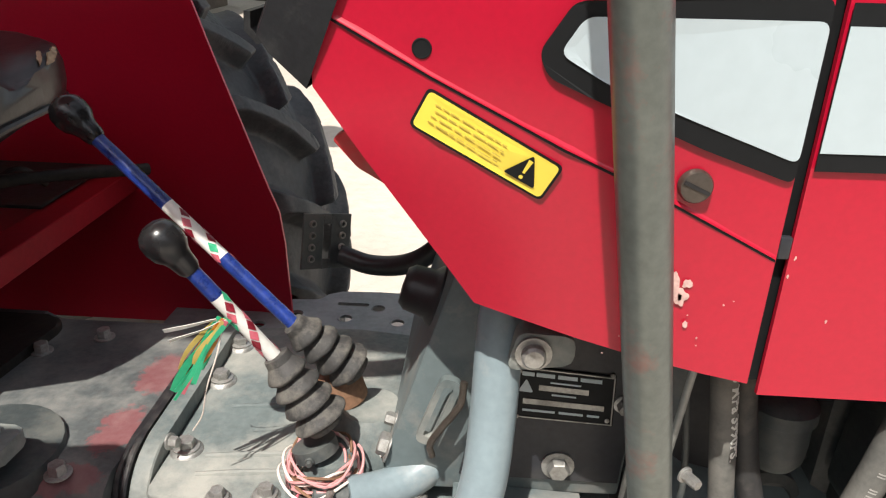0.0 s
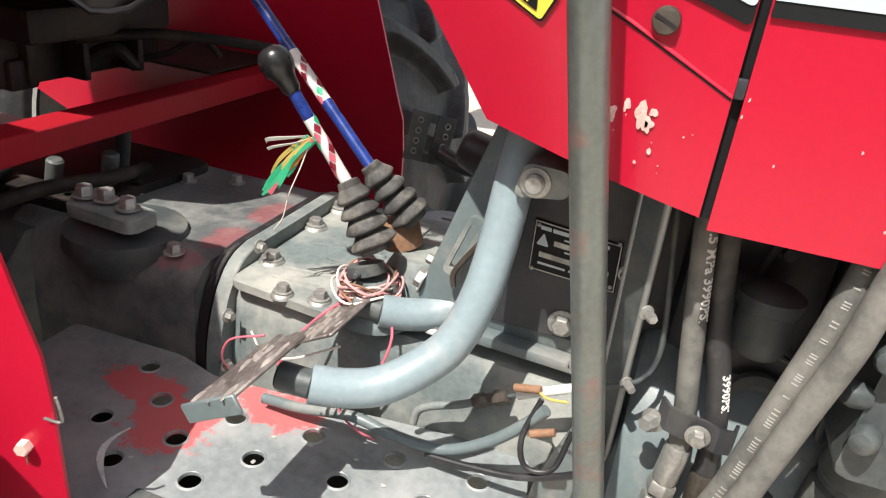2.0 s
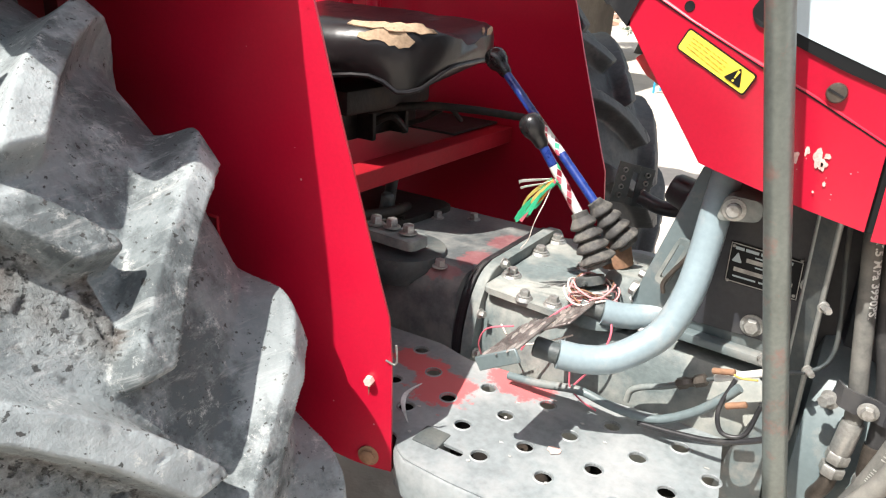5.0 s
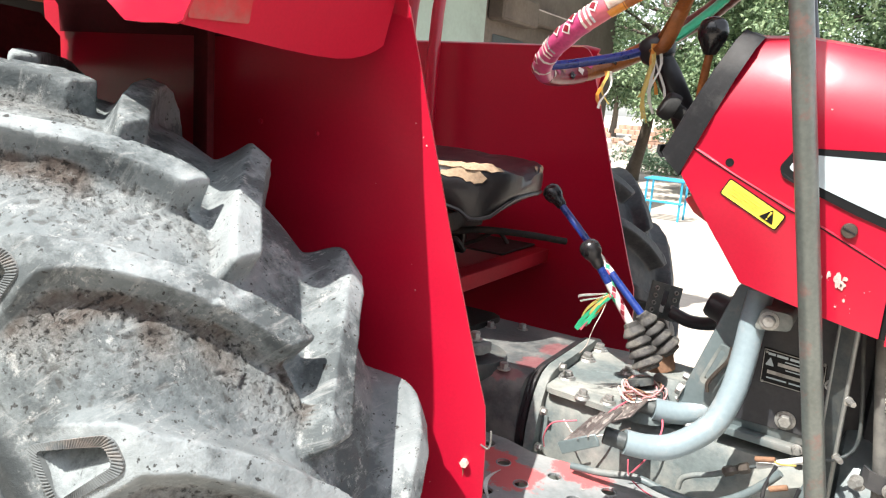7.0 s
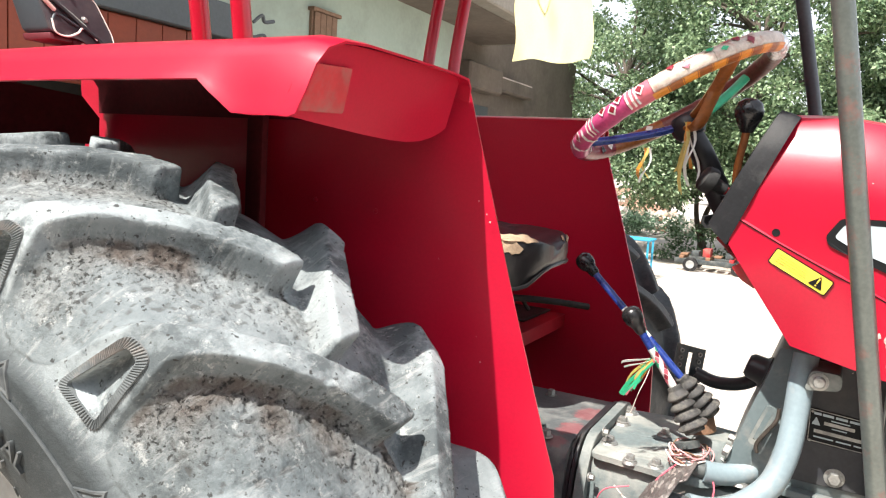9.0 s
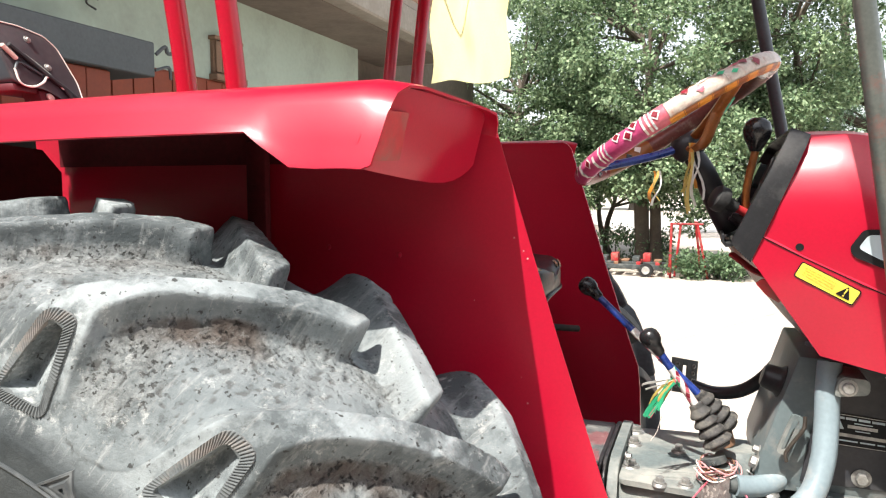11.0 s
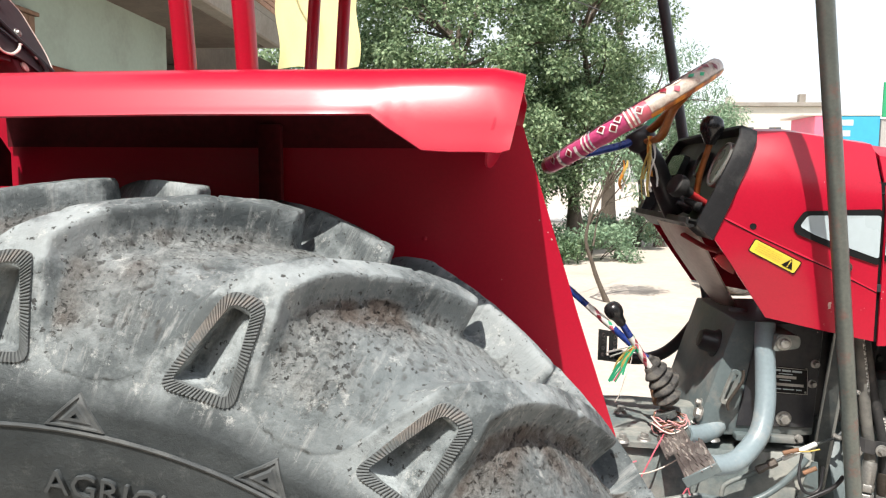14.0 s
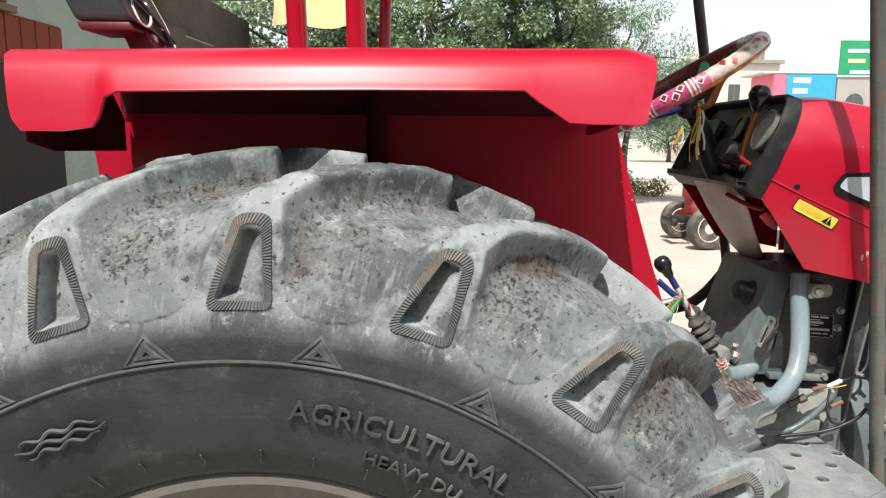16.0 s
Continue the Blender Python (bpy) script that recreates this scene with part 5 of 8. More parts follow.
front_sec = lambda k, t: [(-0.186 * k, 0.68), (-0.190 * k, 0.79), (-0.180 * k, 0.868), (-0.168 * k, 0.886 + t), (-0.10, 0.894 + t), (0.10, 0.894 + t), (0.168 * k, 0.886 + t), (0.18 * k, 0.868), (0.19 * k, 0.79), (0.186 * k, 0.68), (0.1, 0.58), (-0.1, 0.58)]
loft(bm, [[V(x, a, b) for a, b in front_sec(k, t)] for x, k, t in ((0.588, 0.90, 0.0), (0.60, 0.93, 0.004), (0.66, 0.98, 0.004), (0.74, 1.0, 0.004), (0.82, 0.98, 0.0), (0.90, 0.98, -0.002), (1.04, 1.0, -0.004))], close=True, cap=True)
gearbox = part("gearbox", bm, GREY_DUSTY, tractor, "dusty grey gearbox casting")
gearbox.location = (-0.020, 0.005, -0.010)
bm = bmesh.new()
prism(bm, round_poly([(0.592, -0.178), (0.735, -0.192), (0.74, 0.12), (0.592, 0.12)], 0.012, 4), 0.892, 0.902, 'z', 0.002)
part("gearbox_cover", bm, GREY_DUSTY, gearbox, "dust-covered cast top cover")
for y in (-0.145, -0.118, -0.035):
    bm = bmesh.new()
    tube(bm, [V(0.63, y, 0.901), V(0.68, y + 0.006, 0.9025), V(0.725, y + 0.012, 0.901)], 0.0035, 8, 4)
    part("cast_rib", bm, GREY_DUSTY, gearbox)
for x, y, z, r in ((0.602, 0.012, 0.902, 0.0095), (0.608, -0.111, 0.901, 0.0095), (0.664, -0.178, 0.901, 0.0075), (0.708, -0.170, 0.901, 0.008), (0.69, 0.0, 0.902, 0.008), (0.60, 0.09, 0.902, 0.0095), (0.79, -0.06, 0.90, 0.0075), (0.845, -0.155, 0.902, 0.0085)):
    bm = bmesh.new()
    lathe(bm, [(r * 1.9, 0), (r * 1.7, 0.004), (r * 1.3, 0.006)], (x, y, z - 0.001), (x, y, 2), 20)
    bolt(bm, (x, y, z + 0.005), (0.05, 0, 1), r, 0.008)
    part("cover_bolt", bm, STEEL, gearbox)
for x, y, z in ((0.595, -0.192, 0.79), (0.597, -0.19, 0.86), (0.601, -0.13, 0.928)):
    bm = bmesh.new()
    bolt(bm, (x, y, z), (1, -0.2, 0.1), 0.006, 0.008)
    part("flange_bolt", bm, STEEL, gearbox)
# worn red paint on the housing's top edge
rng = random.Random(21)


def smear(poly, z, mt, parent, name="paint_smear", t=0.0006):
    bm = bmesh.new()
    prism(bm, poly, z, z + t, 'z')
    return part(name, bm, mt, parent, smooth=False)


def ragged(cx, cy, w, h, n=22, lo=0.6):
    return [(cx + w * math.cos(2 * math.pi * k / n) * rng.uniform(lo, 1.1), cy + h * math.sin(2 * math.pi * k / n) * rng.uniform(lo, 1.1)) for k in range(n)]


# hydraulic top block with bolts
bm = bmesh.new()
prism(bm, round_poly([(0.362, -0.242), (0.470, -0.248), (0.473, -0.198), (0.360, -0.195)], 0.012, 4), 0.914, 0.931, 'z', 0.004)
blk = part("hydraulic_block", bm, GREY_DUSTY, tractor, "dusty cast hydraulic block with three bolts")
blk.location = (-0.030, 0.066, 0.002)
bm = bmesh.new()
lathe(bm, [(0.075, 0), (0.078, 0.02), (0.06, 0.05), (0.03, 0.06)], (0.42, -0.20, 0.90), (0.42, -0.20, 0.0), 28)
part("block_body", bm, GREY_DARK, blk)
for x, y in ((0.374, -0.218), (0.404, -0.213), (0.443, -0.220)):
    bm = bmesh.new()
    bolt(bm, (x, y, 0.935), (0, 0, 1), 0.0105 if x != 0.415 else 0.013, 0.013)
    part("block_bolt", bm, STEEL, blk)
for x, y in ((0.50, -0.15), (0.29, -0.1), (0.33, -0.02), (0.36, 0.06), (0.42, 0.10), (0.28, 0.05)):
    bm = bmesh.new()
    bolt(bm, (x, y, 0.915), (0, 0, 1), 0.009, 0.011)
    part("housing_bolt", bm, STEEL, rear_case)
bm = bmesh.new()
prism(bm, round_poly([(0.06, -0.13), (0.33, -0.13), (0.36, 0.13), (0.06, 0.13)], 0.03, 4), 0.912, 0.928, 'z', 0.006)
part("lift_cover", bm, OILY, rear_case)
for k, (x, y) in enumerate(((0.24, -0.08), (0.30, -0.04), (0.26, 0.03))):
    bm = bmesh.new()
    rod(bm, (x, y, 0.92), (x + 0.01, y, 0.965 + 0.012 * k), 0.012, 12, 0.003)
    part("lift_fitting", bm, GREY_DARK, rear_case)
for pts in (((0.30, -0.26, 0.84), (0.27, -0.26, 0.92), (0.30, -0.18, 0.955), (0.33, -0.06, 0.95), (0.30, 0.04, 0.93)), ((0.24, -0.30, 0.80), (0.20, -0.28, 0.88), (0.20, -0.2, 0.93), (0.18, -0.1, 0.94))):
    bm = bmesh.new()
    tube(bm, pts, 0.010, 10, 6)
    part("hydraulic_pipe", bm, OILY, rear_case)

# gear levers
def lever(base, top, knob, boot_r, wrap, name, collar=0.033):
    base, top, knob = Vector(base), Vector(top), Vector(knob)
    d = (top - base).normalized()
    L = (top - base).length
    prof = [(boot_r * 0.9, -0.006), (boot_r * 0.95, -0.002)]
    n = 4
    for k in range(n):
        r = lerp(boot_r * 1.36, boot_r * 1.02, k / (n - 1))
        h0, h1 = L * k / n, L * (k + 1) / n
        prof += [(r * 0.66, h0), (r * 0.86, lerp(h0, h1, 0.08)), (r * 0.985, lerp(h0, h1, 0.20)), (r, lerp(h0, h1, 0.30)), (r * 0.96, lerp(h0, h1, 0.42)), (r * 0.84, lerp(h0, h1, 0.62)), (r * 0.70, lerp(h0, h1, 0.84)), (r * 0.64, lerp(h0, h1, 0.96))]
    prof += [(boot_r * 0.66, L), (boot_r * 0.60, L + 0.006), (boot_r * 0.36, L + 0.007)]
    bm = bmesh.new()
    lathe(bm, prof, base, top, 26)
    for v in bm.verts:                 # folds sag a little
        v.co += V(0, 0, -0.0015) * noise.noise(v.co * 60) + V(1, 1, 0) * 0.0012 * noise.noise(v.co * 45 + V(3, 1, 2))
    boot = part(name, bm, BOOT, tractor, "gear lever in a dusty ribbed rubber boot")
    bm = bmesh.new()
    a = top + d * 0.002
    way = (knob - top).normalized()
    ll = (knob - top).length
    n = len(wrap)
    for k, mt in enumerate(wrap):
        bm = bmesh.new()
        p0, p1 = top + way * (ll * k / n), top + way * (ll * (k + 1) / n)
        lathe(bm, [(0.0069, 0.0), (0.0070, (p1 - p0).length)], p0, p1, 14, cap=False)
        part("lever_wrap", bm, mt, boot)
    bm = bmesh.new()
    lathe(bm, [(0.0075, -collar), (0.0098, -collar + 0.004), (0.011, -0.019), (0.0125, -0.014), (0.0165, -0.008), (0.018, 0.001), (0.0172, 0.009), (0.013, 0.0155), (0.007, 0.0185), (0.0, 0.019)], knob, knob + way, 28, cap=False)
    part("knob", bm, KNOB, boot, "glossy black knob")
    return boot, way, top, ll


lv2, way2, top2, ll2 = lever((0.741, -0.141, 0.967), (0.703, -0.138, 1.028), (0.622, -0.158, 1.150), 0.0200, [WHITE_TAPE, WHITE_TAPE, WHITE_TAPE, WHITE_TAPE, BLUE_TAPE, BLUE_TAPE, BLUE_TAPE], "gear_lever")
lv1, way1, top1, ll1 = lever((0.757, -0.076, 0.984), (0.708, -0.090, 1.036), (0.492, -0.037, 1.222), 0.0186, [BLUE_TAPE, BLUE_TAPE, BLUE_TAPE, BLUE_TAPE, WHITE_TAPE, WHITE_TAPE, WHITE_TAPE, BLUE_TAPE, BLUE_TAPE, BLUE_TAPE, BLUE_TAPE, BLUE_TAPE], "gear_lever")


def lever_patch(top, way, s, roll, mt, boot, l=0.007, w=0.55):
    """A diamond of coloured tape on a lever."""
    bm = bmesh.new()
    x = way.orthogonal().normalized()
    y = way.cross(x)
    rows = []
    for i in range(5):
        t = i / 4 * 2 - 1
        row = []
        for j in (-1, 0, 1):
            a = radians(roll) + j * w * (1 - abs(t))
            row.append(top + way * (s + t * l) + (x * math.cos(a) + y * math.sin(a)) * 0.0077)
        rows.append(row)
    loft(bm, rows)
    part("tape_diamond", bm, mt, boot, smooth=False)


for k in range(9):
    lever_patch(top2, way2, 0.012 + 0.0085 * k, 40 * (k % 9), (PINK_TAPE, MAROON, GREEN_TAPE)[k % 3], lv2)
    lever_patch(top2, way2, 0.012 + 0.0085 * k, 160 + 35 * k, (MAROON, PINK_TAPE)[k % 2], lv2)
for k in range(8):
    lever_patch(top1, way1, 0.092 + 0.0085 * k, 45 * k, (MAROON, PINK_TAPE, GREEN_TAPE)[k % 3], lv1)
    lever_patch(top1, way1, 0.092 + 0.0085 * k, 180 + 45 * k, (PINK_TAPE, MAROON)[k % 2], lv1)
lever_patch(top1, way1, ll1 * 0.72, 200, YELLOW_TAPE, lv1, 0.006, 0.8)
tr = top2 + way2 * (ll2 * 0.42) + V(-0.006, -0.008, 0)
tassel(tr, 13, 0.066, [GREEN_TAPE, YELLOW_TAPE, GREEN_TAPE, GREEN_TAPE, ORANGE_TAPE, GREEN_TAPE, PINK_TAPE], lv2, 0.17, V(-0.62, -0.28, -0.66), width=0.0032, curl=0.003)
tassel(tr, 2, 0.055, [WHITE_TAPE], lv2, 0.3, V(-0.95, -0.2, -0.20), width=0.0022)
bm = bmesh.new()
tube(bm, [tr, tr + V(-0.006, -0.008, -0.03), tr + V(-0.018, -0.012, -0.065), tr + V(-0.026, -0.010, -0.095), tr + V(-0.036, -0.012, -0.112)], 0.0007, 6, 6)
part("tassel_cord", bm, CREAM, lv2)
# lever turret, clamp and coiled wires
bm = bmesh.new()
lathe(bm, [(0.024, 0), (0.0235, 0.03), (0.021, 0.034), (0.017, 0.035)], (0.768, -0.074, 0.952), (0.758, -0.075, 0.990), 24)
part("boot_cup", bm, RUST, gearbox, "rusty lever cup")
bm = bmesh.new()
lathe(bm, [(0.05, 0.0), (0.046, 0.012), (0.036, 0.020), (0.028, 0.028), (0.022, 0.046)], (0.768, -0.147, 0.893), (0.760, -0.147, 1.5), 28)
part("lever_turret", bm, GREY_DUSTY, gearbox)
bm = bmesh.new()
lathe(bm, [(0.055, 0.0), (0.05, 0.02), (0.04, 0.045), (0.03, 0.06)], (0.797, -0.086, 0.893), (0.793, -0.086, 1.5), 28)
part("lever_turret", bm, GREY_DUSTY, gearbox)
bm = bmesh.new()
lathe(bm, [(0.0195, 0), (0.0215, 0.001), (0.0215, 0.013), (0.0195, 0.014)], (0.756, -0.151, 0.941), (0.748, -0.147, 0.963), 24)
bolt(bm, (0.753, -0.172, 0.950), (0.1, -1, 0), 0.003, 0.004)
part("boot_clamp", bm, GREY_DARK, gearbox, "steel hose clamp")
rng = random.Random(33)
for k in range(15):
    bm = bmesh.new()
    c = V(0.760 + rng.uniform(-0.006, 0.008), -0.156 + rng.uniform(-0.008, 0.006), 0.921 + 0.0017 * k)
    ra, rb, ph = rng.uniform(0.027, 0.038), rng.uniform(0.029, 0.040), rng.uniform(0, 6)
    n = 30
    path = [c + V(ra * math.cos(ph + 2 * math.pi * i / n * 0.97), rb * math.sin(ph + 2 * math.pi * i / n * 0.97), 0.005 * math.sin(3 * i / n * 6 + k)) for i in range(n + 1)]
    tube(bm, None, 0.0014, 6, path=path)
    part("wire_coil", bm, (WIRE_PINK, CREAM, WIRE_PINK, RUST, WIRE_PINK)[k % 5], gearbox)
for pts, mt in (([(0.735, -0.2, 0.915), (0.72, -0.225, 0.905), (0.70, -0.245, 0.88), (0.68, -0.25, 0.84)], PINK_TAPE), ([(0.79, -0.2, 0.912), (0.80, -0.22, 0.89), (0.79, -0.235, 0.85), (0.76, -0.24, 0.80)], PINK_TAPE), ([(0.80, -0.15, 0.925), (0.815, -0.17, 0.915), (0.80, -0.205, 0.90)], WHITE_TAPE), ([(0.80, -0.12, 0.93), (0.82, -0.10, 0.94), (0.79, -0.07, 0.935)], CREAM)):
    bm = bmesh.new()
    tube(bm, pts, 0.0016, 6, 6)
    part("loose_wire", bm, mt, gearbox).location = (0.010, 0.022, 0.004)

# instrument support: the grey box under the cowl
bm = bmesh.new()
side = [(0.800, 0.90), (0.800, 0.935), (0.862, 1.135), (1.032, 1.135), (1.020, 0.905)]
prism(bm, side, -0.148, 0.13, 'y', 0.003)
support = part("instrument_support", bm, GREY, tractor, "grey sheet metal support under the cowl")
SY = -0.148
# near-black sheet: the cowl's shade on the grey side, put into colour
bm = bmesh.new()
prism(bm, [(0.870, 0.922), (1.018, 0.922), (1.028, 1.132), (0.905, 1.132)], SY - 0.004, SY - 0.001, 'y', 0.001, 1)
part("side_cover", bm, BLACK_PLATE, support, "near-black side sheet for the shade of the cowl", smooth=False)
PLY = SY - 0.0045
bm = bmesh.new()
prism(bm, [(0.9155, 0.9925), (1.005, 0.988), (1.003, 1.041), (0.9145, 1.048)], PLY - 0.0012, PLY, 'y', 0.0003, 1)
plate = part("name_plate", bm, DECAL_BLACK, support, "black aluminium name plate with bare bars", smooth=False)


def on_plate(u0, v0, u1, v1, mt, name):
    """A bar on the plate: u along it and v up it, 0 to 1."""
    def at(u, v):
        return (lerp(lerp(0.9155, 1.005, u), lerp(0.9145, 1.003, u), v), lerp(lerp(0.9925, 0.988, u), lerp(1.048, 1.041, u), v))
    bm = bmesh.new()
    prism(bm, [at(u0, v0), at(u1, v0), at(u1, v1), at(u0, v1)], PLY - 0.0019, PLY - 0.0013)
    part(name, bm, mt, plate, smooth=False)


for b in ((0.01, 0.955, 0.99, 0.975), (0.01, 0.025, 0.99, 0.045), (0.012, 0.03, 0.024, 0.97), (0.976, 0.03, 0.988, 0.97)):
    on_plate(*b, STEEL, "plate_border")
for b in ((0.08, 0.83, 0.20, 0.90), (0.22, 0.83, 0.40, 0.90), (0.43, 0.83, 0.62, 0.90), (0.65, 0.83, 0.86, 0.90), (0.36, 0.73, 0.66, 0.76), (0.38, 0.50, 0.62, 0.53), (0.1, 0.16, 0.42, 0.2), (0.46, 0.16, 0.70, 0.2), (0.74, 0.16, 0.86, 0.2)):
    on_plate(*b, WHITE, "plate_bar")
for b in ((0.25, 0.58, 0.74, 0.68), (0.10, 0.30, 0.90, 0.40)):
    on_plate(*b, STEEL, "plate_field")
bm = bmesh.new()
prism(bm, round_poly([(0.9195, 1.0215), (0.9325, 1.0205), (0.9258, 1.0345)], 0.002, 3), PLY - 0.0019, PLY - 0.0013)
part("plate_emblem", bm, WHITE, plate, smooth=False)
for u, v in ((0.05, 0.06), (0.95, 0.06), (0.05, 0.94), (0.95, 0.94)):
    bm = bmesh.new()
    x, z = lerp(0.915, 1.004, u), lerp(0.991, 1.045, v)
    lathe(bm, [(0.0022, 0), (0.002, 0.001), (0.0, 0.0014)], (x, PLY - 0.0012, z), (x, -1, z), 12, cap=False)
    part("plate_rivet", bm, STEEL, plate)
for p, r in (((0.961, SY - 0.004, 0.940), 0.0105), ((1.016, SY - 0.004, 1.052), 0.006), ((1.012, SY - 0.004, 1.012), 0.006), ((0.985, SY - 0.02, 0.905), 0.006)):
    bm = bmesh.new()
    bolt(bm, p, (0, -1, 0), r, 0.009)
    part("side_bolt", bm, STEEL, support)
bm = bmesh.new()
prism(bm, [(0.865, 0.898), (0.985, 0.894), (0.985, 0.906), (0.865, 0.911)], SY - 0.022, SY, 'y', 0.002)
part("support_ledge", bm, GREY, support)
# cast ear with its large bolt
bm = bmesh.new()
prism(bm, round_poly([(0.903, 1.093), (0.952, 1.100), (0.952, 1.124), (0.910, 1.126)], 0.008, 4), -0.232, SY - 0.002, 'y', 0.002)
ear = part("mounting_ear", bm, GREY_DUSTY, support)
bm = bmesh.new()
lathe(bm, [(0.0135, 0), (0.0135, 0.003), (0.009, 0.0035), (0.009, 0.009), (0.007, 0.011)], (0.922, -0.232, 1.110), (0.922, -1, 1.110), 24)
part("ear_bolt", bm, STEEL, ear)
# rubber cup and bolts on the rear face
rear_n = V(-0.955, 0, 0.296)
cup = V(0.845, -0.085, 1.074)
bm = bmesh.new()
lathe(bm, [(0.030, -0.006), (0.030, 0.004), (0.024, 0.010), (0.022, 0.03), (0.017, 0.036), (0.0, 0.037)], cup, cup + rear_n, 20, cap=False)
part("rubber_cup", bm, BLACK, support, "black rubber pedal stop")
for p, r in ((V(0.808, -0.123, 0.958), 0.0065), (V(0.803, -0.138, 0.940), 0.0115)):
    bm = bmesh.new()
    bolt(bm, p, rear_n, r, 0.009)
    part("rear_bolt", bm, STEEL, support)
bm = bmesh.new()
outer = round_poly([(-0.010, -0.036), (0.009, -0.036), (0.011, 0.036), (-0.008, 0.036)], 0.008, 5)
inner = round_poly([(-0.0045, -0.028), (0.0035, -0.028), (0.0055, 0.028), (-0.0035, 0.028)], 0.0035, 5)
m = Matrix.Translation((0.850, -0.168, 1.006)) @ Matrix.Rotation(radians(18), 4, 'Y')
loft(bm, [[m @ V(a, y, b) for a, b in ring] for ring, y in ((outer, -0.004), (outer, 0.004), (inner, 0.004), (inner, -0.004), (outer, -0.004))], close=True)
bmesh.ops.remove_doubles(bm, verts=bm.verts, dist=1e-6)
link = part("clevis_link", bm, GREY_DUSTY, support, "dirty grey steel clevis link")
bm = bmesh.new()
tube(bm, [m @ V(0.010, -0.006, 0.040), m @ V(0.014, -0.010, 0.020), m @ V(0.008, -0.010, -0.006), m @ V(0.004, -0.008, -0.030), m @ V(0.010, -0.006, -0.044)], 0.0032, 10, 6)
part("link_hook", bm, FASTENER, link, "rusty bent hook")

# brake pedals: two bent tubes with punched pads
def pedal(dy, first, px, py, pz):
    path = [V(0.901, -0.195 + dy, 1.14), V(0.898, -0.205 + dy, 1.098), V(0.896, -0.221 + dy, 1.046), V(0.891, -0.24 + dy, 0.995), V(0.877, -0.261 + dy, 0.951), V(0.855, -0.278 + dy, 0.926), V(0.825, -0.299 + dy, 0.908), V(0.795, -0.316 + dy, 0.905), V(0.767, -0.33 + dy, 0.909)]
    bm = bmesh.new()
    tube(bm, path, 0.0185, 22, 6)
    arm = part("brake_pedal", bm, TUBE_BLUE, tractor, "blue-grey bent tube brake pedal with a punched steel pad")
    bm = bmesh.new()
    e = path[-1]
    rod(bm, e + V(0.004, 0, 0), e + V(-0.03, -0.006, 0.004), 0.0135, 14, 0.002)
    part("pedal_socket", bm, GREY_DARK, arm)
    # pad: a tilted plate with rows of punched, worn burrs and a turned-down grey end
    m = Matrix.Translation((px, py, pz)) @ Matrix.Rotation(radians(-31), 4, 'Y') @ Matrix.Rotation(radians(-4), 4, 'Z')
    bm = bmesh.new()
    box(bm, (-0.027, -0.052, -0.002), (0.027, 0.050, 0.002), 0.0015, 1, m)
    box(bm, (-0.029, -0.052, -0.006), (-0.025, 0.050, 0.002), 0.0012, 1, m)
    pad = part("pedal_pad", bm, PAD_METAL, arm, "worn punched steel pedal pad")
    if first:
        bm = bmesh.new()
        box(bm, (-0.034, -0.0555, -0.015), (0.029, -0.0515, 0.003), 0.0012, 1, m)
        part("pad_skirt", bm, GREY, pad, "grey turned-down end of the pad")
    r = random.Random(3 if first else 4)
    for i in range(5):
        for j in range(7):
            x, y = -0.021 + 0.0105 * i + r.uniform(-0.002, 0.002), -0.044 + 0.0146 * j + (0.006 if i % 2 else 0.0) + r.uniform(-0.002, 0.002)
            l, h, tw = r.uniform(0.009, 0.015), r.uniform(0.0014, 0.0034), r.uniform(-0.35, 0.15)
            rows = []
            for t in (-1, -0.5, 0, 0.5, 1):
                c = V(x + t * l * math.sin(tw), y + t * l * math.cos(tw), 0.0015)
                k = (1 - t * t) ** 0.5 if abs(t) < 1 else 0.05
                rows.append([m @ (c + V(-0.0030 * k - 0.0004, 0, 0)), m @ (c + V(-0.0020, 0, h * k)), m @ (c + V(-0.0004, 0, h * k * 1.15)), m @ (c + V(0.0014 * k + 0.0004, 0, 0))])
            bm = bmesh.new()
            loft(bm, rows)
            part("pad_burr", bm, PAD_WORN if r.random() < 0.4 else PAD_METAL, pad)
    return arm


pedal(0.0, True, 0.730, -0.367, 0.936)
pedal(0.155, False, 0.735, -0.212, 0.910)
# clutch pedal on the far side
bm = bmesh.new()
tube(bm, [V(0.88, 0.15, 1.09), V(0.835, 0.17, 1.02), V(0.79, 0.185, 0.98), V(0.735, 0.202, 0.966), V(0.69, 0.212, 0.975)], 0.014, 14, 6)
clutch = part("clutch_pedal", bm, BLACK, tractor, "black clutch pedal with a slotted perforated pad")
cu, cv = V(-0.05, -0.28, -0.96).normalized(), V(0.66, 0.72, 0.16)
cv = (cv - cu * cv.dot(cu)).normalized()
m = Matrix.Translation((0.671, 0.208, 0.996)) @ Matrix((cu, cv, cu.cross(cv))).transposed().to_4x4()
if (m.to_3x3() @ V(0, 0, 1)).y > 0:
    m = m @ Matrix.Rotation(math.pi, 4, 'Y')
bm = bmesh.new()
for lo, hi in (((-0.038, -0.038, -0.002), (0.038, -0.006, 0.002)), ((-0.038, 0.006, -0.002), (0.038, 0.038, 0.002)), ((-0.038, -0.006, -0.002), (-0.024, 0.006, 0.002)), ((0.024, -0.006, -0.002), (0.038, 0.006, 0.002))):
    box(bm, lo, hi, 0.0006, 1, m)
pad = part("pedal_pad", bm, GREY_DARK, clutch)
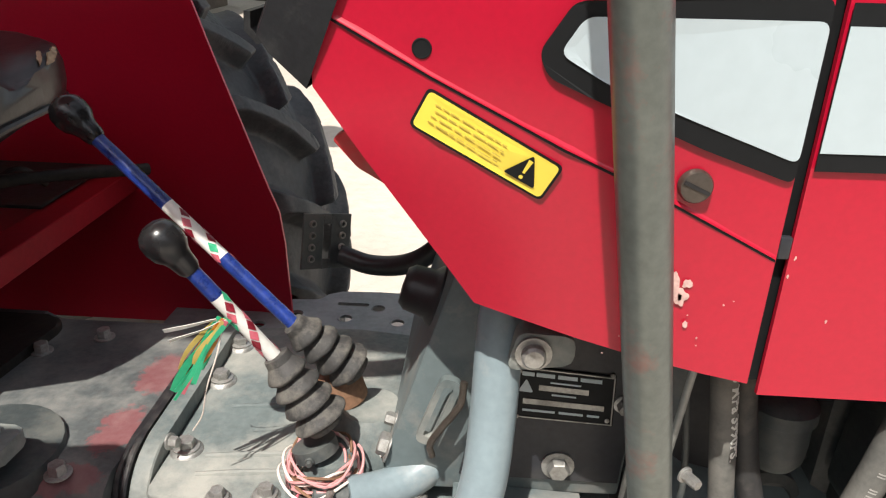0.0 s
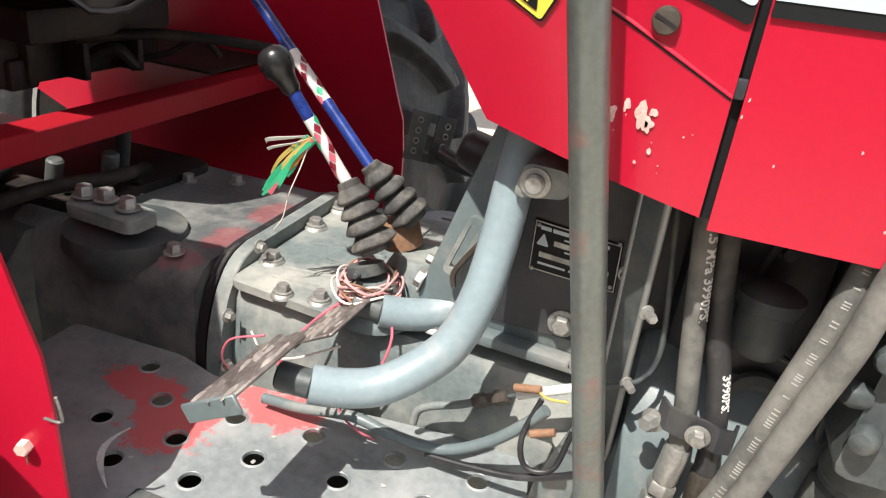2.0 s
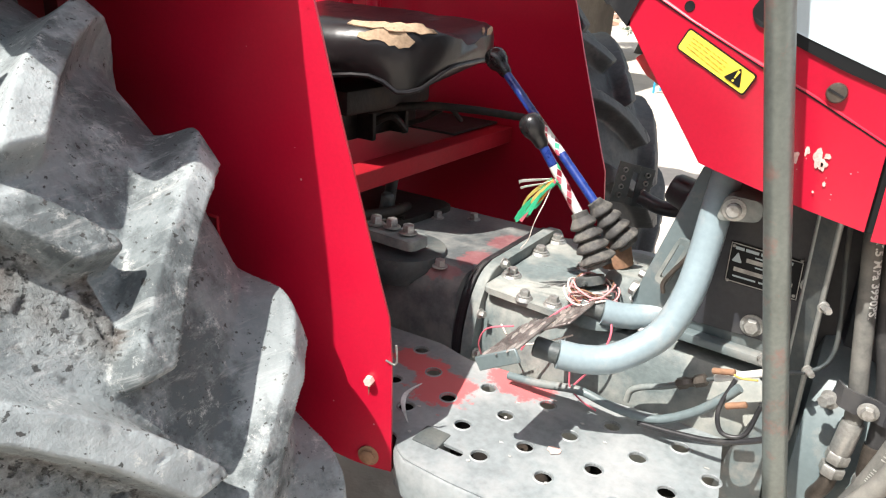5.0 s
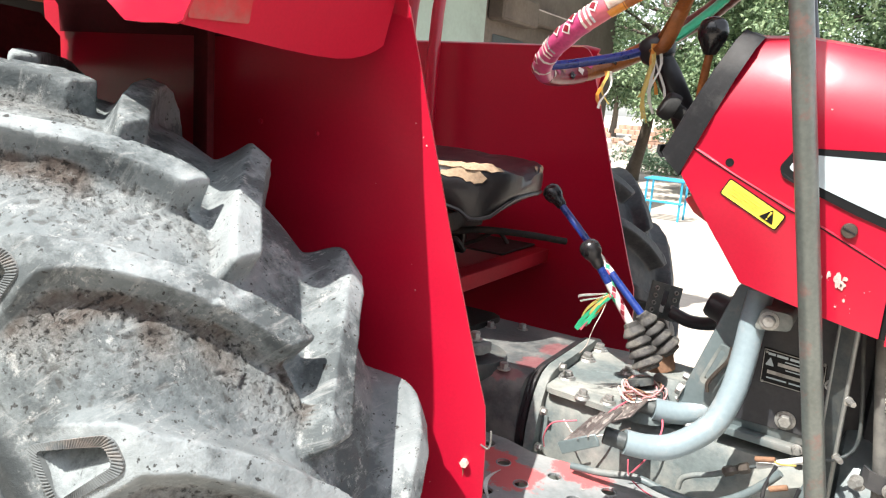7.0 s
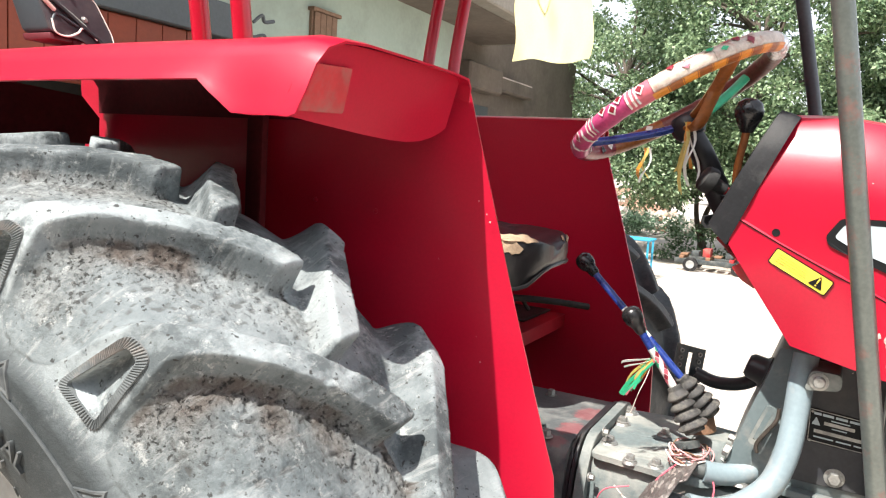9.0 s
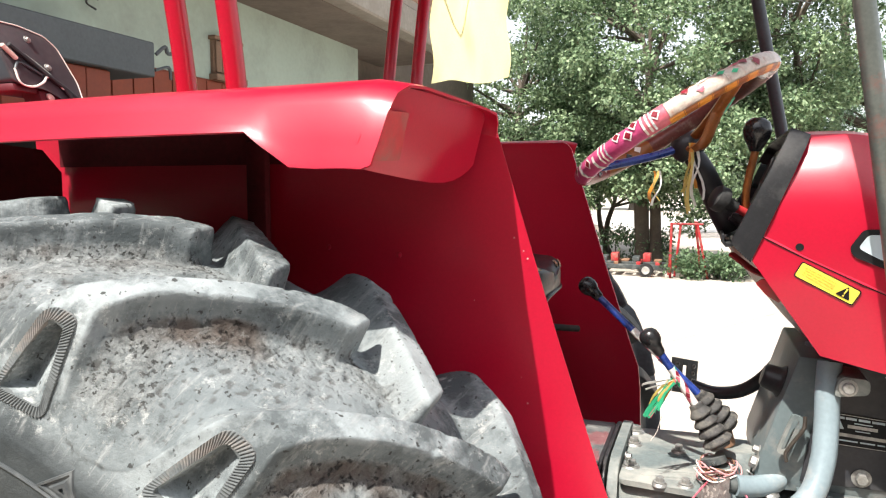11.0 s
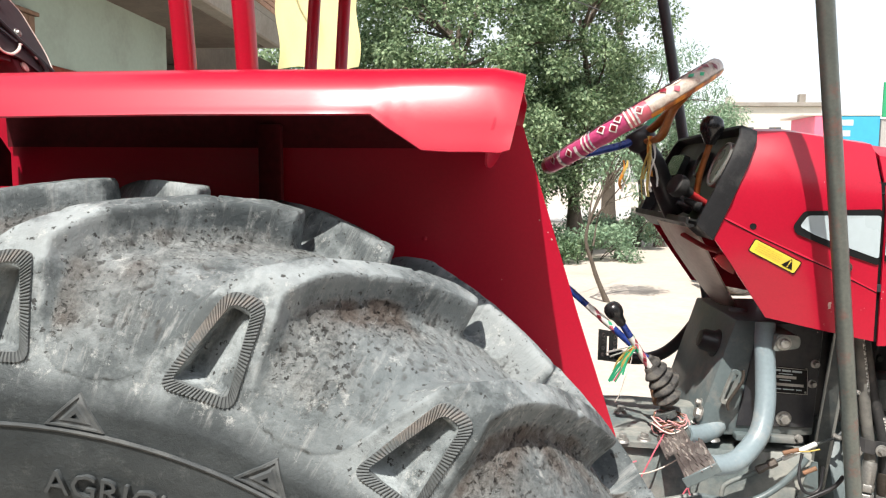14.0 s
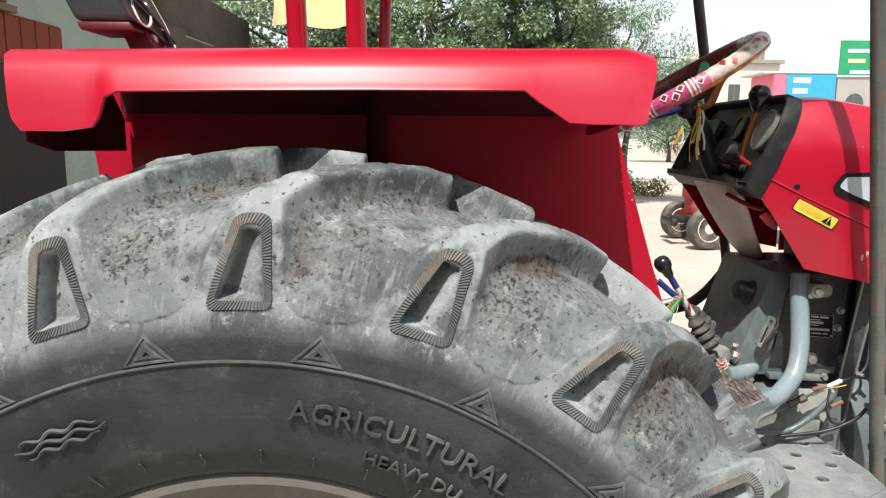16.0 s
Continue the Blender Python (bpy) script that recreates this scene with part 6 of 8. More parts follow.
for y in (-0.024, 0.024):
    for k in range(4):
        bm = bmesh.new()
        p = m @ V(-0.024 + 0.016 * k, y, 0.002)
        n = m.to_3x3() @ V(0, 0, 1)
        lathe(bm, [(0.0055, 0), (0.0045, 0.003), (0.0032, 0.003), (0.0030, 0.0005)], p, p + n, 14, cap=False)
        part("punched_ring", bm, STEEL, pad)

# foot platforms with punched holes
def platform(side):
    s = 1 if side < 0 else -1
    holes = [(0.518, -0.336), (0.555, -0.285), (0.503, -0.241), (0.609, -0.329), (0.572, -0.382), (0.645, -0.274), (0.697, -0.319), (0.659, -0.372), (0.735, -0.262), (0.750, -0.365), (0.789, -0.309), (0.829, -0.255), (0.841, -0.355), (0.880, -0.300), (0.920, -0.247), (0.930, -0.343), (0.795, -0.405), (0.885, -0.400), (0.710, -0.415), (0.97, -0.29)]
    outline = [(0.36, -0.21), (0.52, -0.205), (0.58, -0.222), (0.75, -0.205), (0.935, -0.185), (0.962, -0.19), (0.993, -0.36), (0.99, -0.43), (0.93, -0.468), (0.83, -0.478), (0.70, -0.480), (0.635, -0.476), (0.612, -0.462), (0.60, -0.44), (0.36, -0.42)]
    outline = round_poly(outline, 0.012, 3)
    def z_at(y):
        return 0.770 + 0.03 * (y + 0.28)
    bm = bmesh.new()
    loops = [[(x, y) for x, y in outline]]
    for hx, hy in holes:
        loops.append([(hx + 0.0112 * math.cos(2 * math.pi * k / 18), hy + 0.0112 * math.sin(2 * math.pi * k / 18)) for k in range(18)])
    loops.append(round_poly([(0.635, -0.433), (0.692, -0.433), (0.692, -0.421), (0.635, -0.421)], 0.0058, 4))
    es = []
    for lp in loops:
        vs = [bm.verts.new((x, s * y, z_at(y))) for x, y in lp]
        es += [bm.edges.new((vs[k], vs[(k + 1) % len(vs)])) for k in range(len(vs))]
    bmesh.ops.triangle_fill(bm, edges=es, use_beauty=True, use_dissolve=False)
    bmesh.ops.recalc_face_normals(bm, faces=bm.faces)
    low = bmesh.ops.extrude_face_region(bm, geom=bm.faces[:])['geom']
    bmesh.ops.translate(bm, vec=(0, 0, -0.004), verts=[v for v in low if isinstance(v, bmesh.types.BMVert)])
    bmesh.ops.recalc_face_normals(bm, faces=bm.faces)
    plat = part("foot_platform", bm, PLATE_GREY, tractor, "worn grey steel foot platform with punched holes", smooth=False)
    plat.location = (-0.002, 0.010, 0.008)
    rim = None
    for hx, hy in holes:
        if rim is None:
            bm = bmesh.new()
            lathe(bm, [(0.0142, -0.0005), (0.0132, 0.0007), (0.0120, 0.0010), (0.0112, 0.0004), (0.0111, -0.003)], (0, 0, 0), (0, 0, 1), 22, cap=False)
            o = part("hole_rim", bm, PLATE_GREY, plat)
            rim = o.data
        else:
            o = new("hole_rim", rim)
            o.parent = plat
        o.location = (hx, s * hy, z_at(hy))
    # turned-down outer edge
    edge = [(0.60, -0.44), (0.612, -0.464), (0.635, -0.478), (0.70, -0.482), (0.83, -0.480), (0.93, -0.470), (0.99, -0.432), (0.994, -0.36)]
    bm = bmesh.new()
    loft(bm, [[V(x, s * y, z_at(y) - 0.0005) for x, y in edge], [V(x * 1.0, s * (y - 0.003), z_at(y) - 0.004) for x, y in edge], [V(x + 0.004, s * (y - 0.006), z_at(y) - 0.052) for x, y in edge]])
    thicken(bm, 0.003)
    part("platform_skirt", bm, PLATE_GREY, plat, angle=60)
    # added black sheet that keeps lit ground from showing through the holes
    bm = bmesh.new()
    box(bm, (0.44, min(s * -0.425, s * -0.225), 0.690), (0.95, max(s * -0.425, s * -0.225), 0.698), 0.003)
    part("under_tray", bm, OILY, plat, "black sheet added under the platform to darken its holes")
    return plat


PLATE_GREY = material("worn_grey_plate", (0.182, 0.203, 0.208), 0.40, var=0.3, scale=9, fine=110, bump=0.14, dirt=(0.315, 0.32, 0.318), dirt_amount=0.3, dirt_scale=7, coat=0.05)
PLATE_EDGE = material("rubbed_bare_edge", (0.42, 0.42, 0.40), 0.45, metal=0.3, var=0.3, scale=40, fine=200, bump=0.1)
def old_red(m, spots, color=(0.42, 0.055, 0.065), most=0.85):
    """Patches of an older red coat, rubbed through, round given places (x, y, z, reach)."""
    N, K = m.node_tree.nodes, m.node_tree.links
    b = N["Principled BSDF"]
    tc = [n for n in N if n.type == 'TEX_COORD'][0]
    nz = N.new("ShaderNodeTexNoise")
    nz.inputs["Scale"].default_value, nz.inputs["Detail"].default_value, nz.inputs["Roughness"].default_value = 26, 8, 0.72
    K.new(tc.outputs["Object"], nz.inputs["Vector"])
    for x, y, z, w, d in spots:
        sb, ln, ad, rp, mx = (N.new("ShaderNodeVectorMath"), N.new("ShaderNodeVectorMath"), N.new("ShaderNodeMath"), N.new("ShaderNodeMapRange"), N.new("ShaderNodeMix"))
        mp = N.new("ShaderNodeMapping")
        mp.vector_type = 'TEXTURE'
        mp.inputs["Location"].default_value, mp.inputs["Scale"].default_value = (x, y, z), (w, d, 0.05)
        K.new(tc.outputs["Object"], mp.inputs["Vector"])
        ln.operation = 'LENGTH'
        K.new(mp.outputs[0], ln.inputs[0])
        ad.operation = 'MULTIPLY_ADD'
        K.new(nz.outputs["Fac"], ad.inputs[0])
        ad.inputs[1].default_value = -2.2
        K.new(ln.outputs["Value"], ad.inputs[2])
        rp.inputs["From Min"].default_value, rp.inputs["From Max"].default_value = -0.14, -0.32
        rp.inputs["To Max"].default_value = most
        K.new(ad.outputs[0], rp.inputs["Value"])
        mx.data_type = 'RGBA'
        K.new(rp.outputs[0], mx.inputs["Factor"])
        K.new(b.inputs["Base Color"].links[0].from_socket, mx.inputs["A"])
        mx.inputs["B"].default_value = (*color, 1)
        K.new(mx.outputs["Result"], b.inputs["Base Color"])


old_red(PLATE_GREY, ((0.590, -0.315, 0.77, 0.058, 0.052), (0.680, -0.240, 0.77, 0.060, 0.036), (0.52, -0.27, 0.77, 0.06, 0.03)), (0.52, 0.085, 0.09), 0.85)
old_red(CASE_DARK, ((0.525, -0.08, 0.915, 0.028, 0.05), (0.49, -0.15, 0.91, 0.06, 0.02), (0.53, 0.03, 0.915, 0.03, 0.05)), most=0.3)
plat = platform(-1)
platform(1)
rng = random.Random(5)
smear(ragged(0.785, -0.352, 0.010, 0.009, 12, 0.6), 0.7690, PRIMER, plat, "mud_spot")
for k in range(14):
    cx, cy = rng.uniform(0.55, 0.96), rng.uniform(-0.44, -0.24)
    smear(ragged(cx, cy, 0.004, 0.003, 9, 0.4), 0.7705 + 0.03 * (cy + 0.28), PLATE_EDGE, plat, "bare_spot", 0.0005)
# bent tab at the platform's slot
bm = bmesh.new()
TAB_A, TAB_B = V(0.600, -0.418, 0.772), V(0.590, -0.372, 0.806)
loft(bm, [[TAB_A.lerp(TAB_B, t) + V(-0.016, -0.004, 0.004) * math.sin(math.pi * t) + V(0.85, 0.5, 0.0) * w * (0.0030 * math.sin(math.pi * t) + 0.0006) for w in (-1, 1)] for t in [i / 8 for i in range(9)]])
thicken(bm, 0.002)
part("bent_tab", bm, STEEL, plat, "bent bright steel sliver")
bm = bmesh.new()
prism(bm, [(0.945, 0.60), (0.975, 0.77), (1.005, 0.86), (1.015, 0.86), (1.03, 0.60)], -0.205, -0.200, 'y')
part("platform_stay", bm, GREY, plat, smooth=False)
bm = bmesh.new()
box(bm, (0.62, -0.44, 0.60), (0.66, -0.40, 0.768), 0.004)
part("platform_stay", bm, GREY_DARK, plat)

# flat bars, pipes and cables beside the support
for dx, dy in ((0.0, 0.0), (-0.021, 0.016)):
    bm = bmesh.new()
    rod(bm, (1.031 + dx, -0.262 + dy, 1.165), (1.037 + dx, -0.168 + dy, 0.80), 0.0032, 10)
    part("control_rod", bm, ROD_GREY, support, "pale grey thin control rod")
bm = bmesh.new()
loft(bm, [[V(1.031 + dx, -0.262 + dy + 0.001, 1.165) for dx, dy in ((0.0, 0.0), (-0.021, 0.016))], [V(1.037 + dx, -0.168 + dy + 0.001, 0.80) for dx, dy in ((0.0, 0.0), (-0.021, 0.016))]])
thicken(bm, 0.003)
part("control_bar", bm, GREY_DARK, support, "dark flat control bar")
for z, y in ((1.03, -0.255), (0.925, -0.2)):
    bm = bmesh.new()
    bolt(bm, (1.036, y - 0.004, z), (0.6, -1, 0), 0.0045, 0.012)
    part("rod_nut", bm, STEEL, support)
PIPES = (("brake_pipe", [(0.83, -0.205, 0.80), (0.834, -0.205, 0.818), (0.85, -0.205, 0.830), (0.88, -0.205, 0.843), (0.918, -0.21, 0.868)], 0.0045, GREY_DUSTY),
         ("brake_pipe", [(0.918, -0.21, 0.868), (0.94, -0.21, 0.880), (0.99, -0.21, 0.906), (1.04, -0.205, 0.925), (1.058, -0.2, 0.95), (1.056, -0.2, 1.0), (1.044, -0.2, 1.08), (1.036, -0.19, 1.15)], 0.0028, GREY_DARK),
         ("wire_sheath", [(0.66, -0.235, 0.792), (0.71, -0.24, 0.800), (0.771, -0.242, 0.813), (0.81, -0.242, 0.808), (0.848, -0.242, 0.806), (0.885, -0.242, 0.812), (0.925, -0.24, 0.838), (0.955, -0.24, 0.870), (0.972, -0.24, 0.893)], 0.0062, GREY),
         ("cable", [(0.86, -0.245, 0.798), (0.91, -0.25, 0.806), (0.96, -0.255, 0.818), (1.01, -0.26, 0.845), (1.03, -0.262, 0.87)], 0.004, BLACK),
         ("wire", [(0.965, -0.235, 0.90), (0.955, -0.25, 0.86), (0.965, -0.258, 0.835), (0.99, -0.255, 0.84), (1.0, -0.245, 0.88)], 0.003, BLACK),
         ("wire", [(0.955, -0.22, 0.900), (0.97, -0.24, 0.906), (0.99, -0.25, 0.915)], 0.0014, YELLOW_TAPE),
         ("wire", [(0.63, -0.215, 0.86), (0.66, -0.235, 0.85), (0.70, -0.24, 0.862), (0.75, -0.235, 0.89)], 0.0013, CREAM),
         ("wire", [(0.60, -0.215, 0.80), (0.605, -0.235, 0.83), (0.62, -0.24, 0.86), (0.66, -0.235, 0.875)], 0.0013, PINK_TAPE),
         ("wire", [(0.80, -0.24, 0.79), (0.78, -0.245, 0.80), (0.76, -0.245, 0.815), (0.755, -0.243, 0.84)], 0.0013, PINK_TAPE))
for nm, pts, r, mt in PIPES:
    bm = bmesh.new()
    tube(bm, pts, r, 10, 6)
    part(nm, bm, mt, support)
bm = bmesh.new()
lathe(bm, [(0.006, 0), (0.008, 0.002), (0.008, 0.014), (0.0065, 0.016), (0.0065, 0.024), (0.0085, 0.026), (0.0085, 0.04), (0.006, 0.042)], (0.893, -0.208, 0.853), (0.94, -0.21, 0.880), 6)
part("pipe_union", bm, FASTENER, support, "dark bronze pipe union")
bm = bmesh.new()
rod(bm, (0.938, -0.212, 0.880), (1.0, -0.212, 0.912), 0.005, 12, 0.001)
part("wire_sleeve", bm, WHITE_TAPE, support)
for p, q in (((0.935, -0.222, 0.895), (0.962, -0.228, 0.905)), ((0.962, -0.25, 0.868), (0.985, -0.252, 0.880))):
    bm = bmesh.new()
    rod(bm, p, q, 0.0042, 10, 0.001)
    part("wire_connector", bm, RUST, support)

# engine bay: clutch housing, dark block, hoses, pump
bm = bmesh.new()
rows = []
for x, k in ((1.035, 0.86), (1.045, 1.0), (1.075, 1.04), (1.12, 1.0), (1.30, 0.98)):
    rows.append([V(x, 0.225 * k * math.cos(a) * 0.92, 0.735 + 0.225 * k * math.sin(a)) for a in [2 * math.pi * i / 40 for i in range(40)]])
loft(bm, rows, close=True, cap=True)
part("clutch_housing", bm, GREY, tractor, "grey rounded clutch housing casting")
bm = bmesh.new()
box(bm, (1.20, -0.13, 0.50), (1.80, 0.13, 1.10), 0.02)
block = part("engine_block", bm, GREY_DARK, tractor, "dark oily engine block")
bm = bmesh.new()
box(bm, (1.062, -0.12, 0.90), (1.20, 0.12, 1.21), 0.02)
part("engine_back", bm, BLACK_PLATE, block)
# dark box added to block the bright background behind the support
bm = bmesh.new()
box(bm, (1.005, -0.10, 0.82), (1.066, 0.12, 1.20), 0.006)
part("bulkhead_edge", bm, BLACK_PLATE, block)
for x in np.linspace(1.22, 1.55, 6):
    bm = bmesh.new()
    box(bm, (x, -0.15, 0.6), (x + 0.012, -0.125, 1.02), 0.004)
    part("block_rib", bm, GREY_DARK, block)
bm = bmesh.new()
lathe(bm, [(0.010, -0.004), (0.020, 0.0), (0.025, 0.008), (0.0265, 0.022), (0.0265, 0.046), (0.0295, 0.048), (0.0295, 0.060), (0.022, 0.066), (0.012, 0.070)], (1.142, -0.165, 0.972), (1.140, -0.16, 1.1), 28)
part("fuel_filter", bm, GREY_DARK, block, "dark blue-grey filter bowl")
bm = bmesh.new()
rings = [[V(1.133 + a, -0.121 + d, 0.972 + b) for a, b in round_poly([(-k, -k), (k, -k), (k, k), (-k, k)], 0.003, 3)] for k, d in ((0.015, 0.0), (0.015, -0.006), (0.009, -0.006), (0.008, 0.004))]
loft(bm, rings, close=True)
bm.faces.new([bm.verts.new(v) for v in rings[-1]])
part("square_port", bm, GREY_DARK, block, "square port in the engine block")
for z, r in ((0.90, 0.03),):
    bm = bmesh.new()
    lathe(bm, [(r, 0), (r, 0.01), (r * 0.7, 0.014), (r * 0.6, 0.006), (0, 0.005)], (1.165, -0.122, z), (1.165, -1, z), 24, cap=False)
    part("core_plug", bm, GREY_DARK, block)
for p in ((1.13, -0.121, 0.99), (1.15, -0.121, 1.06), (1.19, -0.121, 1.08), (1.105, -0.121, 1.03)):
    bm = bmesh.new()
    bolt(bm, p, (0, -1, 0), 0.007, 0.008)
    part("block_bolt", bm, GREY_DARK, block)


def hose(pts, r, name="hydraulic_hose", mt=HOSE, label="dusty black rubber hydraulic hose"):
    bm = bmesh.new()
    tube(bm, pts, r, 16, 8)
    return part(name, bm, mt, tractor, label)


hA_pts = [(1.058, -0.205, 1.17), (1.066, -0.214, 1.10), (1.074, -0.216, 1.045), (1.084, -0.216, 0.977), (1.093, -0.217, 0.918), (1.097, -0.219, 0.880)]
hA = hose(hA_pts, 0.0102, mt=HOSE_PALE)
hB_pts = [(1.080, -0.19, 1.15), (1.088, -0.20, 1.08), (1.100, -0.208, 1.008), (1.114, -0.212, 0.955), (1.122, -0.215, 0.910), (1.125, -0.216, 0.862)]
hB = hose(hB_pts, 0.0105)
hC = hose([(1.182, -0.262, 1.15), (1.176, -0.262, 1.10), (1.168, -0.262, 1.05), (1.159, -0.262, 1.002), (1.149, -0.260, 0.945), (1.138, -0.257, 0.885), (1.122, -0.25, 0.82), (1.10, -0.24, 0.75)], 0.0112, mt=HOSE_PALE, label="pale dusty rubber hydraulic hose")
hose([(1.194, -0.285, 1.15), (1.187, -0.285, 1.10), (1.182, -0.284, 1.055), (1.171, -0.283, 1.003), (1.159, -0.282, 0.945), (1.144, -0.28, 0.878), (1.122, -0.275, 0.82), (1.09, -0.265, 0.76)], 0.0112, mt=HOSE_PALE, label="pale dusty rubber hydraulic hose")


def hose_words(body, path_pts, r, size, start, parent, roll=-1.0):
    """Words that run down along a hose, on the side that faces out."""
    P = smooth_path(path_pts, 24)
    d = [0.0]
    for a, b in zip(P, P[1:]):
        d.append(d[-1] + (b - a).length)
    def at(s):
        i = max(k for k in range(len(d)) if d[k] <= s) if s > 0 else 0
        i = min(i, len(P) - 2)
        t = (s - d[i]) / max(d[i + 1] - d[i], 1e-9)
        return P[i].lerp(P[i + 1], t), (P[i + 1] - P[i]).normalized()
    def m(p):
        c, w = at(start + p.x)
        out = V(0.28, -0.95, 0.15)
        out = (out - w * out.dot(w)).normalized()
        side = w.cross(out)
        ang = p.y / r
        return c + (out * math.cos(ang) - side * math.sin(ang)) * (r + 0.0003 + p.z)
    return letters(body, size, 0.0001, parent, WHITE_TAPE, m, "hose_lettering", "white printed letters", 0.00035)


hose_words('1/2" WP 27.5 MPa 3990PSI', hA_pts, 0.0102, 0.0132, 0.085, hA)
hose_words('3990PSI', hB_pts, 0.0105, 0.0115, 0.205, hB)
for path, seed in (([(1.182, -0.262, 1.15), (1.176, -0.262, 1.10), (1.168, -0.262, 1.05), (1.159, -0.262, 1.002), (1.149, -0.260, 0.945), (1.138, -0.257, 0.885), (1.122, -0.25, 0.82)], 3),):
    P = smooth_path(path, 40)
    r = random.Random(seed)
    k = 30
    while k < len(P) - 12:
        l = 1
        bm = bmesh.new()
        rows = []
        for p, q in zip(P[k:k + l + 1], P[k + 1:k + l + 2]):
            w = (q - p).normalized()
            o = V(-0.25, -1, 0.25)
            o = (o - w * o.dot(w)).normalized()
            sd = w.cross(o)
            rows.append([p + (o * math.cos(a) + sd * math.sin(a)) * 0.0116 for a in (-0.24, -0.08, 0.08, 0.24)])
        loft(bm, rows)
        part("hose_print_bar", bm, HOSE_PRINT, hC, "pale printed bar", smooth=False)
        k += l + r.choice((1, 1, 1, 2, 9))
# hose ends and clamp
def fitting(p, d, k, mt):
    p, d = Vector(p), Vector(d).normalized()
    bm = bmesh.new()
    lathe(bm, [(0.0115, 0), (0.0125, 0.003), (0.0125, 0.040), (0.0115, 0.044)], p, p + d, 22)
    f = part("hose_ferrule", bm, mt, tractor, "crimped steel hose end")
    q = p + d * 0.044
    bm = bmesh.new()
    lathe(bm, [(0.0125, 0), (0.014, 0.002), (0.014, 0.013), (0.0125, 0.015)], q, q + d, 6)
    part("hose_nut", bm, STEEL, f)
    bm = bmesh.new()
    lathe(bm, [(0.013, 0), (0.0145, 0.002), (0.0145, 0.013), (0.013, 0.015)], q + d * 0.019, q + d * 0.04, 6)
    part("hose_nut", bm, STEEL, f)
    bm = bmesh.new()
    tube(bm, [q + d * 0.03, q + d * 0.05, q + d * 0.062 + V(-0.006, 0.008, -0.01), q + d * 0.07 + V(-0.012, 0.03, -0.03)], 0.0095, 12, 6)
    part("elbow", bm, FASTENER, f)


fitting((1.097, -0.219, 0.885), (-0.10, -0.02, -1), 0, STEEL)
fitting((1.125, -0.217, 0.862), (0.03, -0.02, -1), 1, FASTENER)
bm = bmesh.new()
prof = [(1.070, -0.222), (1.078, -0.234), (1.094, -0.236), (1.102, -0.232), (1.112, -0.232), (1.124, -0.235), (1.138, -0.228), (1.142, -0.214)]
loft(bm, [[V(x, y, z + 0.012 - (x - 1.07) * 0.18) for x, y in prof] for z in (0.895, 0.921)])
thicken(bm, 0.003)
clamp = part("hose_clamp", bm, BLACK_PLATE, tractor, "black bent steel clamp round two hoses")
bm = bmesh.new()
bolt(bm, (1.107, -0.236, 0.911), (0, -1, 0), 0.0078, 0.008)
part("clamp_bolt", bm, STEEL, clamp)
bm = bmesh.new()
bolt(bm, (1.068, -0.222, 0.905), (-0.6, -1, 0), 0.008, 0.012)
part("clamp_bolt", bm, STEEL, clamp)
# injection pump at the hood's foot
bm = bmesh.new()
prism(bm, round_poly([(1.208, 0.93), (1.30, 0.93), (1.31, 1.06), (1.24, 1.075), (1.215, 1.05)], 0.012, 4), -0.262, -0.14, 'y', 0.006)
pump = part("injection_pump", bm, GREY_DARK, tractor, "dark grey oily injection pump")
for p, d in (((1.215, -0.262, 1.045), (-0.3, -1, 0.2)), ((1.212, -0.255, 1.005), (-1, -0.3, 0.1)), ((1.222, -0.262, 0.975), (-0.5, -1, 0)), ((1.25, -0.262, 1.05), (0, -1, 0))):
    bm = bmesh.new()
    lathe(bm, [(0.011, 0), (0.0115, 0.002), (0.0115, 0.012), (0.009, 0.018), (0.004, 0.02)], p, Vector(p) + Vector(d), 12)
    part("pump_union", bm, GREY_DARK, pump)
bm = bmesh.new()
lathe(bm, [(0.030, 0), (0.034, 0.004), (0.034, 0.05), (0.030, 0.054), (0.030, 0.06), (0.034, 0.064), (0.034, 0.14), (0.02, 0.145)], (1.262, -0.185, 0.93), (1.24, -0.19, 0.78), 26)
part("filter_bowl", bm, GREY_DARK, pump)
bm = bmesh.new()
lathe(bm, [(0.019, 0), (0.0205, 0.004), (0.0205, 0.012), (0.015, 0.018), (0.006, 0.020), (0, 0.02)], (1.165, -0.245, 0.862), (1.16, -0.30, 0.90), 22, cap=False)
part("breather_cap", bm, BLACK, pump, "black rimmed breather cap")
for pts in (((1.22, -0.25, 1.05), (1.20, -0.26, 1.09), (1.19, -0.22, 1.12), (1.25, -0.18, 1.16)), ((1.145, -0.13, 1.10), (1.13, -0.14, 1.03), (1.15, -0.135, 0.97), (1.19, -0.13, 0.95))):
    bm = bmesh.new()
    tube(bm, pts, 0.0035, 8, 6)
    part("fuel_pipe", bm, GREY_DARK, pump)

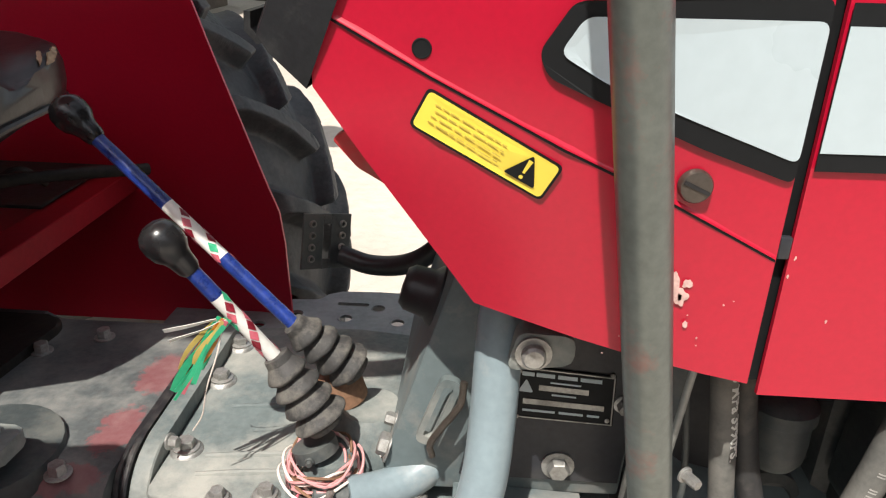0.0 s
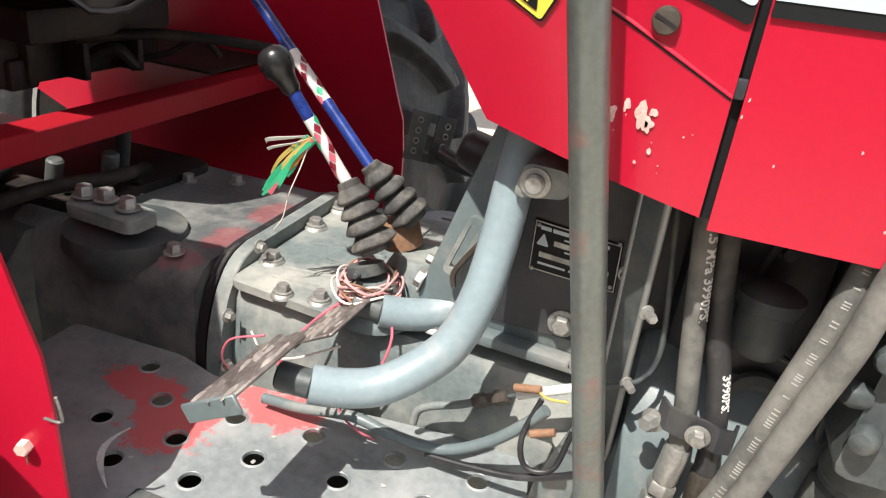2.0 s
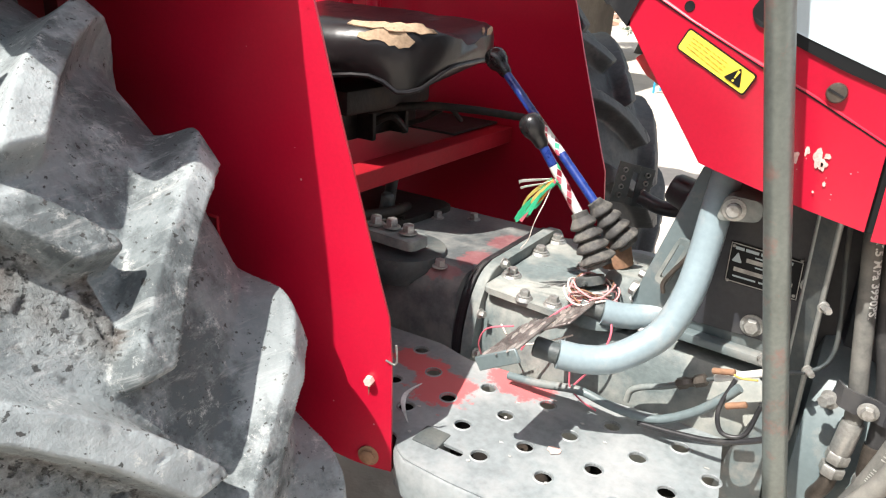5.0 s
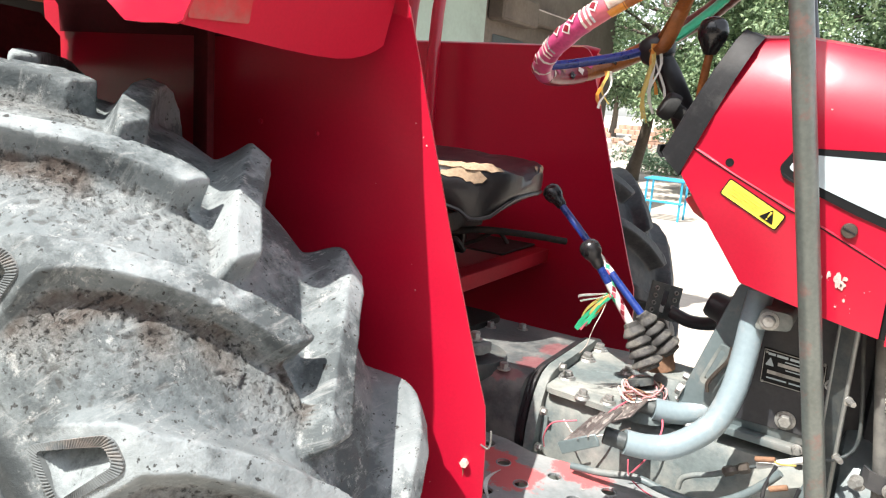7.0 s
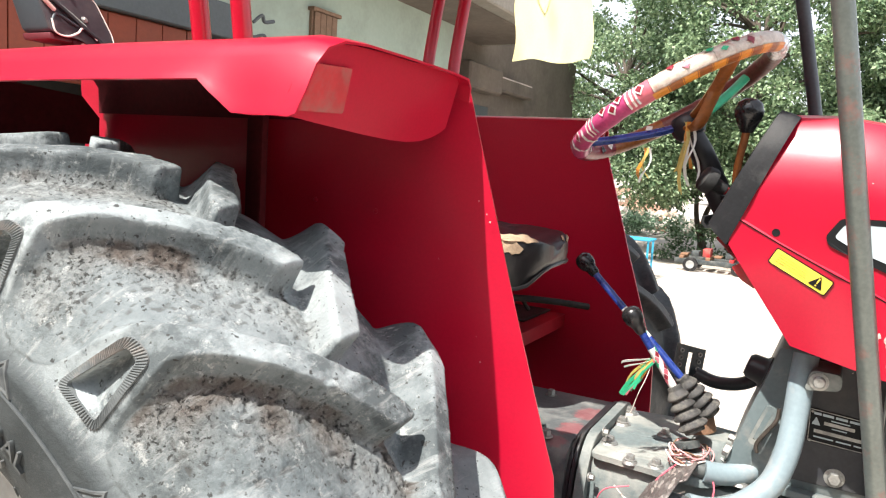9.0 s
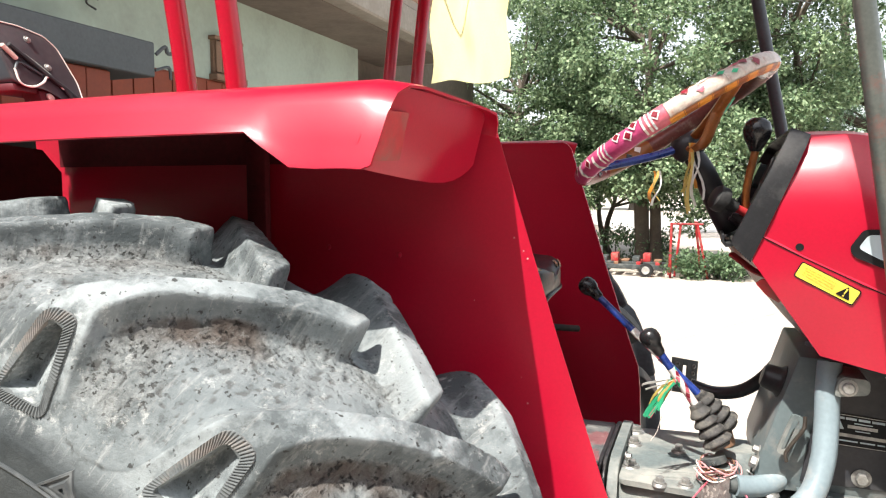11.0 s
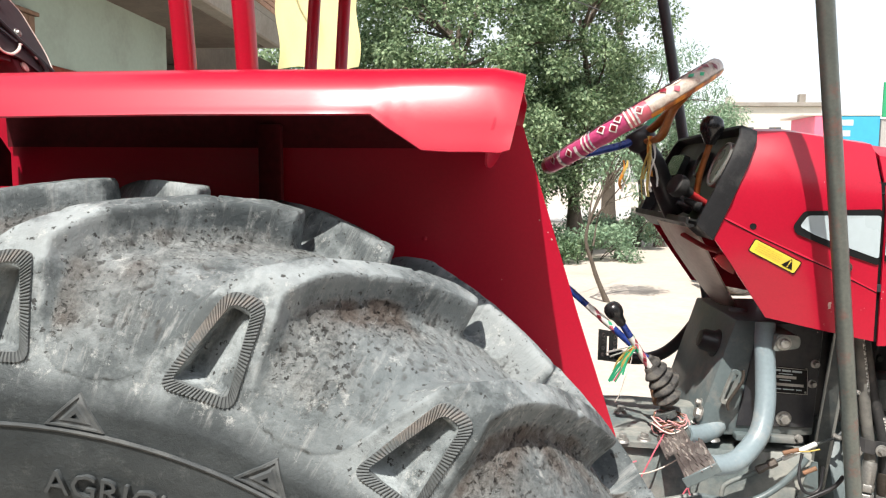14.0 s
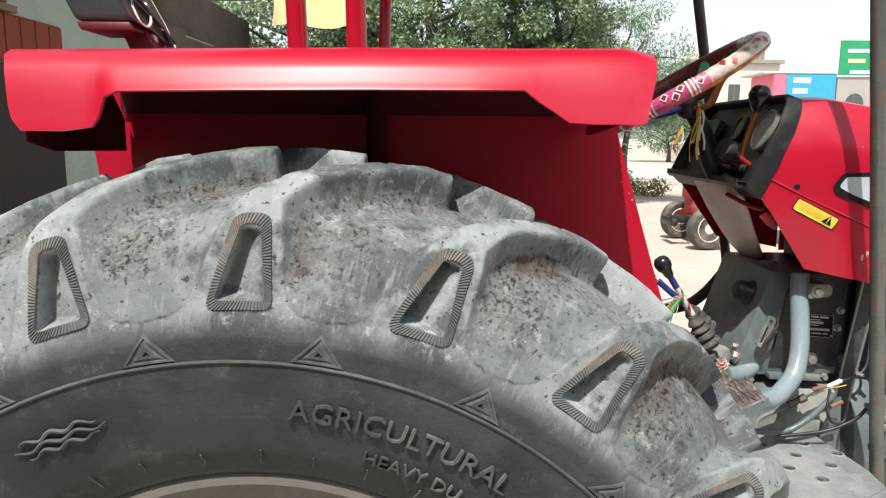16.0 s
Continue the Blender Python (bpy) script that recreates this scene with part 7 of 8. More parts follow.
# seat on its cross beam
bm = bmesh.new()
rows = []
for x in (-0.100, -0.085, -0.05, 0.0, 0.05, 0.10, 0.15, 0.20, 0.24, 0.28, 0.31, 0.335, 0.355, 0.372, 0.386, 0.398, 0.407, 0.413, 0.417, 0.4195):
    t = (x + 0.1) / 0.52
    ahead = max(0.0, (x - 0.16) / 0.2605)
    w = 0.213 * (1 - ahead ** 2.9) ** (1 / 2.6) * (1 - 0.2 * max(0.0, (-0.05 - x) / 0.05))
    zt = 1.266 + 0.012 * (1 - t) - 0.020 * max(0.0, (x - 0.385) / 0.035) ** 2 - 0.02 * max(0.0, (-0.05 - x) / 0.05)
    near, far = (float(np.interp(x, [-0.1, 0.15, 0.30, 0.345, 0.375, 0.400, 0.42], z)) for z in ([1.165, 1.172, 1.188, 1.188, 1.160, 1.172, 1.205], [1.165, 1.175, 1.19, 1.198, 1.202, 1.205, 1.208]))
    mid = (near + far) / 2
    sec = [(-w * 0.93, near), (-w, lerp(near, zt, 0.3)), (-w * 1.0, lerp(near, zt, 0.62)), (-w * 0.93, lerp(near, zt, 0.9)), (-w * 0.8, zt), (-w * 0.4, zt - 0.010), (0, zt - 0.014), (w * 0.4, zt - 0.010), (w * 0.8, zt), (w * 0.93, lerp(far, zt, 0.9)), (w, lerp(far, zt, 0.62)), (w, lerp(far, zt, 0.3)), (w * 0.93, far)]
    rows.append([V(x, a + 0.002, z + 0.005 * noise.noise(V(x * 18, a * 18, 1)) + 0.003 * noise.noise(V(x * 50, a * 25, 4))) for a, z in sec])
loft(bm, rows, close=True, cap=True)
seat = part("seat", bm, VINYL, tractor, "torn black vinyl seat cushion showing tan foam", angle=60)
bm = bmesh.new()
path = [r[0] + V(0, -0.002, 0) for r in rows] + [r[12] + V(0, 0.002, 0) for r in rows[::-1]]
tube(bm, None, 0.0042, 8, path=path)
part("piping", bm, VINYL, seat)


def tear(u0, u1, k, amp, seedn):
    """A ragged patch of bare foam on the seat's skin between two rows."""
    r = random.Random(seedn)
    bm = bmesh.new()
    out = []
    for i in range(12):
        t = i / 11
        f = lerp(u0, u1, t) * (len(rows) - 1)
        i0, i1 = int(f), min(int(f) + 1, len(rows) - 1)
        a = rows[i0][k].lerp(rows[i1][k], f - i0)
        b = rows[i0][k + 1].lerp(rows[i1][k + 1], f - i0)
        w = amp * math.sin(math.pi * min(1, max(0.05, t))) ** 0.5
        lo, hi = 0.5 - w * r.uniform(0.25, 0.6), 0.5 + w * r.uniform(0.25, 0.6)
        n = V(0.0016, -0.0012 if k < 6 else 0.0012, 0.0022)
        out.append([a.lerp(b, q) + n for q in (lo, (lo + hi) / 2, hi)])
    loft(bm, out)
    thicken(bm, 0.002)
    part("torn_foam", bm, FOAM, seat, "bare tan foam")


tear(0.50, 0.84, 3, 1.5, 1)
tear(0.55, 0.76, 2, 1.1, 7)
tear(0.80, 0.93, 8, 1.2, 3)
tear(0.78, 0.88, 7, 0.25, 5)
bm = bmesh.new()
box(bm, (0.0, -0.13, 1.105), (0.26, 0.13, 1.15), 0.008)
# lower box added to block the sunlit far fender under the seat
box(bm, (-0.07, -0.16, 1.036), (0.19, 0.19, 1.11), 0.010)
part("seat_base", bm, OILY, seat)
rng = random.Random(18)
for k in range(16):
    bm = bmesh.new()
    x, y = rng.uniform(-0.02, 0.22), rng.uniform(-0.28, 0.16)
    if k % 3:
        a = rng.uniform(0, 3.1)
        tube(bm, [(x, y, 1.045), (x + 0.05 * math.cos(a), y + 0.05 * math.sin(a), 1.06), (x + 0.1 * math.cos(a), y + 0.09 * math.sin(a), 1.085), (x + 0.12 * math.cos(a), y + 0.14 * math.sin(a), 1.055)], rng.uniform(0.004, 0.010), 8, 5)
    else:
        box(bm, (x, y, 1.04), (x + rng.uniform(0.02, 0.12), y + 0.012, 1.10), 0.003)
    part("slide_fitting", bm, OILY, seat)
bm = bmesh.new()
tube(bm, [V(0.22, -0.02, 1.10), V(0.29, 0.06, 1.108), V(0.36, 0.14, 1.10), V(0.43, 0.22, 1.085)], 0.008, 10, 6)
part("seat_lever", bm, OILY, seat)
bm = bmesh.new()
for lo, hi in (((0.272, -0.473, 1.019), (0.318, 0.473, 1.025)), ((0.314, -0.473, 0.990), (0.320, 0.473, 1.025))):
    box(bm, lo, hi, 0.002, 1)
beam = part("cross_beam", bm, RED_BEAM, tractor, "red folded steel cross beam")
for y0, y1 in ((-0.473, -0.20), (0.20, 0.473)):
    bm = bmesh.new()
    box(bm, (-0.10, y0, 1.0265), (0.280, y1, 1.0315), 0.002, 1)
    part("seat_pan", bm, OILY, beam, "black plate under the seat")
rng = random.Random(8)
for k in range(6):
    bm = bmesh.new()
    x, y = rng.uniform(0.0, 0.23), rng.uniform(-0.30, 0.2)
    box(bm, (x, y, 1.034), (x + rng.uniform(0.03, 0.07), y + rng.uniform(0.03, 0.08), 1.045 + rng.uniform(0.01, 0.04)), 0.006)
    part("seat_fitting", bm, OILY, beam)
# rear lamp housing on the near fender
LAMP_PLATE = material("maroon_grey_lamp_plate", (0.050, 0.044, 0.050), 0.45, var=0.25, scale=14, fine=120, bump=0.12, dirt=(0.10, 0.085, 0.08), dirt_amount=0.1, dirt_scale=14)
MAROON_STEEL = material("dark_maroon_steel", (0.10, 0.012, 0.018), 0.5, var=0.25, scale=16, fine=120, bump=0.1)
LAMP_SHELL = material("blue_grey_lamp_shell", (0.042, 0.052, 0.060), 0.35, var=0.15, scale=10, fine=120, bump=0.08)
bm = bmesh.new()
rows = []
for x, k in ((-0.372, 0.93), (-0.364, 1.0), (-0.302, 1.0), (-0.291, 0.97)):
    rows.append([V(x, lerp(-0.64, a, k), lerp(1.59, b, k)) for a, b in round_poly([(-0.690, 1.546), (-0.584, 1.548), (-0.580, 1.565), (-0.595, 1.615), (-0.615, 1.634), (-0.697, 1.639)], 0.010, 4)])
loft(bm, rows, close=True, cap=True)
lamp = part("rear_lamp_box", bm, LAMP_SHELL, tractor, "dark blue-grey rear lamp box with loose wires", angle=35)
lamp.location = (-0.004, 0.045, 0.033)
PLATE_OUT = round_poly([(-0.692, 1.546), (-0.640, 1.541), (-0.600, 1.521), (-0.573, 1.521), (-0.570, 1.560), (-0.586, 1.617), (-0.604, 1.634), (-0.650, 1.643), (-0.702, 1.643)], 0.008, 4)
bm = bmesh.new()
prism(bm, PLATE_OUT, -0.290, -0.285, 'x', 0.001)
part("lamp_plate", bm, LAMP_PLATE, lamp, "dark maroon-grey plate with a pale worn edge")
bm = bmesh.new()
tube(bm, None, 0.0012, 6, path=[V(-0.285, y, z) for y, z in PLATE_OUT[16:-4]])
part("worn_edge", bm, CREAM, lamp)
bm = bmesh.new()
box(bm, (-0.372, -0.690, 1.534), (-0.295, -0.60, 1.546), 0.003)
box(bm, (-0.330, -0.650, 1.499), (-0.292, -0.596, 1.540), 0.003)
part("lamp_foot", bm, MAROON_STEEL, lamp, "dark maroon steel lamp bracket")
for pts, mt, r in (([(-0.682, 1.607), (-0.655, 1.586), (-0.631, 1.566), (-0.606, 1.548), (-0.584, 1.53)], BLACK, 0.0044), ([(-0.688, 1.568), (-0.687, 1.546), (-0.667, 1.542), (-0.644, 1.552), (-0.633, 1.562), (-0.619, 1.558), (-0.609, 1.545)], CREAM, 0.0018), ([(-0.688, 1.566), (-0.677, 1.579), (-0.66, 1.574), (-0.641, 1.564)], DARK_STEEL, 0.002), ([(-0.609, 1.552), (-0.598, 1.529), (-0.606, 1.524)], BLACK, 0.0036), ([(-0.68, 1.609), (-0.65, 1.588), (-0.624, 1.567)], GREEN_WALL, 0.0013)):
    bm = bmesh.new()
    tube(bm, [V(-0.280, y, z) for y, z in pts], r, 8, 6)
    part("lamp_wire", bm, mt, lamp)
bm = bmesh.new()
rod(bm, (-0.280, -0.696, 1.604), (-0.280, -0.678, 1.584), 0.0045, 10, 0.0015)
part("wire_plug", bm, PRIMER, lamp, "pinkish wire plug")
for y, z in ((-0.620, 1.580), (-0.640, 1.622)):
    bm = bmesh.new()
    bolt(bm, (-0.285, y, z), (1, 0, 0), 0.004, 0.003)
    part("lamp_screw", bm, STEEL, lamp)
bm = bmesh.new()
lathe(bm, [(0.006, 0), (0.0065, 0.003), (0.003, 0.005), (0, 0.005)], (-0.292, -0.632, 1.530), (1, -0.632, 1.530), 16, cap=False)
part("bracket_bolt", bm, PRIMER, lamp)
bm = bmesh.new()
lathe(bm, [(0.0045, 0), (0.0055, 0.003), (0.003, 0.005), (0, 0.005)], (-0.350, -0.694, 1.622), (-0.350, -1, 1.63), 14, cap=False)
part("lamp_screw", bm, BLACK, lamp)
for o in [lamp] + list(lamp.children):  # the lamp leans back
    for v in o.data.vertices:
        v.co.x -= 0.45 * (v.co.z - 1.546)

# ground
def ground_material():
    m = material("pale_sandy_ground", (0.47, 0.42, 0.365), 0.95, var=0.14, scale=0.5, fine=14, bump=0.5, bump_dist=0.02, dirt=(0.38, 0.33, 0.28), dirt_amount=0.1, dirt_scale=0.6, spec=0.2)
    return m


GROUND = ground_material()
bm = bmesh.new()
n = 60
xs = [math.copysign(abs(t) ** 2.6 * 900, t) for t in np.linspace(-1, 1, n)]
rows = [[V(x, y, 0.0 if math.hypot(x, y) < 2.5 else 0.02 * noise.noise(V(x * 0.5, y * 0.5, 0))) for x in xs] for y in xs]
loft(bm, rows)
ground = part("ground", bm, GROUND)
tagged(ground, "pale dusty sand ground with tyre tracks", "ground", kind="structure")

# the yard: road, building, kiosk, trees, parked machines
def slab(name, lo, hi, mt, parent, label="", bevel=0.01):
    return part(name, box(bmesh.new(), lo, hi, bevel, 1), mt, parent, label, smooth=False)


ROAD = material("pale_sunlit_road", (0.42, 0.41, 0.39), 0.9, var=0.12, scale=0.4, fine=8, bump=0.2, dirt=(0.50, 0.45, 0.38), dirt_amount=0.2, dirt_scale=0.5)
bm = bmesh.new()
loft(bm, [[V(x, y, 0.03 + 0.015 * math.sin(x * 0.3)) for x in np.linspace(-120, 160, 60)] for y in (23.0, 23.4, 29, 36)])
thicken(bm, 0.06)
road = part("road", bm, ROAD)
tagged(road, "pale dusty asphalt road beyond the yard", "road", kind="structure")

# long building with a concrete slab over its front
building = thing("shop_building", "pale green shop building with a raw concrete slab roof", "building", (-3.8, 3.83, 0.27))


def bpart(name, lo, hi, mt, label="", bevel=0.01):
    ob = slab(name, [a - b for a, b in zip(lo, (-4.2, 4, 0))], [a - b for a, b in zip(hi, (-4.2, 4, 0))], mt, building, label, bevel)
    return ob


# brown plaster, made darker for the shade under the slab
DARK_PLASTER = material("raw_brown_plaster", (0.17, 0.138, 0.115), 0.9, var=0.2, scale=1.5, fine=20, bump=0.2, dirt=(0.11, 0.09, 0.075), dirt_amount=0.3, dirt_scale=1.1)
bpart("wall", (-4.4, -4.0, -0.27), (-4.1, 7.4, 3.0), GREEN_WALL, "pale green painted wall")
bpart("wall", (-4.7, 7.4, -0.27), (-4.42, 13.4, 3.4), DARK_PLASTER, "raw brown plaster wall")
bpart("wall", (-9.0, 13.1, -0.27), (-4.7, 13.4, 3.0), DARK_PLASTER)
bpart("roof_slab", (-9.0, 8.9, 3.0), (-4.70, 13.4, 3.3), CONCRETE)
bpart("roof_slab", (-9.0, -4.0, 3.0), (-3.1, 8.9, 3.32), CONCRETE, "raw concrete slab with stains", 0.02)
# thin dark sheet that paints the slab's underside as shaded
bpart("soffit", (-8.9, -3.9, 2.985), (-3.3, 8.75, 2.999), DARK_PLASTER, "dark brown sheet for the shade under the slab")
bpart("parapet", (-3.32, -4.0, 3.32), (-3.12, 8.88, 4.15), CONCRETE, "raw concrete parapet")
rng = random.Random(77)
brick_me = None
for r in range(6):
    for c in range(11):
        if rng.random() < 0.22:
            continue
        y0, z0 = 6.1 + 0.235 * c + (0.117 if r % 2 else 0), 3.42 + 0.078 * r
        if brick_me is None:
            o = slab("brick", (0, 0, 0), (0.02, 0.223, 0.066), BRICK, building, "", 0.004)
            brick_me = o.data
        else:
            o = new("brick", brick_me)
            o.parent = building
        o.location = (-3.125 + 4.2 + rng.uniform(0, 0.006), y0 - 4, z0)
# boarded window
win = bpart("window", (-4.11, 4.36, 2.22), (-4.06, 4.74, 2.55), BROWN_WOOD, "boarded brown wooden window")
for k in range(4):
    slab("board", (0.141, 0.372 + 0.090 * k, 2.24), (0.162, 0.456 + 0.090 * k, 2.53), BROWN_WOOD, win, "", 0.003)
slab("frame", (0.10, 0.33, 2.535), (0.18, 0.77, 2.57), BROWN_WOOD, win, "", 0.004)
slab("sill", (0.10, 0.33, 2.16), (0.20, 0.80, 2.22), BROWN_WOOD, win, "", 0.006)
sh = bpart("shutter", (-4.12, 2.42, 1.75), (-4.07, 5.6, 2.16), ORANGE_PAINT, "orange painted wooden shutter")
for k in range(14):
    slab("slat", (0.131, -1.56 + 0.226 * k, 1.77), (0.142, -1.35 + 0.226 * k, 2.14), ORANGE_PAINT, sh, "", 0.003)
bpart("door", (-4.42, 8.2, -0.27), (-4.40, 9.2, 2.1), SLATE, "dark door in the brown wall")
bpart("beam_end", (-4.42, 8.0, 2.28), (-4.15, 9.15, 2.66), DARK_PLASTER, "raw plastered beam end", 0.03)
bpart("beam_end", (-4.42, 9.25, 2.36), (-4.22, 10.6, 2.60), DARK_PLASTER, "", 0.03)
for pts in ([(0.14, -1.15, 2.75), (0.17, -1.10, 2.60), (0.16, -1.12, 2.52), (0.18, -1.05, 2.48)], [(0.14, -1.12, 2.62), (0.19, -1.08, 2.60), (0.17, -1.02, 2.56)]):
    bm = bmesh.new()
    tube(bm, pts, 0.008, 6, 5)
    part("cable", bm, BLACK, building)

# near-black that stands in for the shade inside the shops
SHOP_SHADE = material("shop_shade_colour", (0.03, 0.026, 0.024), 0.8, var=0.3, scale=3, fine=30, bump=0.1)
bpart("door", (-4.11, 2.5, -0.27), (-4.06, 5.5, 1.74), SHOP_SHADE, "dark slab painted as the shade inside a shop door")
# kiosk in front of it: orange boards under a slate-grey fascia
kiosk = thing("kiosk", "orange boarded kiosk with a slate-grey fascia board", "kiosk", (-3.5, 1, 0))
# solid body, dark in colour as if open and shaded; posts match it
slab("body", (-0.15, -2.5, 0), (0.05, 1.3, 2.2), SHOP_SHADE, kiosk, "dark slab painted as the shade inside the shop front", 0.006)
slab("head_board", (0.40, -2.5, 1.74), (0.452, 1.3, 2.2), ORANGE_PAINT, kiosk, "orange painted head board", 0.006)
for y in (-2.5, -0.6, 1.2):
    slab("post", (0.36, y, 0), (0.44, y + 0.1, 1.76), SHOP_SHADE, kiosk)
for k in range(19):
    slab("board", (0.455, -2.5 + 0.2 * k, 1.76), (0.474, -2.306 + 0.2 * k, 2.19), ORANGE_PAINT, kiosk, "", 0.003)
slab("fascia", (-0.18, -2.6, 2.2), (0.53, 1.65, 2.44), SLATE, kiosk, "slate-grey fascia board", 0.008)
bm = bmesh.new()
tube(bm, [(0.53, 1.66, 2.36), (0.56, 1.72, 2.42), (0.55, 1.76, 2.38), (0.57, 1.84, 2.40)], 0.014, 6, 5)
tube(bm, [(0.52, 1.66, 2.25), (0.56, 1.75, 2.28), (0.55, 1.78, 2.20)], 0.012, 6, 5)
part("torn_edge", bm, SLATE, kiosk)
board = thing("poster_board", "white-framed poster board with dark blue and red panels", "poster board", (-2.6, 2.1, 0))
slab("backing", (-0.02, -0.6, 0.55), (0.0, 0.45, 1.88), WHITE, board, "", 0.004)
for lo, hi in (((0, -0.6, 0.5), (0.02, -0.55, 1.92)), ((0, 0.42, 0.5), (0.02, 0.47, 1.92)), ((0, -0.6, 1.87), (0.02, 0.47, 1.92)), ((0, -0.6, 0.5), (0.02, 0.47, 0.55))):
    slab("frame", lo, hi, WHITE, board, "white frame", 0.003)
for y0 in (-0.57, 0.42):
    slab("leg", (-0.02, y0, 0), (0.02, y0 + 0.04, 0.52), WHITE, board, "", 0.003)
DARK_BLUE = material("dark_blue_print", (0.02, 0.04, 0.16), 0.4, var=0.2, scale=5, fine=60, bump=0.0)
for k, (z0, z1, mt) in enumerate(((1.45, 1.85, DARK_BLUE), (1.22, 1.42, MAROON), (0.92, 1.19, DARK_BLUE), (0.58, 0.88, MAROON))):
    slab("poster_panel", (0.001, -0.52, z0), (0.006, 0.40, z1), mt, board, "", 0.001)
    for j in range(3):
        slab("text_bar", (0.0065, -0.40 + 0.25 * j, lerp(z0, z1, 0.4)), (0.0075, -0.22 + 0.25 * j, lerp(z0, z1, 0.55)), (BLUE_PAINT, WHITE, PINK_TAPE)[(j + k) % 3], board, "", 0)

# cloth hung from a line
cloth = thing("hanging_cloth", "pale yellow cloth hanging from a line", "cloth", (-0.92, 2.90, 2.0))
bm = bmesh.new()
rows = []
for i in range(25):
    z = 2.09 + 0.95 * i / 24
    rows.append([V(lerp(-0.98, -0.47, j / 20) + 0.015 * math.sin(i * 0.5) + 0.92, 0.012 * math.sin(j * 0.9 + i * 0.08) + 0.03 * math.sin(j * 0.33), z - 2.0 + (0.02 * math.sin(j * 0.35) if i == 0 else 0)) for j in range(21)])
loft(bm, rows)
thicken(bm, 0.003)
part("cloth", bm, CLOTH, cloth)
bm = bmesh.new()
tube(bm, [(-2.3, 0.25, 1.15), (-0.3, 0.0, 1.03), (0.3, 0.0, 1.03), (2.6, 4.2, 1.35)], 0.006, 6, 8)
part("line", bm, BLACK, cloth)


# trees
def leaf_material(name, color, pale):
    m = bpy.data.materials.new(name)
    m.use_nodes = True
    t = m.node_tree
    N, K = t.nodes, t.links
    b = N["Principled BSDF"]
    g = N.new("ShaderNodeNewGeometry")
    cr = N.new("ShaderNodeValToRGB")
    cr.color_ramp.elements[0].color, cr.color_ramp.elements[1].color = (*color, 1), (*pale, 1)
    K.new(g.outputs["Random Per Island"], cr.inputs[0])
    K.new(cr.outputs[0], b.inputs["Base Color"])
    b.inputs["Roughness"].default_value = 0.5
    b.inputs["Specular IOR Level"].default_value = 0.35
    tr = N.new("ShaderNodeBsdfTranslucent")
    K.new(cr.outputs[0], tr.inputs["Color"])
    mx = N.new("ShaderNodeMixShader")
    mx.inputs[0].default_value = 0.3
    K.new(b.outputs[0], mx.inputs[1])
    K.new(tr.outputs[0], mx.inputs[2])
    K.new(mx.outputs[0], N["Material Output"].inputs["Surface"])
    return m


LEAF = leaf_material("broad_green_leaf", (0.070, 0.135, 0.062), (0.36, 0.46, 0.27))
LEAF_DARK = leaf_material("dark_green_leaf", (0.058, 0.115, 0.055), (0.21, 0.30, 0.165))
LEAF_FINE = leaf_material("feathery_grey_green_leaf", (0.14, 0.235, 0.145), (0.34, 0.46, 0.31))
LEAF_DRY = leaf_material("dry_grass_blade", (0.16, 0.15, 0.06), (0.36, 0.31, 0.16))


def leaf_cloud(clumps, per, radius, size, slim, seed, droop=0.35):
    """Leaves round the given centres: each one a folded blade of its own, facing mostly up and out."""
    r = np.random.RandomState(seed)
    C = np.repeat(np.array(clumps), per, 0)
    n = len(C)
    d = r.normal(size=(n, 3))
    d /= np.linalg.norm(d, axis=1)[:, None]
    P = C + d * (radius * r.rand(n) ** 0.45)[:, None] * np.array([1, 1, 0.75])
    way = d * 0.6 + r.normal(size=(n, 3)) * 0.6 + np.array([0, 0, -droop])
    way /= np.linalg.norm(way, axis=1)[:, None]
    up = np.array([0, 0, 1.0]) + d * 0.5 + r.normal(size=(n, 3)) * 0.45
    side = np.cross(way, up)
    side /= np.linalg.norm(side, axis=1)[:, None] + 1e-9
    up = np.cross(side, way)
    L = (size * (0.6 + 0.7 * r.rand(n)))[:, None]
    W = L * slim
    tip, mid = P + way * L, P + way * L * 0.45
    co = np.stack([P, mid + side * W + up * W * 0.25, tip, mid - side * W + up * W * 0.25], 1).reshape(-1, 3)
    k = np.arange(n) * 4
    faces = np.concatenate([np.stack([k, k + 1, k + 2], 1), np.stack([k, k + 2, k + 3], 1)])
    me = bpy.data.meshes.new("crown")
    me.from_pydata(co.tolist(), [], faces.tolist())
    me.update()
    return me


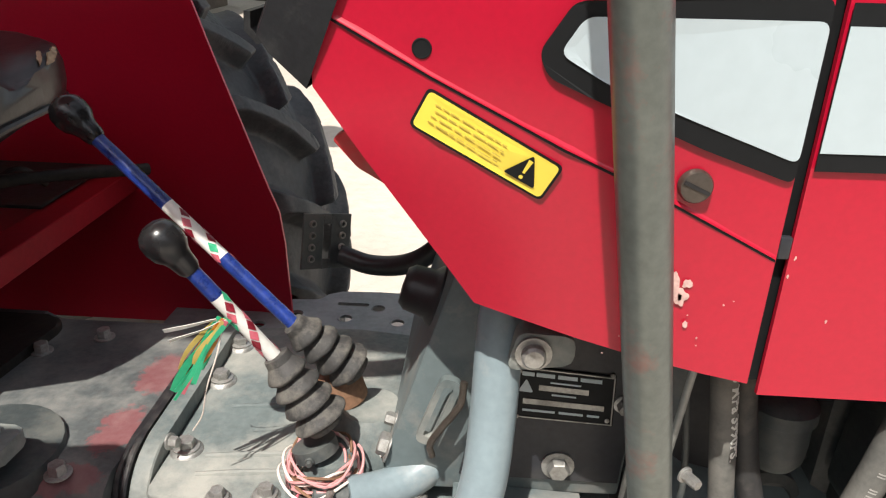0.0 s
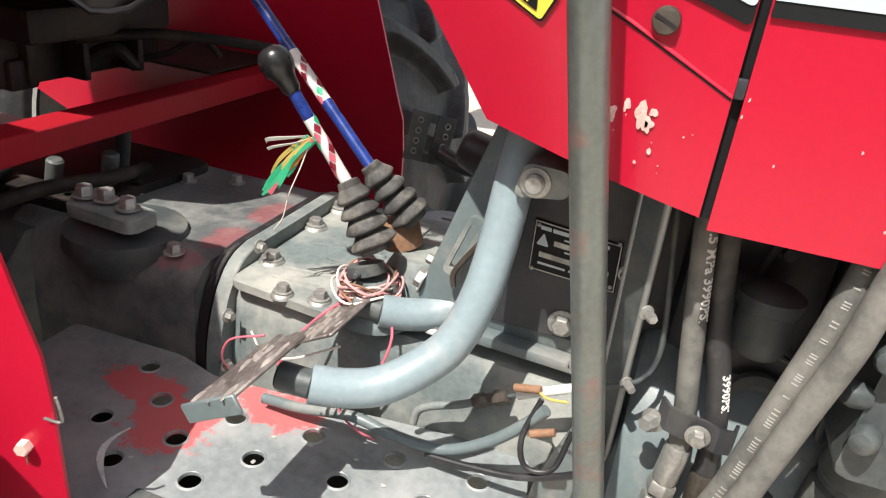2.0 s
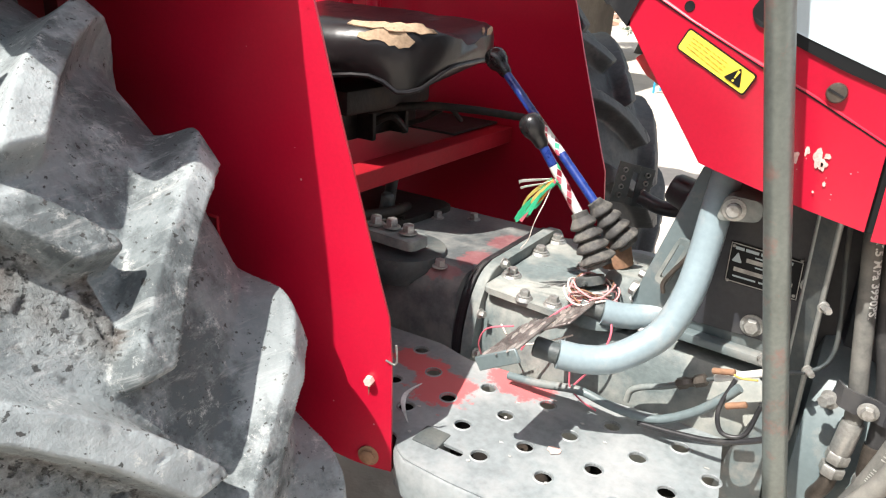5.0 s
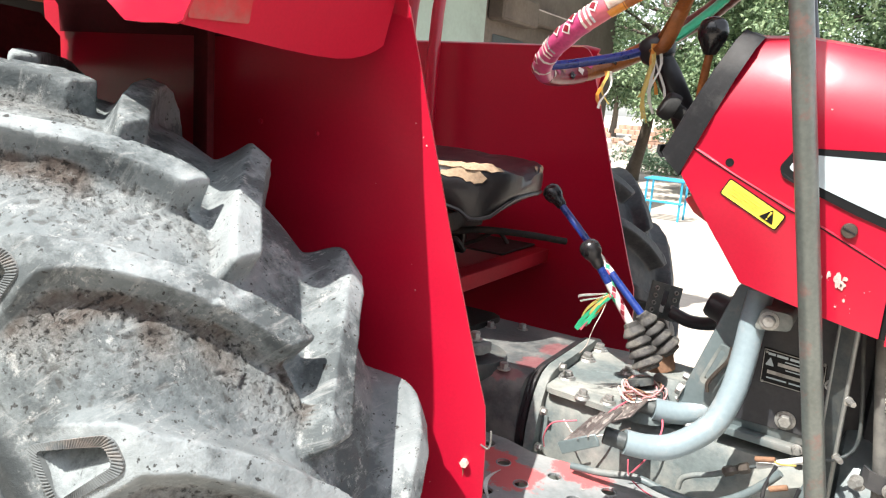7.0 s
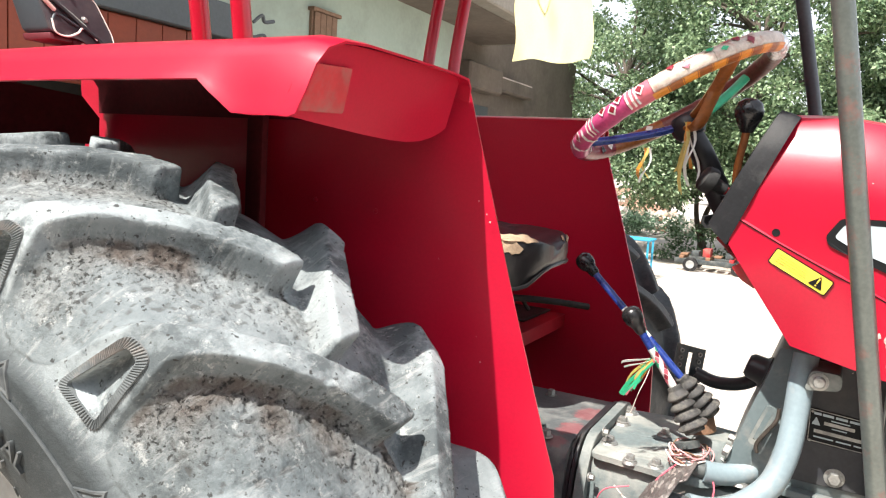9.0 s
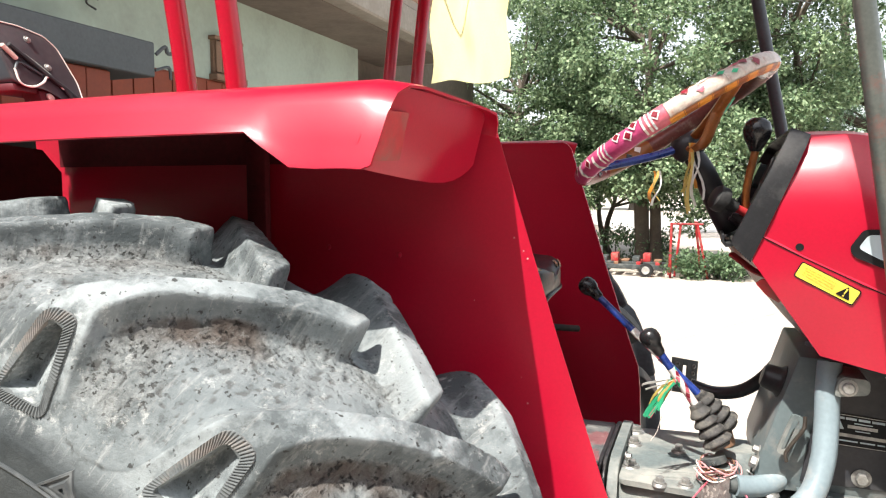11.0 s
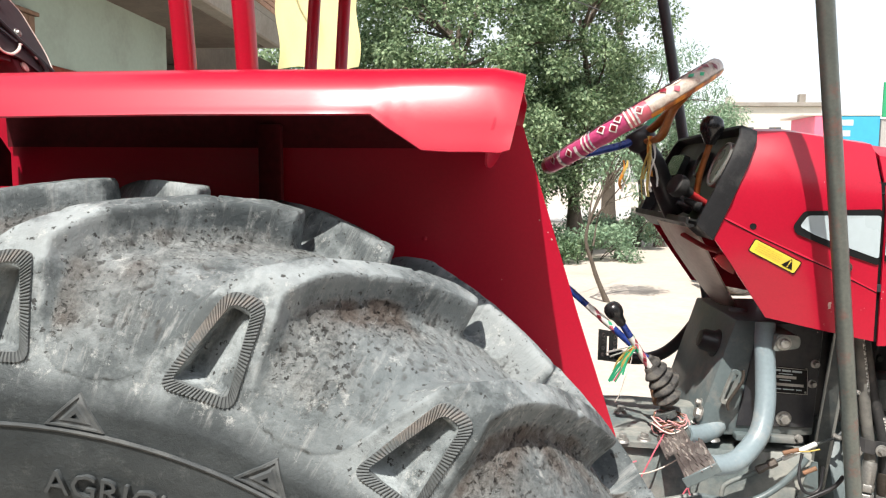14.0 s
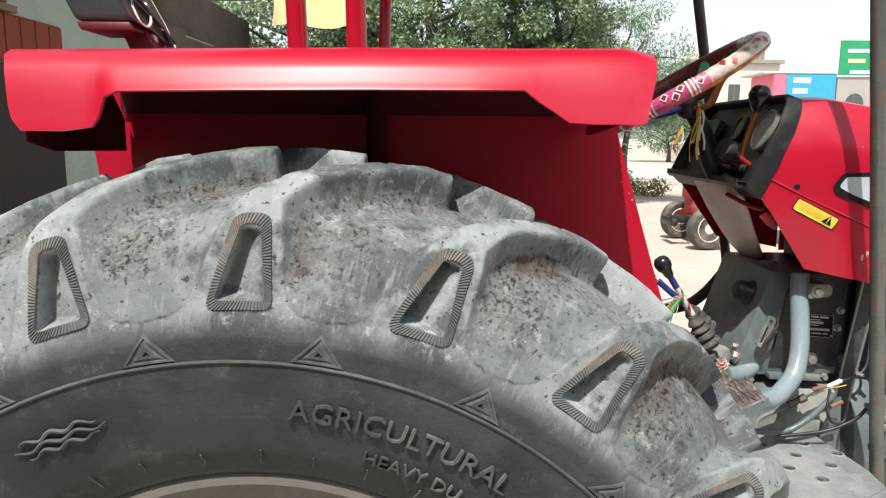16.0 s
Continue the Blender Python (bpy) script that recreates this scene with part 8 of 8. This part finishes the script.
def tree(label, at, height, crown, n_clump, per, mt, seed, trunk_r=0.12, clump_r=0.42, leaf=0.085, slim=0.3, stems=1, name="tree", bark=BARK, hollow=0.45):
    """crown: list of (centre, radii) lobes, from the tree's foot."""
    r = random.Random(seed)
    th = thing(name, label, "tree", at)
    clumps = []
    for c, rad in crown:
        for k in range(max(3, int(n_clump * rad[0] * rad[2] / sum(b[0] * b[2] for a, b in crown)))):
            while True:
                p = V(r.uniform(-1, 1), r.uniform(-1, 1), r.uniform(-1, 1))
                if hollow < p.length < 1:
                    break
            clumps.append(V(*[a + b * q for a, b, q in zip(c, rad, p)]))
    me = leaf_cloud([tuple(c) for c in clumps], per, clump_r, leaf, slim, seed)
    me.materials.append(mt)
    cr = new("crown", me)
    cr.parent = th
    top = V(*crown[0][0])
    forks = []
    for s in range(stems):
        a = V(r.uniform(-0.1, 0.1), r.uniform(-0.1, 0.1), -0.05) * (1 if stems == 1 else 3)
        a.z = -0.05
        b = V(top.x * 0.5 + r.uniform(-0.3, 0.3), top.y * 0.5 + r.uniform(-0.2, 0.2), height * 0.45)
        c = top + V(r.uniform(-0.4, 0.4), r.uniform(-0.4, 0.4), 0.2)
        bm = bmesh.new()
        tube(bm, [a, a.lerp(b, 0.5) + V(r.uniform(-0.12, 0.12), 0, 0), b, c], 0.1, 10, 6, radii=lambda t: trunk_r * (1.15 - 0.85 * t) * (1 + 0.35 * max(0, 0.12 - t) / 0.12))
        part("trunk", bm, bark, th)
        forks += [a.lerp(b, 0.75), b, b.lerp(c, 0.4), b.lerp(c, 0.8)]
    for k in range(0, len(clumps), max(1, len(clumps) // 26)):
        c = clumps[k]
        f = min(forks, key=lambda q: (q - c).length + abs(q.z - c.z + 0.6))
        bm = bmesh.new()
        m = f.lerp(c, 0.5) + V(r.uniform(-0.15, 0.15), r.uniform(-0.15, 0.15), 0.12)
        tube(bm, [f, m, c], 0.03, 6, 5, radii=lambda t: trunk_r * 0.42 * (1 - 0.85 * t))
        part("limb", bm, bark, th)
    return th


tree("dense broad-leaved green tree with several stems", (-0.4, 11.6, 0), 6.5, [((0.1, 0, 4.0), (2.5, 1.7, 2.7)), ((-1.6, 0.3, 4.6), (1.6, 1.5, 2.0)), ((0.7, -0.6, 2.0), (1.5, 1.0, 1.2)), ((-1.5, -0.3, 1.9), (1.2, 0.9, 0.8))], 250, 330, LEAF, 1, 0.10, 0.36, 0.074, 0.34, 3)
tree("dense broad-leaved green tree with several stems", (1.9, 12.6, 0), 6.5, [((0.0, 0, 4.3), (1.7, 1.6, 2.4)), ((-0.4, -0.5, 2.3), (1.3, 1.0, 1.3))], 135, 330, LEAF, 2, 0.11, 0.36, 0.074, 0.34, 2)
tree("tall dark feathery tree behind the others", (3.4, 17.5, 0), 10.0, [((0.0, 0, 7.6), (3.3, 2.2, 1.7)), ((-3.4, 1.0, 7.5), (2.6, 2.0, 2.0))], 150, 150, LEAF_DARK, 3, 0.17, 0.55, 0.10, 0.22, 1, hollow=0.2)
tree("feathery grey-green tree with thin drooping leaves", (3.7, 14.2, 0), 4.2, [((0.1, 0, 3.0), (1.9, 1.2, 1.25)), ((-1.3, -0.3, 3.2), (1.1, 1.0, 1.4)), ((1.0, 0.2, 2.3), (0.9, 0.8, 0.9))], 125, 330, LEAF_FINE, 4, 0.09, 0.36, 0.085, 0.15, 2, hollow=0.2)
tree("green tree behind the end of the building", (-3.6, 14.5, 0), 5.5, [((0.0, 0, 3.6), (2.3, 1.8, 2.1)), ((1.8, 0.5, 2.6), (1.6, 1.4, 1.5))], 130, 200, LEAF, 5, 0.13, 0.45, 0.09, 0.34, 1)
tree("small young tree with a thin pale trunk", (1.67, 6.85, 0), 2.0, [((0.15, 0.05, 1.62), (0.5, 0.45, 0.42))], 16, 60, LEAF_FINE, 6, 0.028, 0.2, 0.07, 0.2, 1, "young_tree", hollow=0.0)
tree("slender dark twisted tree", (-1.35, 13.0, 0), 3.2, [((0.2, 0, 2.6), (1.2, 0.9, 1.0)), ((-0.6, -0.4, 1.7), (1.1, 0.7, 0.7)), ((1.5, -0.9, 1.55), (1.2, 0.6, 0.55))], 85, 220, LEAF_DARK, 7, 0.06, 0.35, 0.085, 0.3, 2)
tree("far roadside tree with a wide crown", (-14, 44, 0), 7, [((0, 0, 4.6), (4.2, 3, 2.6))], 120, 130, LEAF_DARK, 8, 0.2, 0.9, 0.22, 0.35, 1)
tree("far roadside tree with a wide crown", (-4, 48, 0), 7, [((0, 0, 4.2), (4.6, 3, 2.4))], 120, 130, LEAF, 9, 0.2, 0.9, 0.22, 0.35, 1)
tree("low bushy tree beside the cream house", (13.0, 42, 0), 3.4, [((0, 0, 2.4), (2.6, 1.6, 1.6))], 60, 130, LEAF_FINE, 10, 0.12, 0.6, 0.16, 0.3, 1)


def bush(label, at, rad, n, per, mt, seed, leaf=0.07, clump_r=0.22):
    r = random.Random(seed)
    th = thing("bush", label, "bush", at)
    cl = [(r.uniform(-1, 1) * rad[0], r.uniform(-1, 1) * rad[1], r.random() ** 0.7 * rad[2]) for k in range(n)]
    me = leaf_cloud(cl, per, clump_r, leaf, 0.28, seed, 0.0)
    me.materials.append(mt)
    o = new("foliage", me)
    o.parent = th
    for k in range(0, n, 3):
        bm = bmesh.new()
        c = V(*cl[k])
        tube(bm, [V(c.x * 0.3, c.y * 0.3, -0.02), V(c.x * 0.7, c.y * 0.7, c.z * 0.6), c], 0.01, 5, 4)
        part("stem", bm, BARK, th)
    return th


bush("low green bush under the trees", (0.95, 10.6, 0), (0.75, 0.35, 0.32), 26, 130, LEAF_DARK, 21)
bush("low green bush under the trees", (2.1, 11.3, 0), (0.7, 0.5, 0.55), 30, 130, LEAF_FINE, 22)
bush("dusty green bush by the yard's edge", (2.8, 13.6, 0), (0.9, 0.5, 0.7), 34, 130, LEAF_FINE, 23)
bush("dry yellowish scrub at the roadside", (4.0, 16.6, 0), (1.3, 0.7, 0.3), 30, 90, LEAF_DRY, 24, 0.10, 0.25)
bush("dusty scrub beside the rubble", (-3.3, 17.5, 0), (1.6, 0.8, 0.45), 34, 110, LEAF_FINE, 25, 0.09, 0.3)
bush("dark bush at the foot of the trees", (-0.9, 12.2, 0), (0.9, 0.5, 0.6), 26, 120, LEAF_DARK, 26)
bm = bmesh.new()
box(bm, (-0.2, -0.16, -0.05), (0.22, 0.17, 0.62), 0.03, 2)
for v in bm.verts:
    v.co += V(noise.noise(v.co * 4), noise.noise(v.co * 4 + V(5, 0, 0)), 0) * 0.03
post_ = part("concrete_stump", bm, CONCRETE)
post_.location = (4.75, 20.5, 0)
tagged(post_, "short weathered concrete stump at the roadside", "stump")

# rubble heaps and low broken wall beyond the trees
r = random.Random(31)
for cx, cy, w, h, n in ((-3.2, 19.5, 1.6, 0.55, 60), (-6.0, 21.5, 2.0, 0.7, 60)):
    heap = thing("rubble_heap", "heap of pale broken concrete and brick", "rubble", (cx, cy, 0))
    bm = bmesh.new()
    rows = [[V(x, y, h * 0.7 * max(0.0, 1 - (x / w) ** 2 - (y / 0.9) ** 2) ** 0.8 + 0.05 * noise.noise(V(x * 3, y * 3, cx)) - 0.02) for x in np.linspace(-w, w, 26)] for y in np.linspace(-0.9, 0.9, 16)]
    loft(bm, rows)
    part("earth", bm, CONCRETE, heap)
    for k in range(n):
        a, q = r.uniform(0, 6.28), r.random() ** 0.6
        x, y = w * q * math.cos(a) * 0.9, 0.8 * q * math.sin(a)
        s = r.uniform(0.08, 0.26)
        z = h * 0.7 * max(0.0, 1 - (x / w) ** 2 - (y / 0.9) ** 2)
        bm = bmesh.new()
        box(bm, (-s, -s * 0.6, -s * 0.4), (s, s * 0.6, s * 0.4), s * 0.12, 1, Matrix.Translation((x, y, z)) @ Matrix.Rotation(r.uniform(0, 6), 4, (r.random(), r.random(), r.random())))
        part("lump", bm, (CONCRETE, CREAM_WALL, BRICK, CONCRETE)[k % 4], heap, smooth=False)
low = thing("low_brick_wall", "low weathered brick boundary wall", "wall", (-9, 22.6, 0))
for r_ in range(7):
    for c in range(44):
        if r_ > 3 and random.Random(r_ * 99 + c).random() < 0.35:
            continue
        if brick_me is None:
            continue
        o = new("brick", brick_me)
        o.parent = low
        o.matrix_local = Matrix.Translation((-5 + 0.235 * c + (0.117 if r_ % 2 else 0), 0.0, 0.156 * r_)) @ Matrix.Rotation(radians(-90), 4, 'Z') @ Matrix.Diagonal((5.0, 1.0, 2.2, 1.0))
slab("core", (-5, 0.02, 0), (5.4, 0.2, 0.62), CONCRETE, low)

# red implement stands, trolley and blue bench under the trees
stand = thing("implement_stand", "red painted steel implement stand under the trees", "stand", (0.34, 10.4, 0))
for p, q in (((-0.16, 0, 0), (-0.16, 0.02, 0.88)), ((-0.1, 0.1, 0), (-0.02, 0.05, 0.85)), ((0.40, 0, 0), (0.22, 0.05, 0.90)), ((0.30, 0.3, 0), (0.20, 0.05, 0.9)), ((-0.20, 0.3, 0), (-0.15, 0.05, 0.86))):
    bm = bmesh.new()
    tube(bm, [p, tuple(lerp(a, b, 0.5) for a, b in zip(p, q)), q], 0.019, 8, 3)
    part("post", bm, RED_DULL, stand)
for z in (0.86,):
    bm = bmesh.new()
    rod(bm, (-0.18, 0.03, z), (0.32, 0.04, z), 0.016, 8)
    part("rail", bm, RED_DULL, stand)
trolley = thing("low_trolley", "low dark steel trolley on small pale wheels", "trolley", (-0.55, 10.5, 0))
for y in (-0.12, 0.34):
    bm = bmesh.new()
    box(bm, (-0.62, y, 0.12), (0.62, y + 0.06, 0.20), 0.01)
    part("beam", bm, GREY_DARK, trolley)
for x in (-0.55, -0.15, 0.2, 0.5):
    bm = bmesh.new()
    box(bm, (x, -0.12, 0.19), (x + 0.07, 0.4, 0.24), 0.008)
    part("crossbar", bm, RUST if x < 0 else RED_DULL, trolley)
for x in (-0.36, 0.36):
    for y in (-0.17, 0.42):
        bm = bmesh.new()
        lathe(bm, [(0.03, -0.03), (0.105, -0.03), (0.115, -0.018), (0.115, 0.018), (0.105, 0.03), (0.03, 0.03)], (x, y, 0.115), (x, y + 1, 0.115), 22)
        w = part("wheel", bm, BLACK, trolley)
        bm = bmesh.new()
        lathe(bm, [(0.065, -0.04), (0.06, -0.045), (0.02, -0.034), (0.0, -0.034)], (x, y, 0.115), (x, y + 1, 0.115), 18, cap=False)
        part("rim", bm, RIM_GREY, w)
for k in range(7):
    bm = bmesh.new()
    x = -0.55 + 0.17 * k
    box(bm, (x, -0.05, 0.235), (x + 0.12, 0.2, 0.27 + 0.05 * (k % 3)), 0.015)
    part("scrap", bm, (RUST, GREY_DARK, RED_DULL)[k % 3], trolley)
bench = thing("blue_bench", "small blue steel bench frame under the trees", "bench", (-1.48, 8.85, 0))
for x in (-0.24, 0.24):
    for y in (-0.16, 0.16):
        bm = bmesh.new()
        rod(bm, (x, y, 0), (x, y, 0.56), 0.016, 8)
        part("leg", bm, BLUE_PAINT, bench)
for y, z in ((-0.16, 0.545), (0.0, 0.545), (0.16, 0.545), (-0.16, 0.24)):
    bm = bmesh.new()
    box(bm, (-0.28, y - 0.035, z), (0.28, y + 0.035, z + 0.025), 0.006)
    part("slat", bm, BLUE_PAINT, bench)

# front of another red tractor in the yard
other = thing("parked_tractor", "second red tractor parked across the yard", "tractor", (3.74, 7.86, 0))
RUBBER = material("worn_black_rubber", (0.06, 0.056, 0.052), 0.8, var=0.25, scale=9, fine=60, bump=0.3, dirt=(0.24, 0.2, 0.16), dirt_amount=0.35, dirt_scale=6)
for x, y, R, w in ((-0.30, -0.30, 0.27, 0.085), (-0.34, 0.75, 0.27, 0.085), (1.75, -0.55, 0.62, 0.17), (1.75, 0.95, 0.62, 0.17)):
    bm = bmesh.new()
    lathe(bm, [(R * 0.6, -w * 0.8), (R * 0.72, -w), (R * 0.9, -w), (R * 0.985, -w * 0.6), (R, 0), (R * 0.985, w * 0.6), (R * 0.9, w), (R * 0.72, w), (R * 0.6, w * 0.8)], (0, 0, 0), (0, 1, 0), 40)
    o = part("tyre", bm, RUBBER, other)
    o.matrix_local = Matrix.Translation((x, y, R)) @ Matrix.Rotation(radians(12 if R < 0.4 else 0), 4, 'Z')
    bm = bmesh.new()
    lathe(bm, [(R * 0.64, -w * 0.9), (R * 0.6, -w * 0.95), (R * 0.56, -w * 0.5), (R * 0.3, -w * 0.35), (R * 0.25, -w * 0.8), (R * 0.12, -w * 0.85), (0, -w * 0.85)], (0, 0, 0), (0, 1, 0), 30, cap=False)
    part("rim", bm, CREAM if R < 0.4 else RIM_GREY, o)
    for k in range(5):
        bm = bmesh.new()
        a = 2 * math.pi * k / 5
        bolt(bm, (R * 0.42 * math.cos(a), -w * 0.42, R * 0.42 * math.sin(a)), (0, -1, 0), 0.014, 0.015)
        part("nut", bm, BLACK, o)
bm = bmesh.new()
loft(bm, [[V(x, 0.22 + a, z) for a, z in round_poly([(-w, 0.62), (w, 0.62), (w, h - 0.06), (w * 0.7, h), (-w * 0.7, h), (-w, h - 0.06)], 0.06, 4)] for x, w, h in ((-0.42, 0.20, 1.05), (-0.34, 0.24, 1.12), (0.3, 0.27, 1.2), (0.95, 0.28, 1.26))], close=True, cap=True)
part("hood", bm, RED, other, angle=35)
bm = bmesh.new()
box(bm, (-0.40, 0.05, 0.42), (0.9, 0.40, 0.66), 0.03)
part("engine", bm, RED_DULL, other)
bm = bmesh.new()
box(bm, (-0.37, -0.34, 0.34), (-0.24, 0.80, 0.43), 0.02)
part("front_axle", bm, RED_DULL, other)
bm = bmesh.new()
box(bm, (-0.66, 0.02, 0.30), (-0.40, 0.12, 0.40), 0.012)
box(bm, (-0.68, -0.02, 0.26), (-0.60, 0.42, 0.36), 0.012)
part("front_hitch", bm, BLACK, other)
bm = bmesh.new()
box(bm, (0.9, -0.1, 0.5), (2.0, 0.55, 0.9), 0.04)
part("gearbox", bm, GREY_DARK, other)
for y in (-0.75, 0.72):
    bm = bmesh.new()
    loft(bm, [[V(1.75 + 0.7 * math.cos(a), y, 0.62 + 0.7 * math.sin(a)), V(1.75 + 0.7 * math.cos(a), y + 0.4, 0.62 + 0.7 * math.sin(a))] for a in [radians(20 + 14 * k) for k in range(10)]])
    thicken(bm, 0.006)
    part("fender", bm, RED, other)

# beyond the road
house = thing("cream_house", "cream two-storey house with a flat roof", "house", (18.4, 46, 0))
slab("wall", (-3.1, 0, 0), (2.6, 5, 6.2), CREAM_WALL, house)
slab("roof", (-3.3, -0.25, 6.2), (2.8, 5.2, 6.45), CONCRETE, house)
for x in (-2.3, -0.6, 1.2):
    for z in (1.0, 3.8):
        w = slab("window", (x, -0.03, z), (x + 0.75, 0.02, z + 1.1), SLATE, house, "dark window with a cream sill")
        slab("frame", (x + 0.34, -0.06, z), (x + 0.40, -0.03, z + 1.1), BROWN_WOOD, w)
        slab("sill", (x - 0.08, -0.14, z - 0.1), (x + 0.83, 0.0, z), CREAM_WALL, w)
slab("chimney", (1.6, 1, 6.45), (2.0, 1.4, 7.1), CONCRETE, house)
slab("water_tank", (-2.8, 1, 6.45), (-1.9, 2, 7.0), CREAM_WALL, house)
hall = thing("long_pale_house", "long pale house far beyond the road", "house", (24, 62, 0))
slab("wall", (-1.0, 0, 0), (12, 6, 5.6), CREAM_WALL, hall)
slab("roof", (-1.3, -0.3, 5.6), (12.3, 6.3, 5.95), CONCRETE, hall)
for k in range(6):
    slab("window", (0.4 + 2 * k, -0.03, 3.4), (1.2 + 2 * k, 0.02, 4.6), SLATE, hall)
panel = thing("painted_container", "pink and sky-blue painted container with white lettering", "container", (13.45, 29, 0))
slab("pink_panel", (-0.06, 0, 0.15), (0.45, 2.4, 4.12), PINK_PAINT, panel, "pink painted end", 0.02)
slab("blue_panel", (0.455, 0.0, 0.15), (2.50, 2.4, 4.12), BLUE_PAINT, panel, "sky-blue painted side", 0.02)
slab("roof", (-0.54, -0.03, 4.12), (2.53, 2.43, 4.20), CREAM_WALL, panel, "pale roof edge")
for k in range(5):
    slab("text_bar", (0.72, -0.012, 2.0 + 0.43 * k), (1.35 + 0.1 * (k % 3), -0.004, 2.24 + 0.43 * k), WHITE, panel, "white bar of lettering", 0)
for x in (-0.5, 1.7):
    slab("foot", (x, 0.1, 0), (x + 0.2, 2.3, 0.16), GREY_DARK, panel)
shop = thing("green_sign_shop", "roadside shop with a green signboard and patterned wall", "shop", (17.0, 29, 0))
MOSAIC = material("grey_mosaic_wall", (0.36, 0.34, 0.32), 0.7, var=0.45, scale=30, fine=60, bump=0.2)
slab("wall", (-1.0, 0, 0), (5, 4, 4.0), MOSAIC, shop, "grey mosaic tiled wall")
sg = slab("signboard", (-1.02, -0.1, 4.06), (5, 0.0, 5.45), GREEN_PAINT, shop, "green signboard with white bars", 0.01)
for k, (x, z, w) in enumerate(((-0.75, 4.95, 0.9), (0.45, 4.95, 0.5), (-0.7, 4.55, 0.7), (0.3, 4.55, 0.8), (-0.6, 4.1, 1.4), (1.3, 4.95, 0.9), (1.4, 4.5, 1.2))):
    slab("text_bar", (x, -0.112, z), (x + w, -0.104, z + 0.16), (WHITE, WHITE, CLOTH)[k % 3], sg, "", 0)
bm = bmesh.new()
arch = [(-0.62, 1.9), (0.12, 1.9)] + [(-0.25 + 0.37 * math.cos(a), 2.9 + 0.42 * math.sin(a)) for a in [math.pi * k / 12 for k in range(13)]]
prism(bm, arch, -0.05, 0.02, 'y')
part("arched_window", bm, SLATE, shop, "dark arched window", smooth=False)
slab("door", (1.4, -0.04, 0), (2.3, 0.02, 2.2), GREEN_PAINT, shop)

# plain unseen wall, added to close the yard on the near side and limit light from there
bm = bmesh.new()
box(bm, (-14, -8.3, 0), (16, -8.0, 5.2), 0.02, 1)
back = part("wall_south", bm, DARK_PLASTER, smooth=False)
tagged(back, "plain brown wall added on the unseen near side of the yard", "wall", kind="structure")
